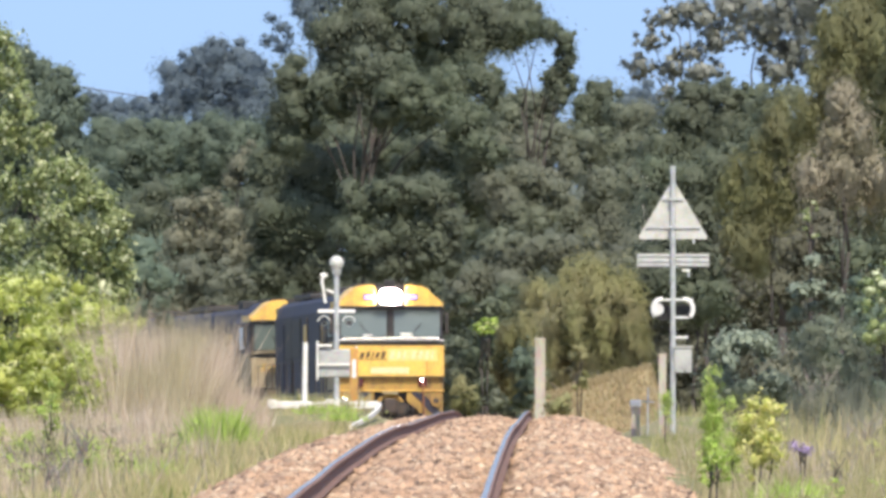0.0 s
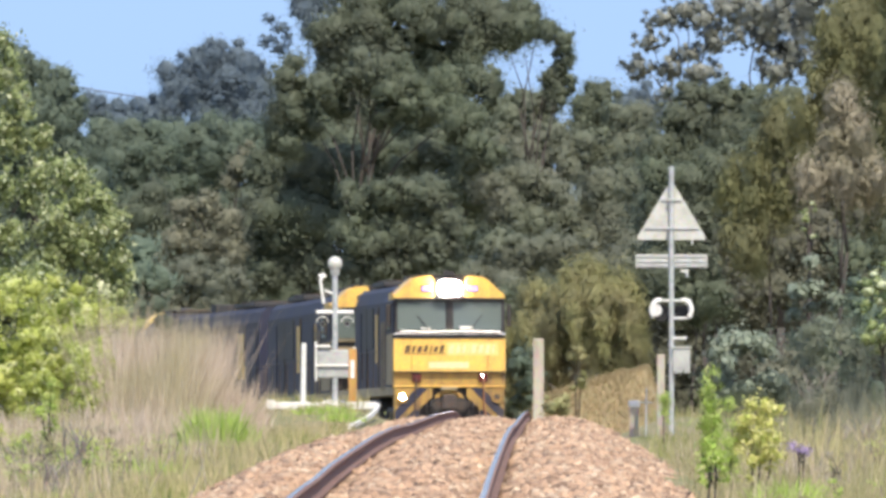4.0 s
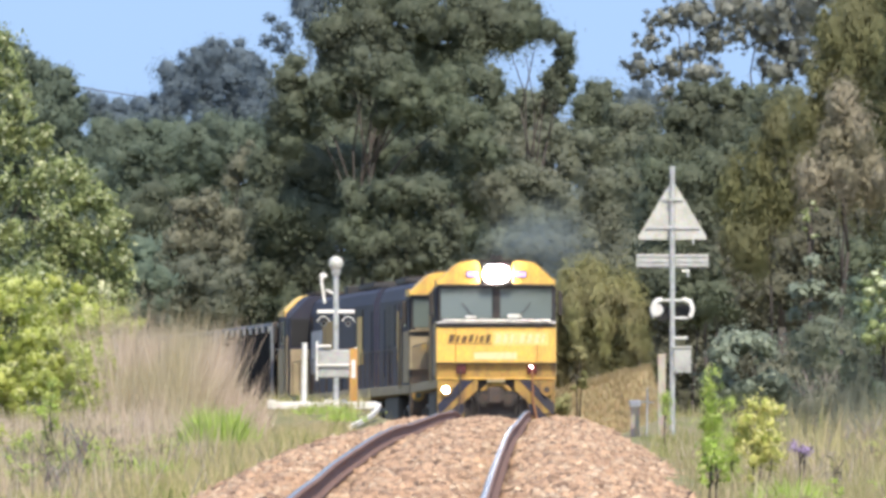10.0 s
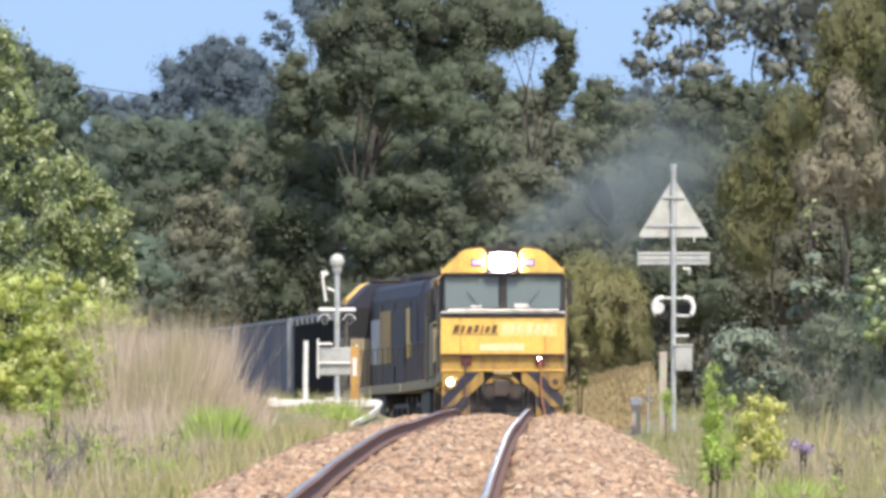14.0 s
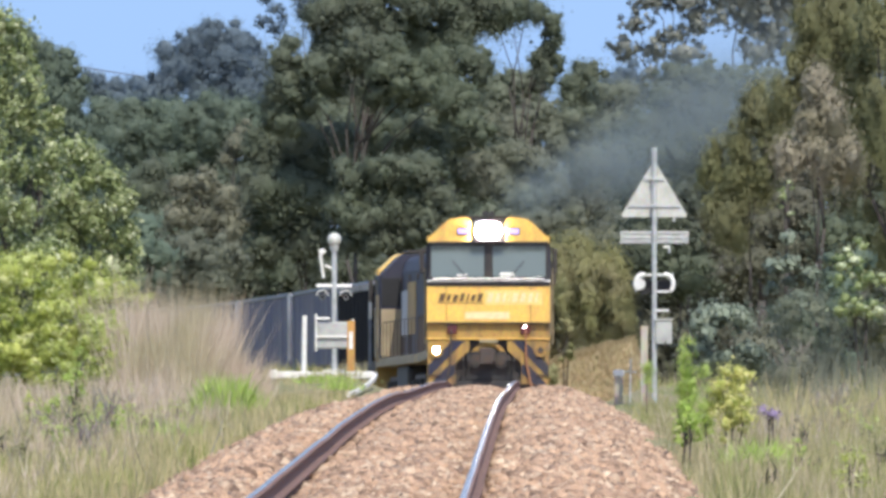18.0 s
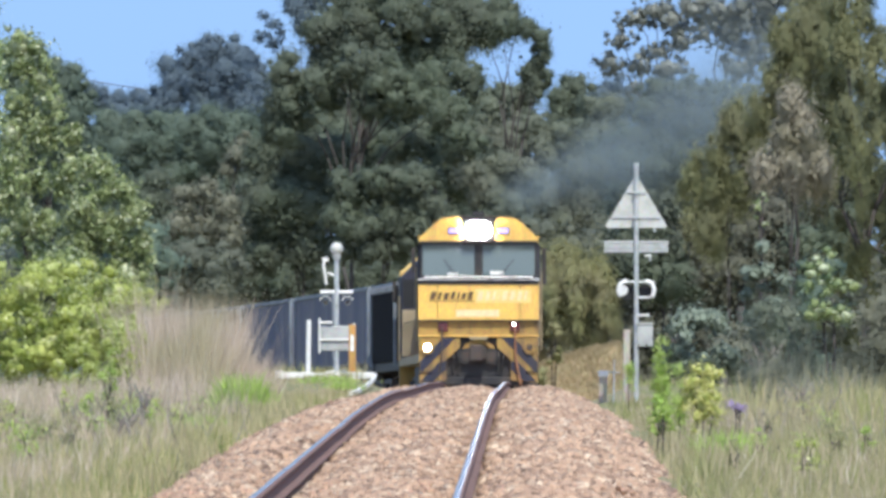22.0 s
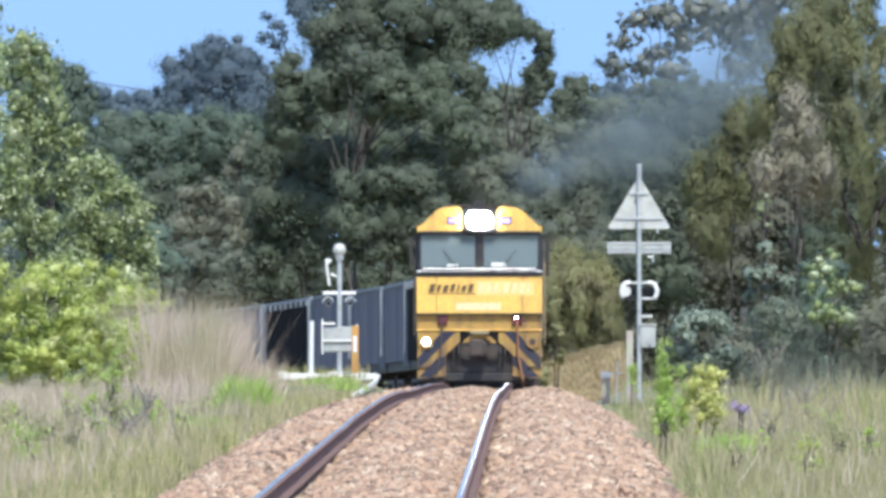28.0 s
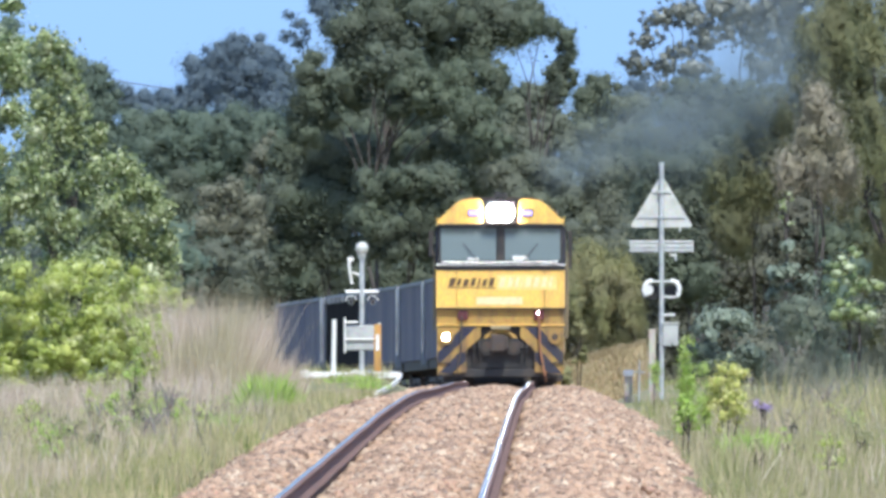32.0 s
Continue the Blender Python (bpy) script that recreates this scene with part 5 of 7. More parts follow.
    grow("gum_tree", "grey-green gum tree with several rounded boughs", "tree", 0.28, 592, ((-2.24, 5.59, 0.90, 0.75, 0.0), (-1.29, 5.77, 0.75, 0.65, -0.2), (-0.45, 5.41, 0.86, 0.68, 0.0), (-1.70, 4.69, 0.83, 0.68, -0.4), (-0.81, 4.33, 0.86, 0.61, -0.4), (0.18, 4.60, 0.75, 0.61, 0.0), (1.35, 5.50, 0.83, 0.68, -0.2), (2.24, 5.50, 0.79, 0.93, 0.0), (1.47, 4.39, 0.72, 0.75, -0.3), (0.72, 3.88, 0.75, 0.61, -0.2), (1.97, 3.71, 0.79, 0.79, 0.0)), MID_LEAF, 408, group=GT)
    grow("gum_tree", "dull grey-green tree at the foot of the stand", "tree", -0.95, 578, ((-0.88, 3.48, 0.81, 0.60, 0.0), (0.00, 3.39, 0.81, 0.56, -0.2), (0.96, 3.48, 0.77, 0.56, 0.0), (2.28, 2.95, 0.81, 0.70, 0.0), (-1.40, 2.60, 0.88, 0.70, 0.0), (-1.93, 2.07, 0.70, 0.81, 0.0), (3.33, 2.95, 0.88, 0.77, 0.0), (-0.53, 2.42, 1.05, 0.81, 0.0)), MID_LEAF, 409, group=GT)
    grow("hill_tree", "distant haze-tinted blue-grey gum tree on the rise with a broken round crown", "tree", -11.89, 660, ((-0.10, 10.67, 0.72, 0.56, 0.0), (-0.80, 10.33, 0.72, 0.60, 0.0), (0.64, 10.47, 0.76, 0.76, 0.0), (-1.30, 9.57, 0.84, 0.80, 0.0), (-0.20, 9.57, 1.20, 0.96, 0.0), (1.20, 9.57, 0.88, 1.12, 0.0), (-1.80, 8.77, 0.80, 0.72, 0.0), (-0.40, 8.47, 1.20, 0.80, 0.0), (1.00, 8.47, 1.04, 0.84, 0.0), (1.56, 8.77, 0.80, 1.20, 0.0), (-2.20, 8.47, 0.68, 0.60, 0.0)), HILL_LEAF, 411, group=GL)
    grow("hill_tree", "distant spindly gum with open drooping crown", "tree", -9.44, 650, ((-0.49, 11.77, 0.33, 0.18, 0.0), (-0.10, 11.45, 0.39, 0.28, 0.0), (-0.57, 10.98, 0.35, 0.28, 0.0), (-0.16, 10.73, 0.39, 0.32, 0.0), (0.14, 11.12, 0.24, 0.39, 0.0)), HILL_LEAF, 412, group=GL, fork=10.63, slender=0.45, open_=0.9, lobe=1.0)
    grow("hill_tree", "distant haze-tinted blue-grey gum with a tall narrow crown", "tree", -8.41, 648, ((-0.22, 12.07, 0.59, 0.67, 0.0), (0.08, 11.29, 0.47, 0.67, 0.0), (-0.41, 12.76, 0.51, 0.51, 0.0), (0.37, 12.37, 0.67, 0.59, 0.0)), HILL_LEAF, 413, group=GL, fork=10.21, slender=0.5)
    grow("hill_tree", "distant haze-tinted blue-grey tree low on the skyline", "tree", 3.04, 690, ((0.10, 9.42, 0.67, 0.67, 0.0), (-0.42, 8.90, 0.71, 0.59, 0.0), (0.63, 9.00, 0.71, 0.75, 0.0), (-0.63, 8.58, 0.84, 0.63, 0.0)), HILL_LEAF, 414, group=GL)
    grow("hill_tree", "distant haze-tinted blue-grey tree low on the skyline", "tree", -16.43, 700, ((-1.06, 9.22, 0.68, 0.55, 0.0), (-0.42, 9.11, 0.76, 0.55, 0.0), (0.64, 8.90, 0.76, 0.55, 0.0), (1.38, 8.90, 0.72, 0.64, 0.0), (0.11, 8.69, 0.85, 0.59, 0.0)), HILL_LEAF, 415, group=GL)
    grow("roadside_tree", "dark rounded tree at the edge of the curve", "tree", -15.27, 545, ((-0.50, 8.89, 0.76, 0.56, 0.0), (0.20, 8.56, 0.59, 0.56, 0.0), (0.79, 7.98, 0.59, 0.63, 0.0), (1.07, 7.24, 0.50, 0.83, 0.0), (0.33, 7.40, 0.83, 0.83, 0.0), (-0.50, 7.82, 0.83, 0.83, 0.0), (0.91, 6.33, 0.66, 0.76, 0.0), (0.00, 6.33, 0.92, 0.83, 0.0), (-0.66, 6.66, 0.83, 0.83, 0.0), (-1.49, 8.48, 0.83, 0.99, 0.0), (-0.33, 5.34, 0.99, 0.83, 0.6), (1.07, 5.34, 0.83, 0.83, 0.6), (-0.50, 3.69, 0.99, 0.99, 0.8), (1.16, 3.69, 1.06, 0.99, 0.8), (-1.32, 5.17, 0.83, 0.99, 0.0)), DEEP_LEAF, 421, group=GL)
    grow("roadside_tree", "dense deep green tree behind the curve", "tree", -14.48, 625, ((-0.57, 7.34, 0.87, 0.68, 0.0), (0.47, 7.43, 0.87, 0.64, 0.0), (-0.09, 6.58, 1.06, 0.80, 0.0), (-1.14, 6.77, 0.76, 0.87, 0.0), (1.14, 6.77, 0.83, 0.68, 0.0), (-0.95, 5.73, 0.95, 0.83, 0.0), (0.28, 5.54, 1.02, 0.83, 0.0)), DEEP_LEAF, 422, group=GL)
    grow("roadside_tree", "dense deep green tree behind the curve", "tree", -11.77, 632, ((-1.15, 7.40, 0.88, 0.69, 0.0), (-0.10, 7.50, 0.92, 0.69, 0.0), (1.05, 7.50, 0.92, 0.77, 0.0), (-0.67, 6.64, 1.03, 0.77, 0.0), (0.48, 6.64, 0.96, 0.80, 0.0), (1.63, 6.83, 0.77, 0.96, 0.0), (-1.34, 5.87, 1.00, 0.77, 0.0), (-0.19, 5.97, 0.84, 0.65, 0.0)), DEEP_LEAF, 423, group=GL)
    grow("wattle_tree", "small pale olive wattle leaning among dark trees", "tree", -10.26, 600, ((0.33, 6.61, 0.33, 0.47, 0.0), (0.07, 6.14, 0.40, 0.47, 0.0), (-0.22, 5.70, 0.33, 0.40, 0.0)), OLIVE_DULL, 424, group=GL)
    grow("wattle_tree", "dull grey-brown wattle with soft rounded boughs", "tree", -11.04, 588, ((-0.71, 4.79, 0.53, 0.46, 0.0), (0.05, 4.90, 0.57, 0.50, 0.0), (0.66, 4.37, 0.53, 0.61, 0.0), (-0.77, 3.78, 0.71, 0.53, 0.0), (0.12, 3.69, 0.71, 0.61, 0.0), (0.84, 3.51, 0.61, 0.71, 0.0)), OLIVE_DULL, 425, group=GL)
    grow("wattle_tree", "dull grey-green wattle low behind the train", "tree", -11.54, 582, ((-1.20, 3.31, 0.63, 0.63, 0.0), (-0.79, 2.43, 0.78, 0.63, 0.0), (0.18, 2.61, 0.88, 0.67, 0.0), (1.32, 2.43, 0.88, 0.71, 0.0), (-1.59, 2.08, 0.60, 0.53, 0.0), (-0.53, 1.73, 0.88, 0.53, 0.0), (0.88, 1.64, 1.06, 0.53, 0.0)), MID_LEAF, 426, group=GL)
    grow("roadside_tree", "dark tree in shade behind the wattles", "tree", -13.02, 610, ((-0.18, 4.70, 0.92, 0.85, 0.0), (2.96, 4.88, 0.74, 0.92, 0.0), (0.18, 3.78, 0.81, 0.74, 0.0), (2.96, 3.41, 0.81, 0.92, 0.0), (-1.02, 4.33, 0.81, 0.92, 0.0), (-0.92, 3.04, 0.74, 0.74, 0.0)), GUM_LEAF, 427, group=GL)
    grow("silver_gum", "silvery open-crowned gum with pale leaning limbs", "tree", 4.30, 535, ((-1.13, 9.94, 0.63, 0.31, 0.0), (-1.54, 9.29, 0.58, 0.37, 0.0), (-1.82, 8.54, 0.53, 0.42, 0.0), (-0.57, 10.21, 0.63, 0.45, 0.0), (0.00, 9.89, 0.66, 0.50, 0.0), (0.65, 10.21, 0.71, 0.58, 0.0), (-0.41, 8.91, 0.63, 0.29, 0.0), (0.24, 9.24, 0.50, 0.37, 0.0), (-0.97, 8.51, 0.42, 0.45, 0.0), (-1.13, 7.86, 0.32, 0.45, 0.0), (-0.16, 8.35, 0.84, 0.42, 0.0)), SILVER_LEAF, 431, group=GR, fork=7.37, open_=1.5, lobe=1.0, slender=0.9, size=0.075)
    grow("silver_gum", "silvery gum with a loose glinting crown", "tree", 5.90, 540, ((-0.08, 10.29, 0.85, 0.72, 0.0), (0.65, 10.13, 0.75, 0.85, 0.0), (1.23, 9.64, 0.72, 0.97, 0.0), (0.74, 9.07, 0.67, 0.67, 0.0), (0.25, 9.56, 0.54, 0.54, 0.0), (-0.57, 9.56, 0.43, 0.64, 0.0), (1.39, 8.74, 0.54, 0.75, 0.0), (0.49, 8.49, 0.64, 0.43, 0.0), (1.55, 10.54, 1.06, 1.06, 0.0)), SILVER_LEAF, 432, group=GR, fork=7.59, open_=1.5, lobe=1.0, slender=0.9, size=0.075)
    grow("gum_tree", "dark brownish tree under the silver gums", "tree", 4.18, 520, ((-0.39, 7.60, 0.69, 0.44, 0.0), (0.55, 7.52, 0.79, 0.50, 0.0), (1.42, 7.21, 0.72, 0.54, 0.0), (-0.79, 6.97, 0.63, 0.54, 0.0), (0.00, 6.81, 0.79, 0.63, 0.0), (0.95, 6.50, 0.79, 0.69, 0.0), (-1.10, 6.10, 0.63, 0.69, 0.0), (-0.16, 5.87, 0.79, 0.63, 0.0)), GUM_LEAF, 433, group=GR)
    grow("gum_tree", "dark green tree behind the crossing mast", "tree", 3.72, 500, ((-0.98, 5.16, 0.61, 0.61, 0.0), (-0.08, 5.01, 0.73, 0.67, 0.0), (0.68, 5.32, 0.67, 0.76, 0.0), (-0.76, 4.26, 0.70, 0.67, 0.0), (0.15, 4.03, 0.76, 0.70, 0.0), (0.91, 4.26, 0.67, 0.76, 0.0), (-0.45, 3.20, 0.76, 0.76, 0.0), (0.53, 2.97, 0.76, 0.76, 0.0), (-0.91, 2.29, 0.67, 0.76, 0.0), (0.00, 1.98, 0.82, 0.82, 0.0), (0.91, 1.83, 0.67, 0.76, 0.0)), GUM_LEAF, 434, group=GR)
    grow("she_oak", "tall olive she-oak with drooping needles", "tree", 6.25, 400, ((-0.30, 7.44, 0.41, 0.68, 0.0), (0.24, 7.68, 0.51, 0.80, 0.0), (0.75, 7.20, 0.51, 0.97, 0.0), (0.00, 6.59, 0.44, 0.56, 0.0), (-0.58, 6.35, 0.32, 0.68, 0.0), (-0.85, 5.68, 0.36, 0.56, 0.0), (0.75, 5.99, 0.44, 0.73, 0.0)), NEEDLE, 441, group=GR, needles=True)
    grow("she_oak", "olive she-oak with drooping needles", "tree", 4.61, 405, ((0.25, 5.43, 0.37, 0.64, 0.0), (0.64, 4.88, 0.39, 0.64, 0.0), (-0.18, 4.69, 0.37, 0.64, 0.0), (-0.27, 3.84, 0.39, 0.64, 0.0), (-0.74, 4.14, 0.32, 0.56, 0.0), (0.37, 3.96, 0.39, 0.56, 0.0), (-0.34, 2.85, 0.44, 0.66, 0.0), (-0.76, 3.10, 0.32, 0.56, 0.0)), NEEDLE, 442, group=GR, needles=True)
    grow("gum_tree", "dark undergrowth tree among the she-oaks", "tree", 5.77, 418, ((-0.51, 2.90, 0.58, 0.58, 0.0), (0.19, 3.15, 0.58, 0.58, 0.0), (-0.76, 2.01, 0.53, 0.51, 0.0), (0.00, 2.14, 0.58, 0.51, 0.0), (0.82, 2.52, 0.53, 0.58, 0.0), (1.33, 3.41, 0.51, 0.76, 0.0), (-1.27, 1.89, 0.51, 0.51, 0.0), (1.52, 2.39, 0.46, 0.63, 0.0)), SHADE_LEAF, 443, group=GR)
    grow("dead_shrub", "tall grey half-dead shrub with dry drooping foliage", "tree", 5.75, 372, ((-0.06, 5.61, 0.29, 0.36, 0.0), (0.23, 5.13, 0.36, 0.38, 0.0), (-0.23, 4.93, 0.27, 0.34, 0.0), (-0.62, 4.14, 0.34, 0.38, 0.0), (0.06, 4.31, 0.41, 0.41, 0.0), (0.56, 4.31, 0.34, 0.50, 0.0)), GREY_LEAF, 444, group=GR, needles=True)
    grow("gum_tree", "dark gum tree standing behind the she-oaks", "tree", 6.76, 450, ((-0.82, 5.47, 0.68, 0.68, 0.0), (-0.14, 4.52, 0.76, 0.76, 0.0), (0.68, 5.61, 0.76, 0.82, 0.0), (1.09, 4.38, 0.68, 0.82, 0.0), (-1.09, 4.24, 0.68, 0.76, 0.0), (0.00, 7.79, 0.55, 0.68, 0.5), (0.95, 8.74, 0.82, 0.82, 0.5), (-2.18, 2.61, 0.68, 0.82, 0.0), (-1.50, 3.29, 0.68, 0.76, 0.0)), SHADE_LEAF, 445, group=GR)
    grow("sunlit_tree", "sunlit glossy-leaved tree with rounded leafy boughs and painted glints", "tree", -9.01, 352, ((-0.11, 4.05, 0.38, 0.34, 0.0), (0.27, 3.62, 0.43, 0.32, 0.0), (0.69, 3.09, 0.32, 0.45, 0.0), (-0.32, 3.14, 0.49, 0.45, 0.0), (0.21, 2.66, 0.55, 0.45, 0.0), (0.80, 2.34, 0.26, 0.49, 0.0), (-0.53, 2.45, 0.49, 0.43, 0.0), (0.43, 1.92, 0.49, 0.34, 0.0), (-0.21, 1.81, 0.49, 0.34, 0.0)), LIT_LEAF, 451, group=GL, size=0.105, loose=True)
    grow("sunlit_tree", "tall sunlit glossy-leaved tree beside the line with painted glints", "tree", -10.49, 348, ((0.26, 5.92, 0.32, 0.38, 0.0), (0.51, 5.34, 0.23, 0.44, 0.0), (0.19, 4.86, 0.30, 0.49, 0.0), (0.51, 4.65, 0.17, 0.36, 0.0), (0.21, 3.81, 0.23, 0.49, 0.0), (0.32, 2.86, 0.30, 0.38, 0.0), (-0.21, 5.39, 0.38, 0.74, 0.0), (-0.21, 6.55, 0.42, 0.63, 0.0), (-0.42, 4.13, 0.53, 0.84, 0.0), (-0.11, 2.86, 0.42, 0.63, 0.0), (0.74, 3.81, 0.32, 0.53, 0.8), (0.90, 4.65, 0.25, 0.42, 0.9), (0.21, 2.23, 0.46, 0.42, 0.5), (0.74, 2.02, 0.46, 0.42, 0.8)), LIT_LEAF, 452, group=GL, size=0.105, loose=True)
    grow("gum_tree", "dull brownish tree seen between the trunks of the stand", "tree", -5.52, 640, ((-2.72, 7.67, 1.09, 0.89, 0.0), (-1.45, 7.87, 1.05, 0.97, 0.0), (-1.16, 8.93, 1.09, 0.97, 0.0), (-0.19, 8.64, 0.97, 0.85, 0.0), (-2.23, 8.74, 0.89, 0.78, 0.0), (-0.19, 7.58, 1.05, 0.85, 0.0), (1.16, 7.29, 1.09, 0.89, 0.0), (2.52, 7.67, 0.97, 0.85, 0.0), (3.68, 8.06, 0.89, 0.66, 0.0), (4.75, 8.16, 0.85, 0.54, 0.0), (-1.94, 6.22, 1.16, 0.97, 0.0), (-0.39, 6.03, 1.16, 0.97, 0.0), (1.16, 5.73, 1.16, 0.97, 0.0)), MID_LEAF, 461, group=GT)
    grow("gum_tree", "dull grey-green tree at the back of the stand", "tree", 0.30, 638, ((-2.90, 6.01, 1.16, 0.97, 0.0), (-1.35, 6.40, 1.08, 0.89, 0.0), (0.19, 7.17, 1.08, 0.81, 0.0), (1.64, 6.40, 1.08, 0.89, 0.0), (2.90, 6.40, 0.97, 0.97, 0.0), (-2.32, 4.46, 1.16, 0.97, 0.0), (-0.58, 4.66, 1.16, 0.97, 0.0), (1.16, 4.66, 1.16, 0.97, 0.0), (2.90, 4.66, 1.16, 1.04, 0.0), (1.93, 7.75, 0.89, 0.58, 0.0)), MID_LEAF, 462, group=GT)
    grow("thicket", "dark thicket under the trees behind the line", "thicket", -16.09, 604, ((-2.48, 1.83, 1.06, 0.95, 0.0), (-1.24, 1.83, 1.06, 0.95, 0.0), (0.01, 1.83, 1.06, 0.95, 0.0), (1.25, 1.83, 1.06, 0.95, 0.0), (2.46, 1.83, 1.06, 0.95, 0.0), (-2.48, 0.18, 1.06, 0.95, 0.0), (-1.24, 0.18, 1.06, 0.95, 0.0), (0.01, 0.18, 1.06, 0.95, 0.0), (1.25, 0.18, 1.06, 0.95, 0.0), (2.46, 0.18, 1.06, 0.95, 0.0)), GUM_LEAF, 480, group=GT, size=0.13)
    grow("thicket", "dark thicket under the trees behind the line", "thicket", -10.96, 604, ((-2.48, 1.83, 1.06, 0.95, 0.3), (-1.24, 1.83, 1.06, 0.95, 0.3), (0.01, 1.83, 1.06, 0.95, 0.3), (1.25, 1.83, 1.06, 0.95, 0.3), (2.46, 1.83, 1.06, 0.95, 0.3), (-2.48, 0.18, 1.06, 0.95, 0.3), (-1.24, 0.18, 1.06, 0.95, 0.3), (0.01, 0.18, 1.06, 0.95, 0.3), (1.25, 0.18, 1.06, 0.95, 0.3), (2.46, 0.18, 1.06, 0.95, 0.3)), GUM_LEAF, 481, group=GT, size=0.13)
    grow("thicket", "dark thicket under the trees behind the line", "thicket", -5.84, 604, ((-2.48, 1.83, 1.06, 0.95, 0.0), (-1.24, 1.83, 1.06, 0.95, 0.0), (0.01, 1.83, 1.06, 0.95, 0.0), (1.25, 1.83, 1.06, 0.95, 0.0), (2.46, 1.83, 1.06, 0.95, 0.0), (-2.48, 0.18, 1.06, 0.95, 0.0), (-1.24, 0.18, 1.06, 0.95, 0.0), (0.01, 0.18, 1.06, 0.95, 0.0), (1.25, 0.18, 1.06, 0.95, 0.0), (2.46, 0.18, 1.06, 0.95, 0.0)), GUM_LEAF, 482, group=GT, size=0.13)
    grow("thicket", "dark thicket under the trees behind the line", "thicket", -0.71, 604, ((-2.48, 1.83, 1.06, 0.95, 0.3), (-1.24, 1.83, 1.06, 0.95, 0.3), (0.01, 1.83, 1.06, 0.95, 0.3), (1.25, 1.83, 1.06, 0.95, 0.3), (2.46, 1.83, 1.06, 0.95, 0.3), (-2.48, 0.18, 1.06, 0.95, 0.3), (-1.24, 0.18, 1.06, 0.95, 0.3), (0.01, 0.18, 1.06, 0.95, 0.3), (1.25, 0.18, 1.06, 0.95, 0.3), (2.46, 0.18, 1.06, 0.95, 0.3), (-2.48, -1.28, 1.06, 0.95, 0.3), (-1.24, -1.28, 1.06, 0.95, 0.3), (0.01, -1.28, 1.06, 0.95, 0.3), (1.25, -1.28, 1.06, 0.95, 0.3), (2.46, -1.28, 1.06, 0.95, 0.3)), GUM_LEAF, 483, group=GT, size=0.13)
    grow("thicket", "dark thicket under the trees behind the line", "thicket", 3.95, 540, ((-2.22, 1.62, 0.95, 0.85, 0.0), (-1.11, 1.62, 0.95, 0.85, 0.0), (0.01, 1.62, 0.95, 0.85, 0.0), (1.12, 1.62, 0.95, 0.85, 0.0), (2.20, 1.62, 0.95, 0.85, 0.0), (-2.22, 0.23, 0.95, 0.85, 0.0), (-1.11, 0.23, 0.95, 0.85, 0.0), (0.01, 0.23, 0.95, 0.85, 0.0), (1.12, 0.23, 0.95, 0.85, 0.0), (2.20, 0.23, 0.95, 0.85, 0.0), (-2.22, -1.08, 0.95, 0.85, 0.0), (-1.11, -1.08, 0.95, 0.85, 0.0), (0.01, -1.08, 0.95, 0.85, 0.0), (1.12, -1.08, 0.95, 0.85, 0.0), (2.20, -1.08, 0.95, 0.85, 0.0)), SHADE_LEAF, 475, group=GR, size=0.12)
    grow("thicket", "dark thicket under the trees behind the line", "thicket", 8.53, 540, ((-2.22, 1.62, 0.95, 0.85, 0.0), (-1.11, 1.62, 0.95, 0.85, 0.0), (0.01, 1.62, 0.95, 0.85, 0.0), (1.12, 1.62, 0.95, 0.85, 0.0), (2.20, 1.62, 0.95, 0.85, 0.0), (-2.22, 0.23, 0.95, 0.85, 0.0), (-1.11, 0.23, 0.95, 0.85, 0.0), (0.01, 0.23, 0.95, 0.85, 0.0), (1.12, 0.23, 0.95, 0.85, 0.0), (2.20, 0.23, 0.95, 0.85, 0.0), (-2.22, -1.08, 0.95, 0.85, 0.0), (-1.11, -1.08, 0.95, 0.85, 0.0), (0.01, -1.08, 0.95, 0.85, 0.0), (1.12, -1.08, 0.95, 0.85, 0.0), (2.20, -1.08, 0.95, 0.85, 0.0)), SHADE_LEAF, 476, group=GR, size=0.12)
    grow("roadside_tree", "dark tree at the back of the stand beside the curve", "tree", -14.31, 652, ((-3.16, 6.90, 1.19, 0.91, 0.0), (-1.78, 6.70, 1.11, 0.87, 0.0), (-0.40, 6.51, 1.11, 0.91, 0.0), (0.99, 6.51, 1.11, 0.91, 0.0), (2.37, 6.51, 1.11, 0.91, 0.0), (3.75, 6.80, 0.99, 0.91, 0.0), (-2.57, 5.12, 1.19, 0.99, 0.0), (-0.99, 4.93, 1.19, 0.99, 0.0), (0.59, 4.83, 1.19, 0.99, 0.0), (2.17, 4.93, 1.19, 0.99, 0.0), (3.75, 5.03, 1.11, 0.99, 0.0), (-4.35, 5.91, 1.19, 1.19, 0.0)), DEEP_LEAF, 428, group=GL, size=0.12)
    plant("flowering_bush", "yellow-green flowering bush at the edge of the grass", "bush", -9.19, 308, 2.14, -0.84, 2.19, BUSH_LEAF, 0.06, 35560, 47, clumps=150, clump=0.15, depth=1.4, droop=0.1, trunks=2, slim=0.35, core=0.5)
    plant("flowering_bush", "pale-tipped spreading bush at the edge of the grass", "bush", -7.48, 312, 0.78, -0.68, 1.68, BUSH_LEAF, 0.055, 10940, 48, clumps=60, clump=0.18, droop=0.1, trunks=2, slim=0.35, core=0.5)
    plant("broom_shrub", "olive and brown broom shrub beside the line", "shrub", 1.11, 500, 1.70, -1.33, 2.88, OLIVE_LEAF, 0.20, 22000, 51, clumps=110, clump=0.17, depth=1.4, trunks=3, core=0.5, squash=2.0, droop=-0.8, slim=0.12)
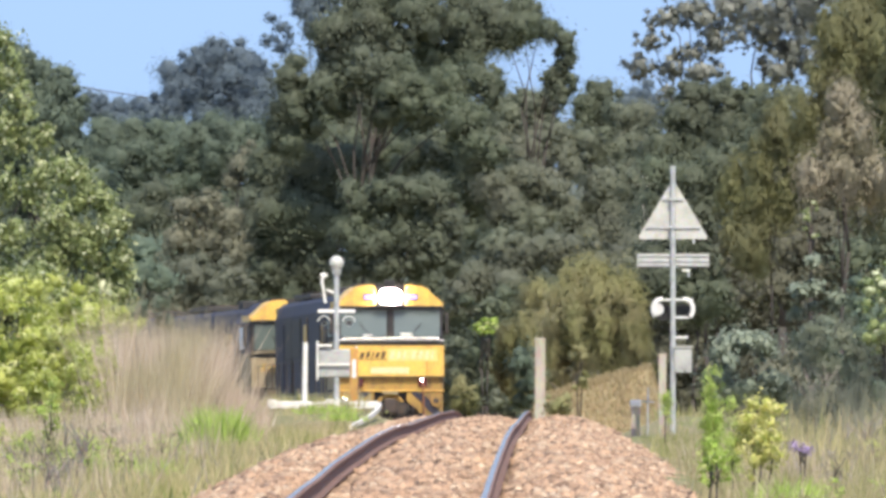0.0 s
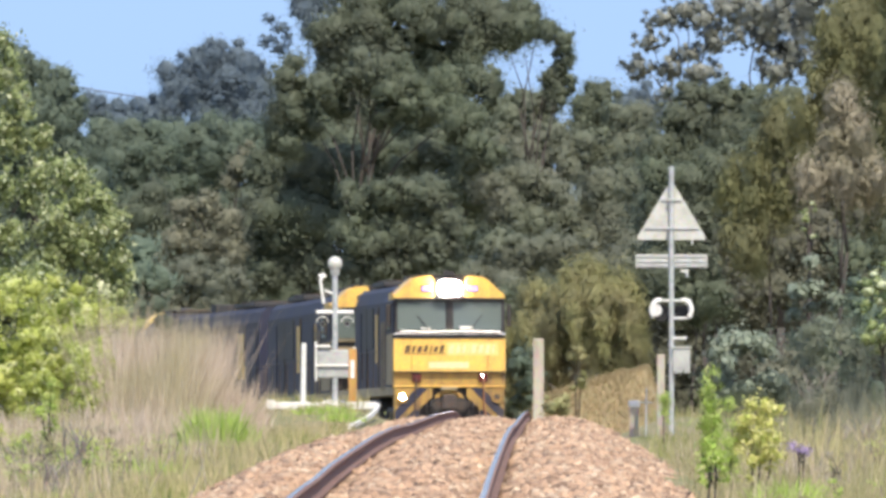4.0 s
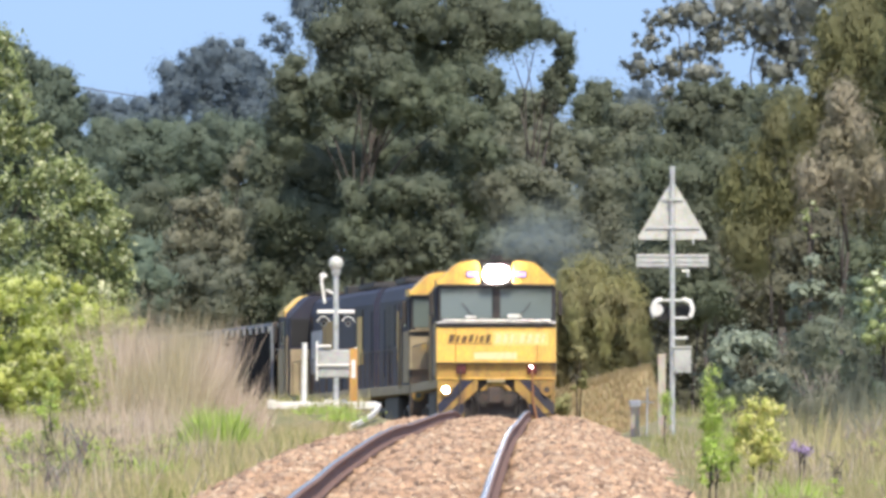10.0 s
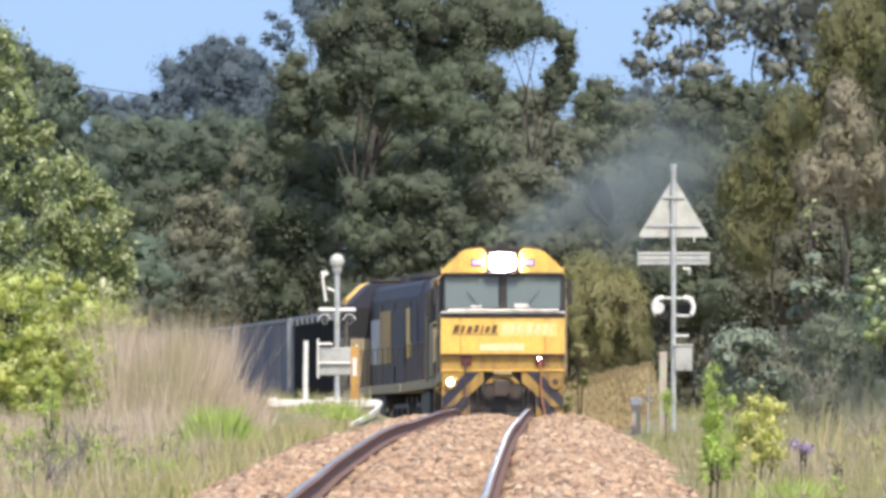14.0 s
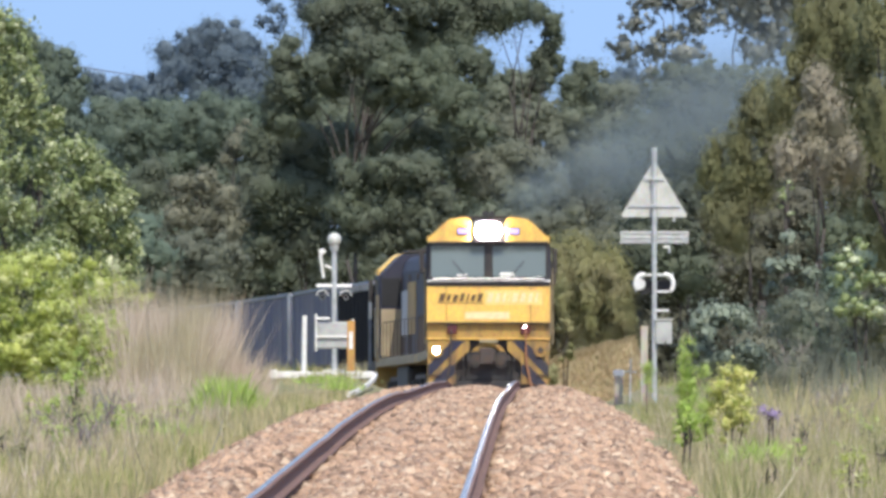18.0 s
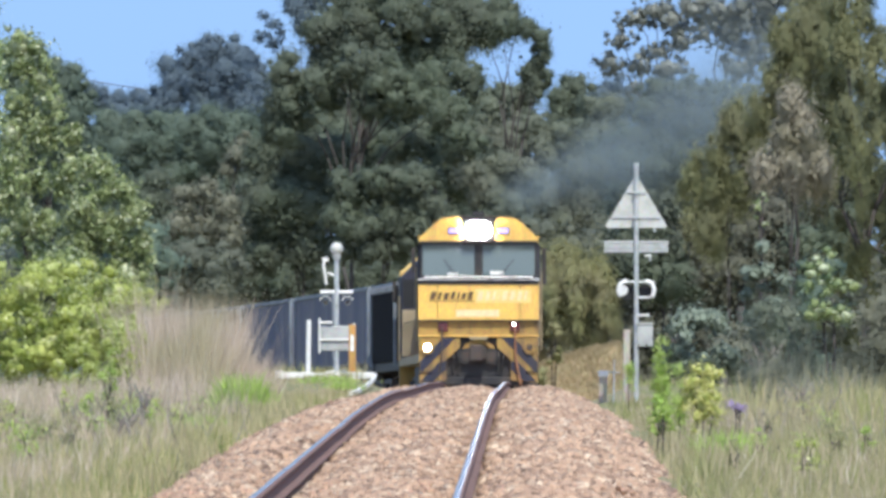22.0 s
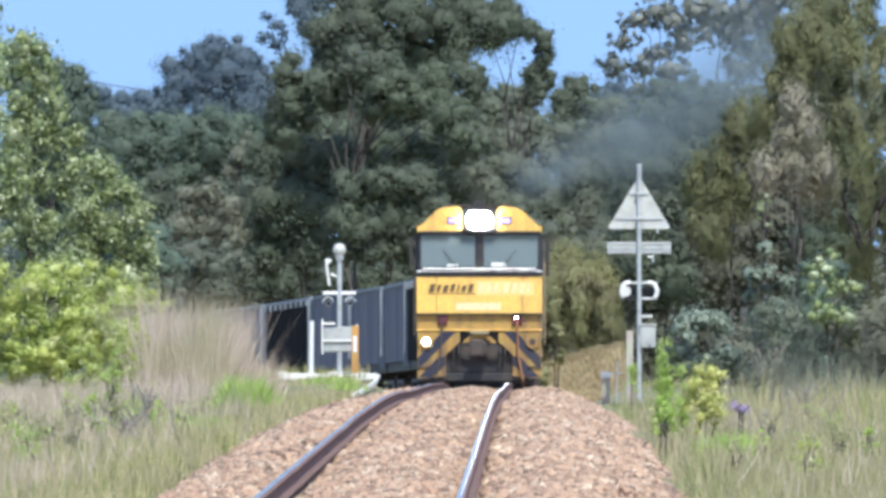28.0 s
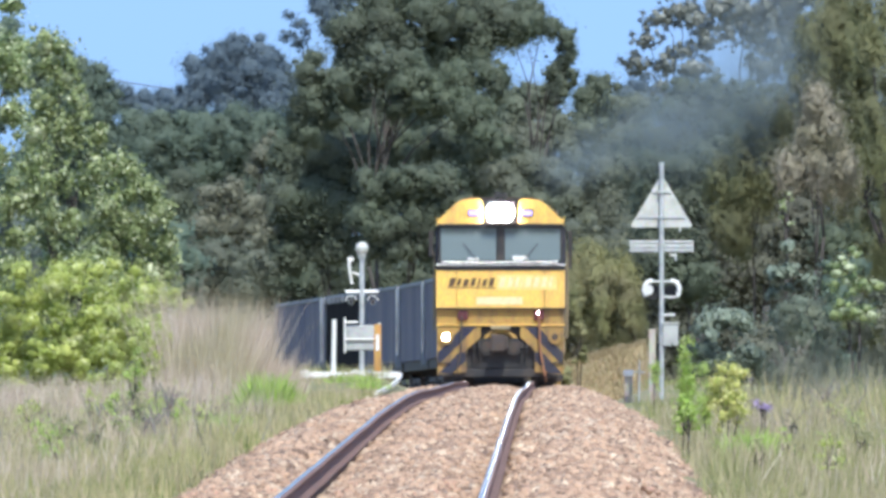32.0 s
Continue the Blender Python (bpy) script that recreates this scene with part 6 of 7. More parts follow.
    plant("broom_shrub", "small olive shrub beside the line", "shrub", -0.69, 520, 1.10, -1.44, 2.35, OLIVE_LEAF, 0.20, 12000, 52, clumps=60, clump=0.2, trunks=2, core=0.5, squash=2.0, droop=-0.8, slim=0.12)
    plant("green_bush", "small fresh green bush behind the crossing", "bush", 0.58, 470, 0.31, -0.59, 0.83, OLIVE_LEAF, 0.07, 407, 54, clumps=12, clump=0.4, trunks=2, core=0.6)
    plant("she_oak", "tall dark she-oak beside the line", "tree", 7.51, 378, 1.37, -0.20, 8.73, NEEDLE, 0.12, 30810, 66, clumps=110, clump=0.17, squash=2.0, droop=0.8, slim=0.2, group=GR)
    plant("green_shrub", "deep green shrub under the she-oaks", "shrub", 5.92, 345, 0.73, -0.27, 2.34, DEEP_LEAF, 0.1, 1980, 71, clumps=20, clump=0.38, trunks=2, core=0.6)
    plant("grey_shrub", "grey-green shrub among dry stems", "shrub", 4.79, 345, 0.60, -0.06, 2.60, BLUE_LEAF, 0.09, 2489, 72, clumps=20, clump=0.36, trunks=2, core=0.5)
    plant("blue_shrub", "blue-green rounded shrub beside the crossing", "shrub", 3.16, 310, 0.80, -0.34, 1.23, BLUE_LEAF, 0.08, 3199, 73, clumps=20, clump=0.36, trunks=2, core=0.5)
    plant("dry_shrub", "low dull olive shrub at the foot of the trees", "shrub", 4.17, 300, 0.52, -0.69, 0.58, OLIVE_DULL, 0.06, 2710, 74, clumps=30, clump=0.30, slim=0.3, trunks=3, fill=0.6)
    plant("tall_weed", "tall feathery lime-green weed among the grass", "weed", 1.59, 190, 0.14, -0.33, 0.94, LIME, 0.13, 1110, 76, slim=0.10, droop=-0.5, clumps=60, clump=0.6, trunks=1, fill=0.7)
    plant("tall_weed", "feathery lime-green weed among the grass", "weed", 1.90, 200, 0.14, -0.48, 0.61, LIME, 0.12, 570, 276, slim=0.08, droop=-0.5, clumps=30, clump=0.7, trunks=1, fill=0.7)
    plant("tall_weed", "small feathery lime-green weed by the timber post", "weed", 1.76, 300, 0.16, -0.51, 0.22, LIME, 0.1, 440, 77, slim=0.1, droop=-0.4, clumps=16, clump=0.7, trunks=1, fill=0.7)
    plant("yellow_weed", "yellow-flowered weed among the grass", "weed", 2.19, 200, 0.33, -0.42, 0.58, YELLOW_LEAF, 0.06, 2990, 78, slim=0.35, clumps=40, clump=0.34, trunks=3, fill=0.7)
    tuft("lime_tuft", "bright lime-green weed tuft at the ballast edge", "weed", -4.35, 240, 0.32, 0.72, 900, LIME, 79)
    tuft("lime_tuft", "fresh green weed tuft below the crossing kerb", "weed", -3.94, 322, 0.55, 0.16, 380, LIME, 179)
    plant("flower_patch", "small patch of purple wild flowers", "flowers", 2.64, 200, 0.18, -0.12, 0.10, PURPLE, 0.022, 400, 80, clumps=10, clump=0.5, trunks=2)
    plant("sunlit_tree", "sunlit glossy-leaved tree beside the line with painted glints", "tree", -12.60, 360, 1.73, 0.53, 8.16, LIT_LEAF, 0.11, 16509, 146, clumps=80, clump=0.2, group=GL, core=0.5)
    plant("roadside_tree", "dark low tree behind the tall grass", "tree", -10.81, 470, 1.50, 0.26, 3.68, DEEP_LEAF, 0.115, 2805, 148, clumps=24, clump=0.38, group=GL, core=0.6)
    plant("she_oak", "tall dark she-oak behind others", "tree", 7.68, 440, 1.60, 0.33, 9.93, NEEDLE, 0.18, 15490, 166, clumps=110, clump=0.17, squash=2.0, droop=0.7, slim=0.25, group=GR)
    plant("she_oak", "tall dark she-oak behind others", "tree", 9.89, 400, 1.82, -0.54, 9.40, NEEDLE, 0.18, 16820, 167, clumps=110, clump=0.17, squash=2.0, droop=0.7, slim=0.25, group=GR)
    plant("gum_tree", "dark undergrowth tree among the she-oaks", "tree", 7.12, 415, 1.38, -0.86, 3.92, GUM_LEAF, 0.115, 3630, 169, clumps=26, clump=0.38, group=GR, core=0.6)
    plant("gum_tree", "grey-green gum tree behind olive shrubs", "tree", 2.20, 600, 1.73, -0.05, 6.31, MID_LEAF, 0.115, 6033, 170, clumps=26, clump=0.38, group=GT, core=0.6)
    plant("gum_tree", "dark gum tree behind olive shrubs", "tree", -1.25, 600, 1.73, -0.42, 6.13, GUM_LEAF, 0.115, 6204, 171, clumps=26, clump=0.38, group=GT, core=0.6)
    plant("gum_tree", "tall dark gum tree deep in the stand", "tree", -7.52, 622, 2.54, 1.40, 9.51, GUM_LEAF, 0.14, 8728, 172, clumps=30, clump=0.36, group=GT, core=0.6)
    plant("gum_tree", "tall dark gum tree deep in the stand", "tree", -3.11, 626, 2.66, 1.40, 10.89, GUM_LEAF, 0.14, 10659, 173, clumps=30, clump=0.36, group=GT, core=0.6)
    plant("roadside_tree", "dark dense tree deep in the stand", "tree", -13.58, 655, 3.97, 0.61, 7.55, DEEP_LEAF, 0.15, 10164, 174, clumps=40, clump=0.36, group=GL, core=0.6)
    plant("gum_tree", "dark dense tree deep in the stand", "tree", 4.51, 560, 2.55, 0.04, 7.68, GUM_LEAF, 0.14, 8228, 175, clumps=36, clump=0.36, group=GR, core=0.6)
    plant("dry_shrub", "grey-green shrub at the foot of the trees", "shrub", 4.98, 335, 0.86, -0.73, 1.60, MID_LEAF, 0.08, 5930, 176, clumps=36, clump=0.30, slim=0.3, trunks=3)
    plant("dry_shrub", "dull brownish shrub at the foot of the trees", "shrub", 6.66, 330, 1.10, -0.90, 2.00, OLIVE_DULL, 0.1, 8820, 177, clumps=26, clump=0.36, slim=0.25, trunks=3)
    plant("dry_shrub", "dull green shrub at the foot of the trees", "shrub", 3.98, 340, 0.72, -0.76, 0.99, OLIVE_DULL, 0.09, 2160, 178, clumps=22, clump=0.36, trunks=2)
    tuft("lime_tuft", "green weed clump in the dry grass", "weed", -5.23, 190, 0.37, 0.35, 237, LIME, 181)
    tuft("lime_tuft", "green weed clump in the dry grass", "weed", -7.01, 240, 0.33, 0.27, 215, LIME, 182)
    tuft("lime_tuft", "green weed clump beside the ballast", "weed", -4.84, 200, 0.31, 0.27, 200, LIME, 183)
    tuft("lime_tuft", "pale green weed among the shoulder grass", "weed", 2.00, 180, 0.31, 0.27, 200, LIME, 184)
    plant("roadside_tree", "tall dark tree at the edge of the curve", "tree", -18.72, 552, 2.09, 2.07, 11.77, DEEP_LEAF, 0.13, 9124, 187, clumps=34, clump=0.36, group=GL, core=0.6)
    plant("gum_tree", "tall dark gum tree deep in the stand", "tree", 5.78, 470, 1.28, 3.25, 7.52, GUM_LEAF, 0.115, 3003, 302, clumps=30, clump=0.36, group=GR, core=0.6)
    plant("gum_tree", "tall dark gum tree deep in the stand", "tree", 8.09, 480, 1.45, 3.44, 9.25, GUM_LEAF, 0.14, 3580, 303, clumps=36, clump=0.36, group=GR, core=0.6)
    plant("dark_bush", "dark bush in the shade beside the line", "bush", -1.89, 535, 1.09, -1.60, 2.86, GUM_LEAF, 0.11, 3344, 305, clumps=24, clump=0.38, trunks=2, core=0.6)
    plant("dark_bush", "low dark bush in the shade beside the line", "bush", -0.37, 512, 1.09, -1.47, 0.78, DEEP_LEAF, 0.11, 1672, 306, clumps=20, clump=0.4, trunks=2, core=0.6)
    plant("sapling", "leafy green sapling in the dry grass", "sapling", -5.55, 205, 0.19, -0.34, 0.81, LIME, 0.07, 320, 307, slim=0.3, clumps=24, clump=0.35, trunks=2, fill=0.7)
    plant("sapling", "leafy green sapling beside the bush", "sapling", -7.19, 288, 0.48, -0.21, 1.18, BUSH_LEAF, 0.07, 3190, 308, slim=0.35, clumps=40, clump=0.26, trunks=2, fill=0.6)
    tuft("lime_tuft", "fresh green weed patch below the kerb", "weed", -3.65, 318, 0.42, 0.15, 260, LIME, 309)
    plant("dark_bush", "low dull bush at the foot of the marker post", "bush", 0.07, 478, 0.45, -1.28, -0.48, OLIVE_LEAF, 0.09, 335, 310, clumps=14, clump=0.4, trunks=2, core=0.6)
    tuft("grass_tussock", "green grass tussock in the verge", "tussock", -4.40, 170, 0.41, 0.29, 267, LIME, 311)
    tuft("grass_tussock", "green grass tussock in the verge", "tussock", -4.14, 190, 0.43, 0.35, 274, LIME, 312)
    tuft("grass_tussock", "green grass tussock beside the ballast", "tussock", 2.33, 185, 0.45, 0.42, 289, LIME, 313)
    plant("green_weed", "leafy deep green weed at the foot of the plumes", "weed", 1.48, 175, 0.20, -0.24, 0.29, LIME, 0.09, 160, 314, slim=0.4, clumps=20, clump=0.4, trunks=2, fill=0.6)
    plant("gum_tree", "dark gum tree behind the she-oaks", "tree", 8.51, 505, 1.53, 1.40, 6.91, GUM_LEAF, 0.14, 3866, 318, clumps=40, clump=0.32, group=GR, core=0.6)
    plant("gum_tree", "dull gum tree behind the she-oaks", "tree", 6.14, 505, 1.30, 1.40, 6.30, MID_LEAF, 0.14, 2695, 319, clumps=40, clump=0.32, group=GR, core=0.6)
    plant("green_bush", "pale green bush in the shade beside the line", "bush", -2.01, 531, 0.47, 0.60, 1.48, LIME, 0.08, 269, 321, clumps=14, clump=0.4, trunks=2, core=0.6)
    plant("green_bush", "small fresh green bush beside the line", "bush", -1.09, 521, 0.39, -1.21, -0.26, LIME, 0.08, 280, 322, clumps=14, clump=0.4, trunks=2, core=0.6)
    plant("green_bush", "low green bush beside the line", "bush", -2.63, 529, 0.48, -1.81, -0.20, OLIVE_LEAF, 0.08, 1509, 323, clumps=24, clump=0.36, trunks=2, core=0.5)
    plant("dark_bush", "low dull bush at the foot of the trees", "bush", -1.10, 524, 1.19, -1.93, -0.51, MID_LEAF, 0.09, 1743, 324, clumps=30, clump=0.34, trunks=2, core=0.6)
    plant("dark_bush", "dull grey-green bush at the foot of the trees", "bush", -2.46, 545, 1.07, -1.90, 1.40, MID_LEAF, 0.1, 2942, 325, clumps=34, clump=0.32, trunks=2, core=0.6)
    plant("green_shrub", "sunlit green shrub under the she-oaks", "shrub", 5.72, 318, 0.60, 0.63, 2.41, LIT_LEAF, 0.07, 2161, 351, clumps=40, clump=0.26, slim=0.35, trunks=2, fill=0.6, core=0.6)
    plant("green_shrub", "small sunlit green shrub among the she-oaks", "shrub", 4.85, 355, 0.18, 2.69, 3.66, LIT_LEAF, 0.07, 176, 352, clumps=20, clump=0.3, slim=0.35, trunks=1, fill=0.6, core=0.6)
    # leafy weeds scattered through both verges
    rng = random.Random(33)
    for i in range(64):
        left = i % 2 == 0 or i > 26
        x, y = (rng.uniform(-7.6, -4.3), rng.uniform(150, 270)) if left else (rng.uniform(2.1, 4.6), rng.uniform(150, 270))
        z = ground_z(x, y)
        kind, label = ((LIME, "leafy fresh green weed in the verge"), (OLIVE_LEAF, "dull olive weed in the verge"), (BUSH_LEAF, "yellow-green weed in the verge"), (GREY_LEAF, "grey half-dry weed in the verge"))[rng.randrange(4)]
        plant("verge_weed", label, "weed", x, y, rng.uniform(0.14, 0.34), z - 0.05, z + rng.uniform(0.30, 0.66), kind, 0.05, rng.randrange(180, 420), 700 + i,
              slim=0.3, clumps=16, clump=0.4, trunks=2, fill=0.7, group="weeds in the verges")
    plant("sapling", "leafy green sapling at the edge of the dry grass", "sapling", -7.10, 285, 0.36, -0.30, 0.95, BUSH_LEAF, 0.06, 2400, 326, slim=0.35, clumps=36, clump=0.28, trunks=2, fill=0.6)
    plant("sapling", "leafy green sapling at the edge of the dry grass", "sapling", -7.75, 280, 0.42, -0.45, 0.70, BUSH_LEAF, 0.06, 2400, 327, slim=0.35, clumps=36, clump=0.28, trunks=2, fill=0.6)
    for i, (x, y) in enumerate(((0.45, 497.0), (1.25, 497.5), (1.75, 497.0), (2.25, 498.0))):
        bare_bush(x, y, 2.3 + 0.3 * (i % 2), 0.35, 610 + i, 8)
    bare_bush(3.64, 300, 1.00, 0.16, 600)
    bare_bush(4.22, 255, 0.95, 0.20, 601)
    bare_bush(3.93, 262, 0.80, 0.20, 602)
    bare_bush(4.19, 240, 0.90, 0.20, 603)
    bare_bush(-4.66, 182, 0.75, 0.10, 604)
    bare_bush(-4.64, 172, 0.60, 0.10, 605)
    bare_bush(-5.72, 200, 0.60, 0.14, 606)
    bare_bush(4.55, 330, 1.00, 0.25, 607)


def tuft(name, label, category, x, y, half, tall, count, material, seed):
    """A spreading tuft of fine upright blades, tallest in the middle."""
    rng = np.random.default_rng(seed)
    t = thing(name, label, category, pose(x, y, ground_z(x, y)), "green tufts in the verges")
    off = rng.normal(0, half * 0.5, (count, 2)) * np.array([1.0, 2.5])
    fall = np.exp(-(off[:, 0] / half) ** 2 * 0.9)
    p = np.concatenate([off, np.full((count, 1), -0.04)], 1)
    h = tall * rng.uniform(0.5, 1.15, count) * (0.35 + 0.65 * fall)
    ang = rng.uniform(0, math.pi, count)
    side = np.stack([np.cos(ang), np.sin(ang), np.zeros(count)], 1) * rng.uniform(0.006, 0.014, count)[:, None]
    tip = np.stack([rng.normal(0, 0.3, count) + off[:, 0] / half * 0.35, rng.normal(0, 0.3, count), np.ones(count)], 1) * h[:, None]
    mid = tip * 0.55 + rng.normal(0, 0.03, (count, 3))
    v = np.stack([p - side, p + side, p + mid + side, p + tip, p + mid - side], 1).reshape(-1, 3)
    b_ = np.arange(count)[:, None] * 5
    raw("foliage", v, np.concatenate([b_ + np.array([[0, 1, 2]]), b_ + np.array([[0, 2, 4]]), b_ + np.array([[4, 2, 3]])], 0), material, t)


def bare_bush(x, y, tall, spread, seed, stems=6):
    """Leafless twiggy stems, each forking twice."""
    rng = np.random.default_rng(seed)
    t = thing("bare_bush", "leafless bush of thin grey-brown twigs", "bush", pose(x, y, ground_z(x, y)), "bare bushes in the verges")
    for i in range(stems):
        bm = bmesh.new()
        p = Vector((rng.normal() * 0.05, rng.normal() * 0.05, -0.1))
        way = Vector((rng.normal() * spread, rng.normal() * spread, tall * rng.uniform(0.7, 1.1)))
        pts = [p, p + way * 0.35 + Vector((rng.normal() * 0.03, 0, 0)), p + way * 0.7 + Vector((rng.normal() * 0.05, 0, 0)), p + way]
        for a_, b_, r0, r1 in zip(pts, pts[1:], (0.016, 0.013, 0.009), (0.013, 0.009, 0.005)):
            tube(bm, a_, b_, r0, r1, 6)
        for k in (1, 2, 2):
            q = pts[k] + Vector((rng.normal() * 0.9 * spread, rng.normal() * spread, tall * rng.uniform(0.15, 0.35)))
            tube(bm, pts[k], q, 0.009, 0.005, 5)
        part("stem", bm, TWIG, t)


def blades(name, label, spots, tall, wide, material, seed, lean=0.25, level=ground_z):
    """Upright blades, three-cornered and slightly bent, on the ground at the given spots."""
    rng = np.random.default_rng(seed)
    n = len(spots)
    z = np.array([level(x, y) for x, y in spots])
    p = np.stack([spots[:, 0], spots[:, 1], z - 0.03], 1)
    swell = np.array([0.75 + 0.45 * noise.noise((x * 0.9, y * 0.09, seed)) + 0.35 * noise.noise((x * 2.6, y * 0.2, seed + 3)) for x, y in spots])
    h = tall * rng.uniform(0.4, 1.2, n) * swell
    h *= np.where((spots[:, 0] > -5.5) & (spots[:, 0] < -2.9) & (spots[:, 1] > 306) & (spots[:, 1] < 334), 0.5, 1.0)
    ang = rng.uniform(0, math.pi, n)
    side = np.stack([np.cos(ang), np.sin(ang), np.zeros(n)], 1) * (wide * rng.uniform(0.6, 1.3, n))[:, None]
    tip = np.stack([rng.normal(0, lean, n), rng.normal(0, lean, n), np.ones(n)], 1) * h[:, None]
    half = tip * 0.55 + rng.normal(0, 0.02, (n, 3)) * h[:, None]
    v = np.stack([p - side, p + side, p + half + side * 0.7, p + tip, p + half - side * 0.7], 1).reshape(-1, 3)
    b_ = np.arange(n)[:, None] * 5
    tri = np.concatenate([b_ + np.array([[0, 1, 2]]), b_ + np.array([[0, 2, 4]]), b_ + np.array([[4, 2, 3]])], 0)
    tagged(raw(name, v, tri, material), label, "grass", kind="stuff")


def scatter(rng, n, x0, x1, y0, y1, clear=1.95):
    x, y = rng.uniform(x0, x1, n), rng.uniform(y0, y1, n)
    tx = TRACK_X - (np.maximum(0, y - BEND_FROM) / BEND) ** SHARP
    off = x - tx
    keep = (off < -clear - rng.random(n) * 0.4) | (off > 2.65 + rng.random(n) * 0.6)
    return np.stack([x, y], 1)[keep]


def build_grass():
    rng = np.random.default_rng(8)
    a_ = np.concatenate([scatter(rng, 58000, -8.5, -3.1, 95, 200), scatter(rng, 36000, -10, -2.9, 200, 310), scatter(rng, 14000, -9, -2.9, 310, 360)])
    blades("verge_grass", "mixed green and straw-coloured verge grass", a_, 0.36, 0.008, GREEN, 1)
    a_ = np.concatenate([scatter(rng, 40000, 0.9, 5, 85, 200), scatter(rng, 22000, 0.9, 7, 200, 315), scatter(rng, 8000, 1, 8, 315, 415)])
    blades("shoulder_grass", "mixed green and straw-coloured grass beside the ballast", a_, 0.36, 0.008, FRESH, 2)
    a_ = np.concatenate([scatter(rng, 10000, -9.5, -4.0, 105, 275), scatter(rng, 3500, 1.6, 6, 105, 290)])
    blades("dry_grass_stems", "dry pinkish grass stems standing above the verge", a_, 0.6, 0.006, DRY, 3, 0.25)
    # the tall dry stand before the curve
    spots = []
    for n, x0, x1 in ((32000, -6.8, -5.55), (1500, -7.3, -6.7)):
        spots.append(np.stack([rng.uniform(x0, x1, n) + rng.normal(0, 0.08, n), rng.normal(296, 5.0, n)], 1))
    blades("tall_dry_grass", "tall stand of pinkish dry grass", np.concatenate(spots), 2.25, 0.006, DRY, 4, 0.20)
    spots = np.stack([rng.uniform(-5.7, -4.95, 6000), rng.normal(296, 5.0, 6000)], 1)
    blades("shorter_dry_grass", "shorter edge of the pinkish dry grass", spots, 1.30, 0.007, DRY, 24, 0.30)
    spots = np.concatenate([np.stack([rng.uniform(-6.5, -3.4, 220), rng.uniform(140, 215, 220)], 1), np.stack([rng.uniform(2.6, 5.5, 350), rng.uniform(200, 300, 350)], 1)])
    blades("dead_stems", "thin grey-brown dead stems standing in the grass", spots, 0.85, 0.006, TWIG, 25, 0.25)
    x, y = rng.uniform(-6.6, -4.7, 9000), rng.uniform(285, 305, 9000)
    blades("waist_high_grass", "waist-high pale dry grass below the crossing", np.stack([x, y], 1), 0.95, 0.009, DRY, 14, 0.22)
    x, y = rng.normal(5.1, 0.75, 1100), rng.uniform(285, 320, 1100)
    blades("dry_stems", "tall dry brownish stems under the she-oaks", np.stack([x, y], 1)[x > 3.6], 1.5, 0.008, OLIVE_DULL, 15, 0.3)
    x, y = rng.uniform(3.2, 6.0, 4200), rng.uniform(225, 290, 4200)
    blades("dull_reeds", "dull olive and straw reeds on the low side of the line", np.stack([x, y], 1), 0.95, 0.008, GREEN, 16, 0.28)
    x, y = rng.uniform(-9.5, -5.2, 10000), rng.uniform(240, 290, 10000)
    blades("knee_high_grass", "knee-high dry grass in front of the bushes", np.stack([x, y], 1), 0.75, 0.010, DRY, 5, 0.22)
    a_ = scatter(rng, 26000, -30, 14, 360, 640)
    blades("far_grass", "rough grass under the trees", a_, 0.5, 0.02, GREEN, 6)
    # woods closing the distance
    m = 30000
    cx = rng.uniform(-60, 60, 160)
    cy = rng.uniform(720, 800, 160)
    cz = rng.uniform(-1, 6.5, 160)
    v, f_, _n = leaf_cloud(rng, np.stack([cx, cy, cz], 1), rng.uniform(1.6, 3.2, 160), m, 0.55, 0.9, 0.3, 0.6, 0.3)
    tagged(raw("far_woods", v, f_, FAR_LEAF), "distant haze-tinted blue-grey woods closing the view", "woods", kind="stuff")


def bank_z(x, y):
    """Height of the dry bank beyond the crossing: its crest climbs away from the line and drops at the far end."""
    crest = -0.88 + 0.30 * (x + 0.45) + 0.05 * noise.noise((x * 2.2, y * 0.3, 5))
    crest -= max(0.0, x - 2.45) * 3.2 + max(0.0, -0.45 - x) * 2.0
    base = ground_z(x, y) - 0.1
    rise = min(1.0, max(0.0, (y - 484.5) / 6.5), max(0.0, (500.5 - y) / 5.0))
    return base + max(0.0, crest - base) * rise


def build_bank():
    xs, ys = np.linspace(-0.9, 3.1, 41), np.linspace(484, 501, 18)
    vs = [(x, y, bank_z(x, y)) for y in ys for x in xs]
    fs = [(j * 41 + i, j * 41 + i + 1, (j + 1) * 41 + i + 1, (j + 1) * 41 + i) for j in range(17) for i in range(40)]
    tagged(raw("earth_bank", vs, fs, TAWNY), "sloping bank of tawny dry earth beside the line", "bank", kind="structure")
    rng = np.random.default_rng(19)
    spots = np.stack([rng.uniform(-0.6, 2.75, 16000), rng.uniform(485, 497, 16000)], 1)
    blades("bank_grass", "short tawny dry grass on the sloping bank", spots, 0.24, 0.012, RUST_LEAF, 20, 0.3, bank_z)


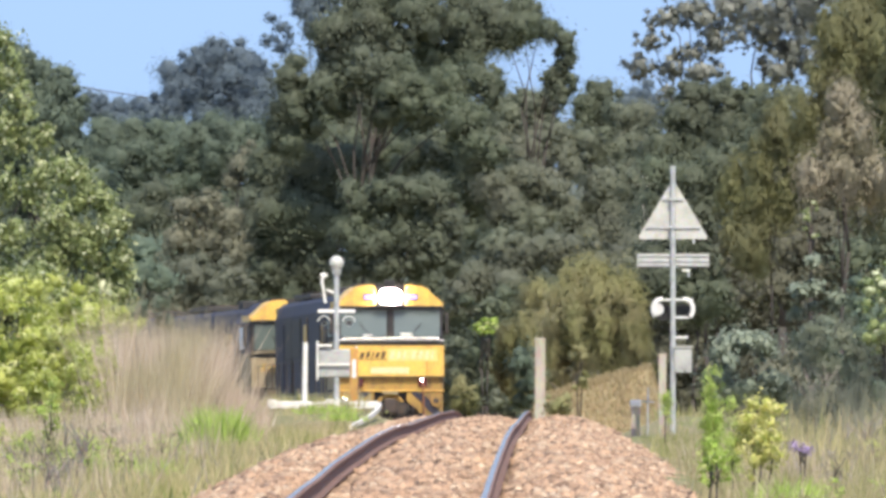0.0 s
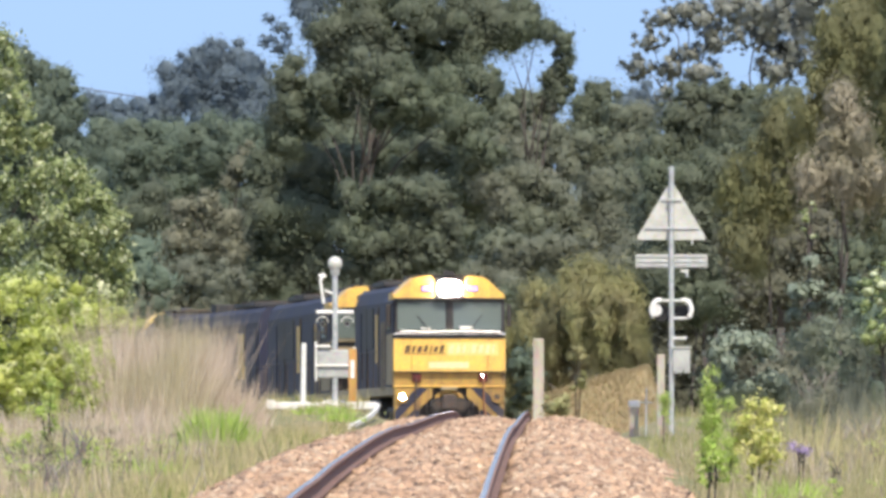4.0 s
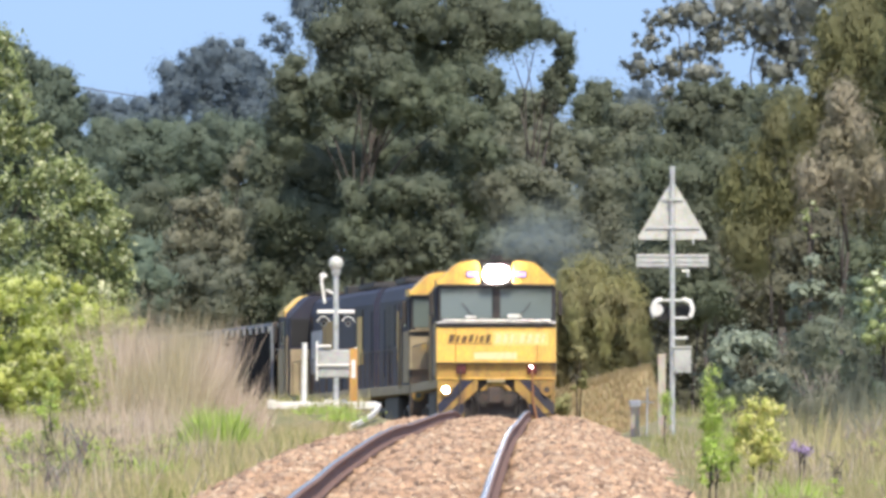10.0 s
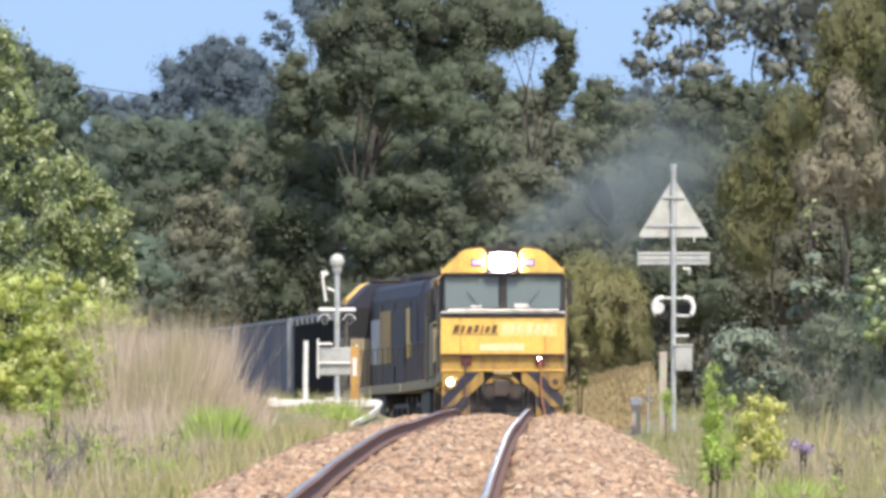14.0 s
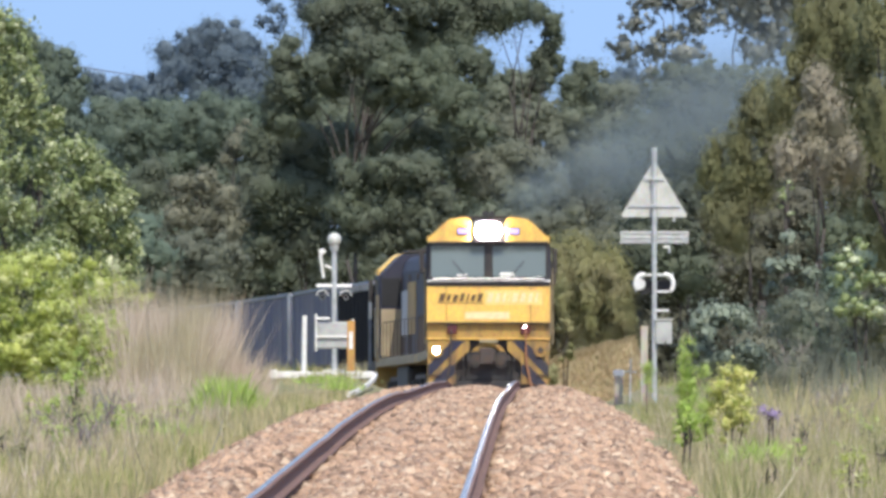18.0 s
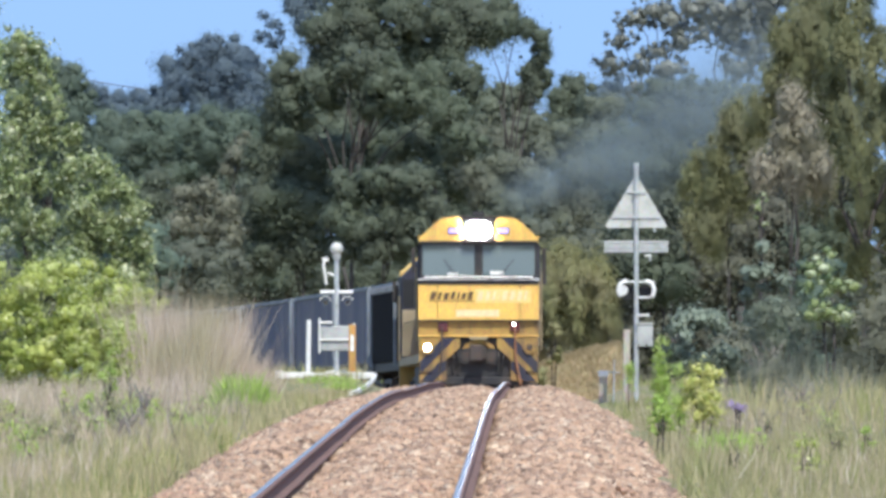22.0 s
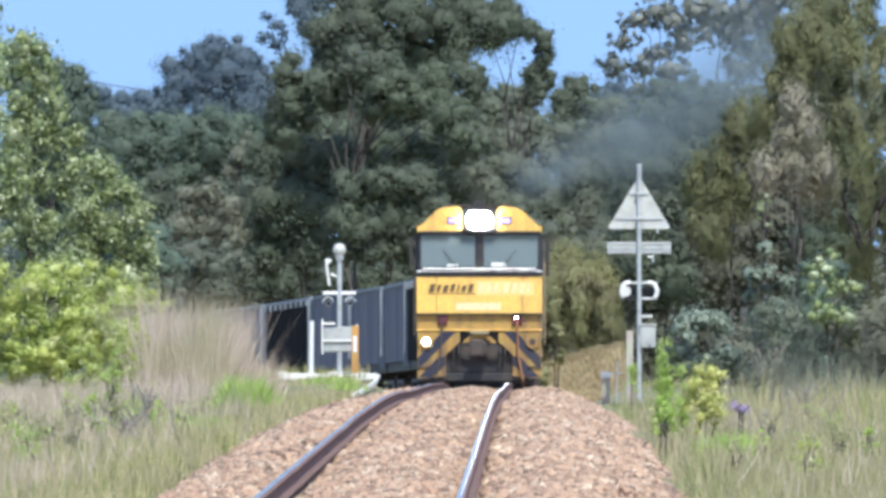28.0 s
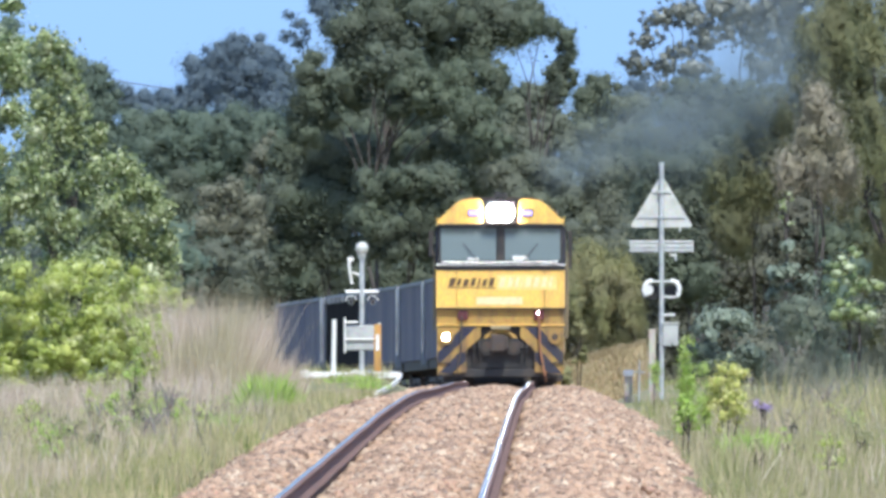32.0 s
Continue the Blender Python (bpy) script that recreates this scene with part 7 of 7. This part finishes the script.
def build_far():
    # a low wooded ridge closes the view behind the trees
    xs, ys = np.linspace(-90, 90, 46), np.linspace(800, 900, 9)
    vs = [(x, y, ground_z(0, 760) - 0.4 + 10.2 * math.sin((y - 800) / 100 * math.pi / 2) * (0.85 + 0.15 * noise.noise((x * 0.05, y * 0.02, 4))) + 0.9 * noise.noise((x * 0.35, y * 0.2, 1))) for y in ys for x in xs]
    fs = [(j * 46 + i, j * 46 + i + 1, (j + 1) * 46 + i + 1, (j + 1) * 46 + i) for j in range(8) for i in range(45)]
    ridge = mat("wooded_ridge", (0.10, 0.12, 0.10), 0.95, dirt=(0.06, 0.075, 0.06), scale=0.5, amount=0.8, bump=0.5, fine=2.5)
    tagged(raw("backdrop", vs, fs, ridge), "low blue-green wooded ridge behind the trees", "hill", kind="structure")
    # wires across the distance
    w = thing("power_line", "thin dark power line hanging across the distance", "cable")
    bm = bmesh.new()
    pts = [(-34, 690, 12.6), (-20.2, 690, 10.4), (-17.0, 690, 9.75), (-14.4, 690, 9.35), (-9, 690, 8.85), (2.8, 690, 8.65), (14, 690, 9.4), (34, 690, 12.0)]
    for p, q in zip(pts, pts[1:]):
        tube(bm, p, q, 0.022, n=6)
    part("wire", bm, BLACK, w)
    for px, py, pz in (pts[0], pts[-1]):
        gz = ground_z(px, py)
        bm = bmesh.new()
        tube(bm, (px, py, gz - 0.3), (px, py, pz + 0.6), 0.16, 0.11, 10)
        box(bm, px - 1.1, px + 1.1, py - 0.06, py + 0.06, pz + 0.02, pz + 0.16)
        part("pole", bm, TIMBER, w)
    h = thing("farm_shed", "pale iron-roofed shed glimpsed between trees", "shed", pose(-17.7, 760, ground_z(-17.7, 760)))
    up = -ground_z(-17.7, 760)
    part("wall", boxes((-0.4, 0.4, 0, 5, 0, up + 9.0)), WAGON_RIM, h)
    bm = bmesh.new()
    prism(bm, ((-0.5, up + 9.0), (0.5, up + 9.0), (0.15, up + 9.35), (-0.1, up + 9.35)), -0.3, 5.3)
    part("roof", bm, ROOF, h)


build_trees()
build_grass()
build_bank()
build_far()


# ---- motion ----
def motions():
    seconds = [t for t, _ in FRONT]
    for v, back, length, turned in VEHICLES:
        rows = []
        for t, y in FRONT:
            s = arc_of(y) + back
            p, q = along(s + 0.15 * length), along(s + 0.85 * length)
            d = (q - p).normalized()
            side = d.cross(Vector((0, 0, 1))).normalized()
            if turned:
                base = q + d * 0.15 * length
                m = Matrix((-side, -d, side.cross(d))).transposed().to_4x4()
            else:
                base = p - d * 0.15 * length
                m = Matrix((side, d, side.cross(d))).transposed().to_4x4()
            m.translation = base
            rows.append((t, m))
        walk(v, rows)
    for ob, u, jx, jz in SMOKE_PUFFS:
        rows = []
        for t, y in FRONT:
            w = u * (0.8 + 0.008 * t) + 0.006 * t
            g = min(1.0, max(0.0, (t - 3.0 - 9.0 * u) / 6.0))
            g = g * g * (3 - 2 * g)            # the cloud hangs among the trees behind at first and blows forward to the train
            c = along(arc_of(y) + 9.0)
            spread = 0.35 + 0.65 * g
            rows.append((t, pose(c.x + 0.1 + (6.4 * w + jx * w) * spread, c.y + 9.0 * u + 330 * (1 - g), c.z + 2.8 + (1.8 + 2.5 * w + 1.6 * jz * w) * spread - 2.0 * (1 - g),
                                 0, 10 * math.sin(t * 0.15 + u * 9), 0)))
        walk(ob, rows)


build_near_stones(ballast_bed)
motions()
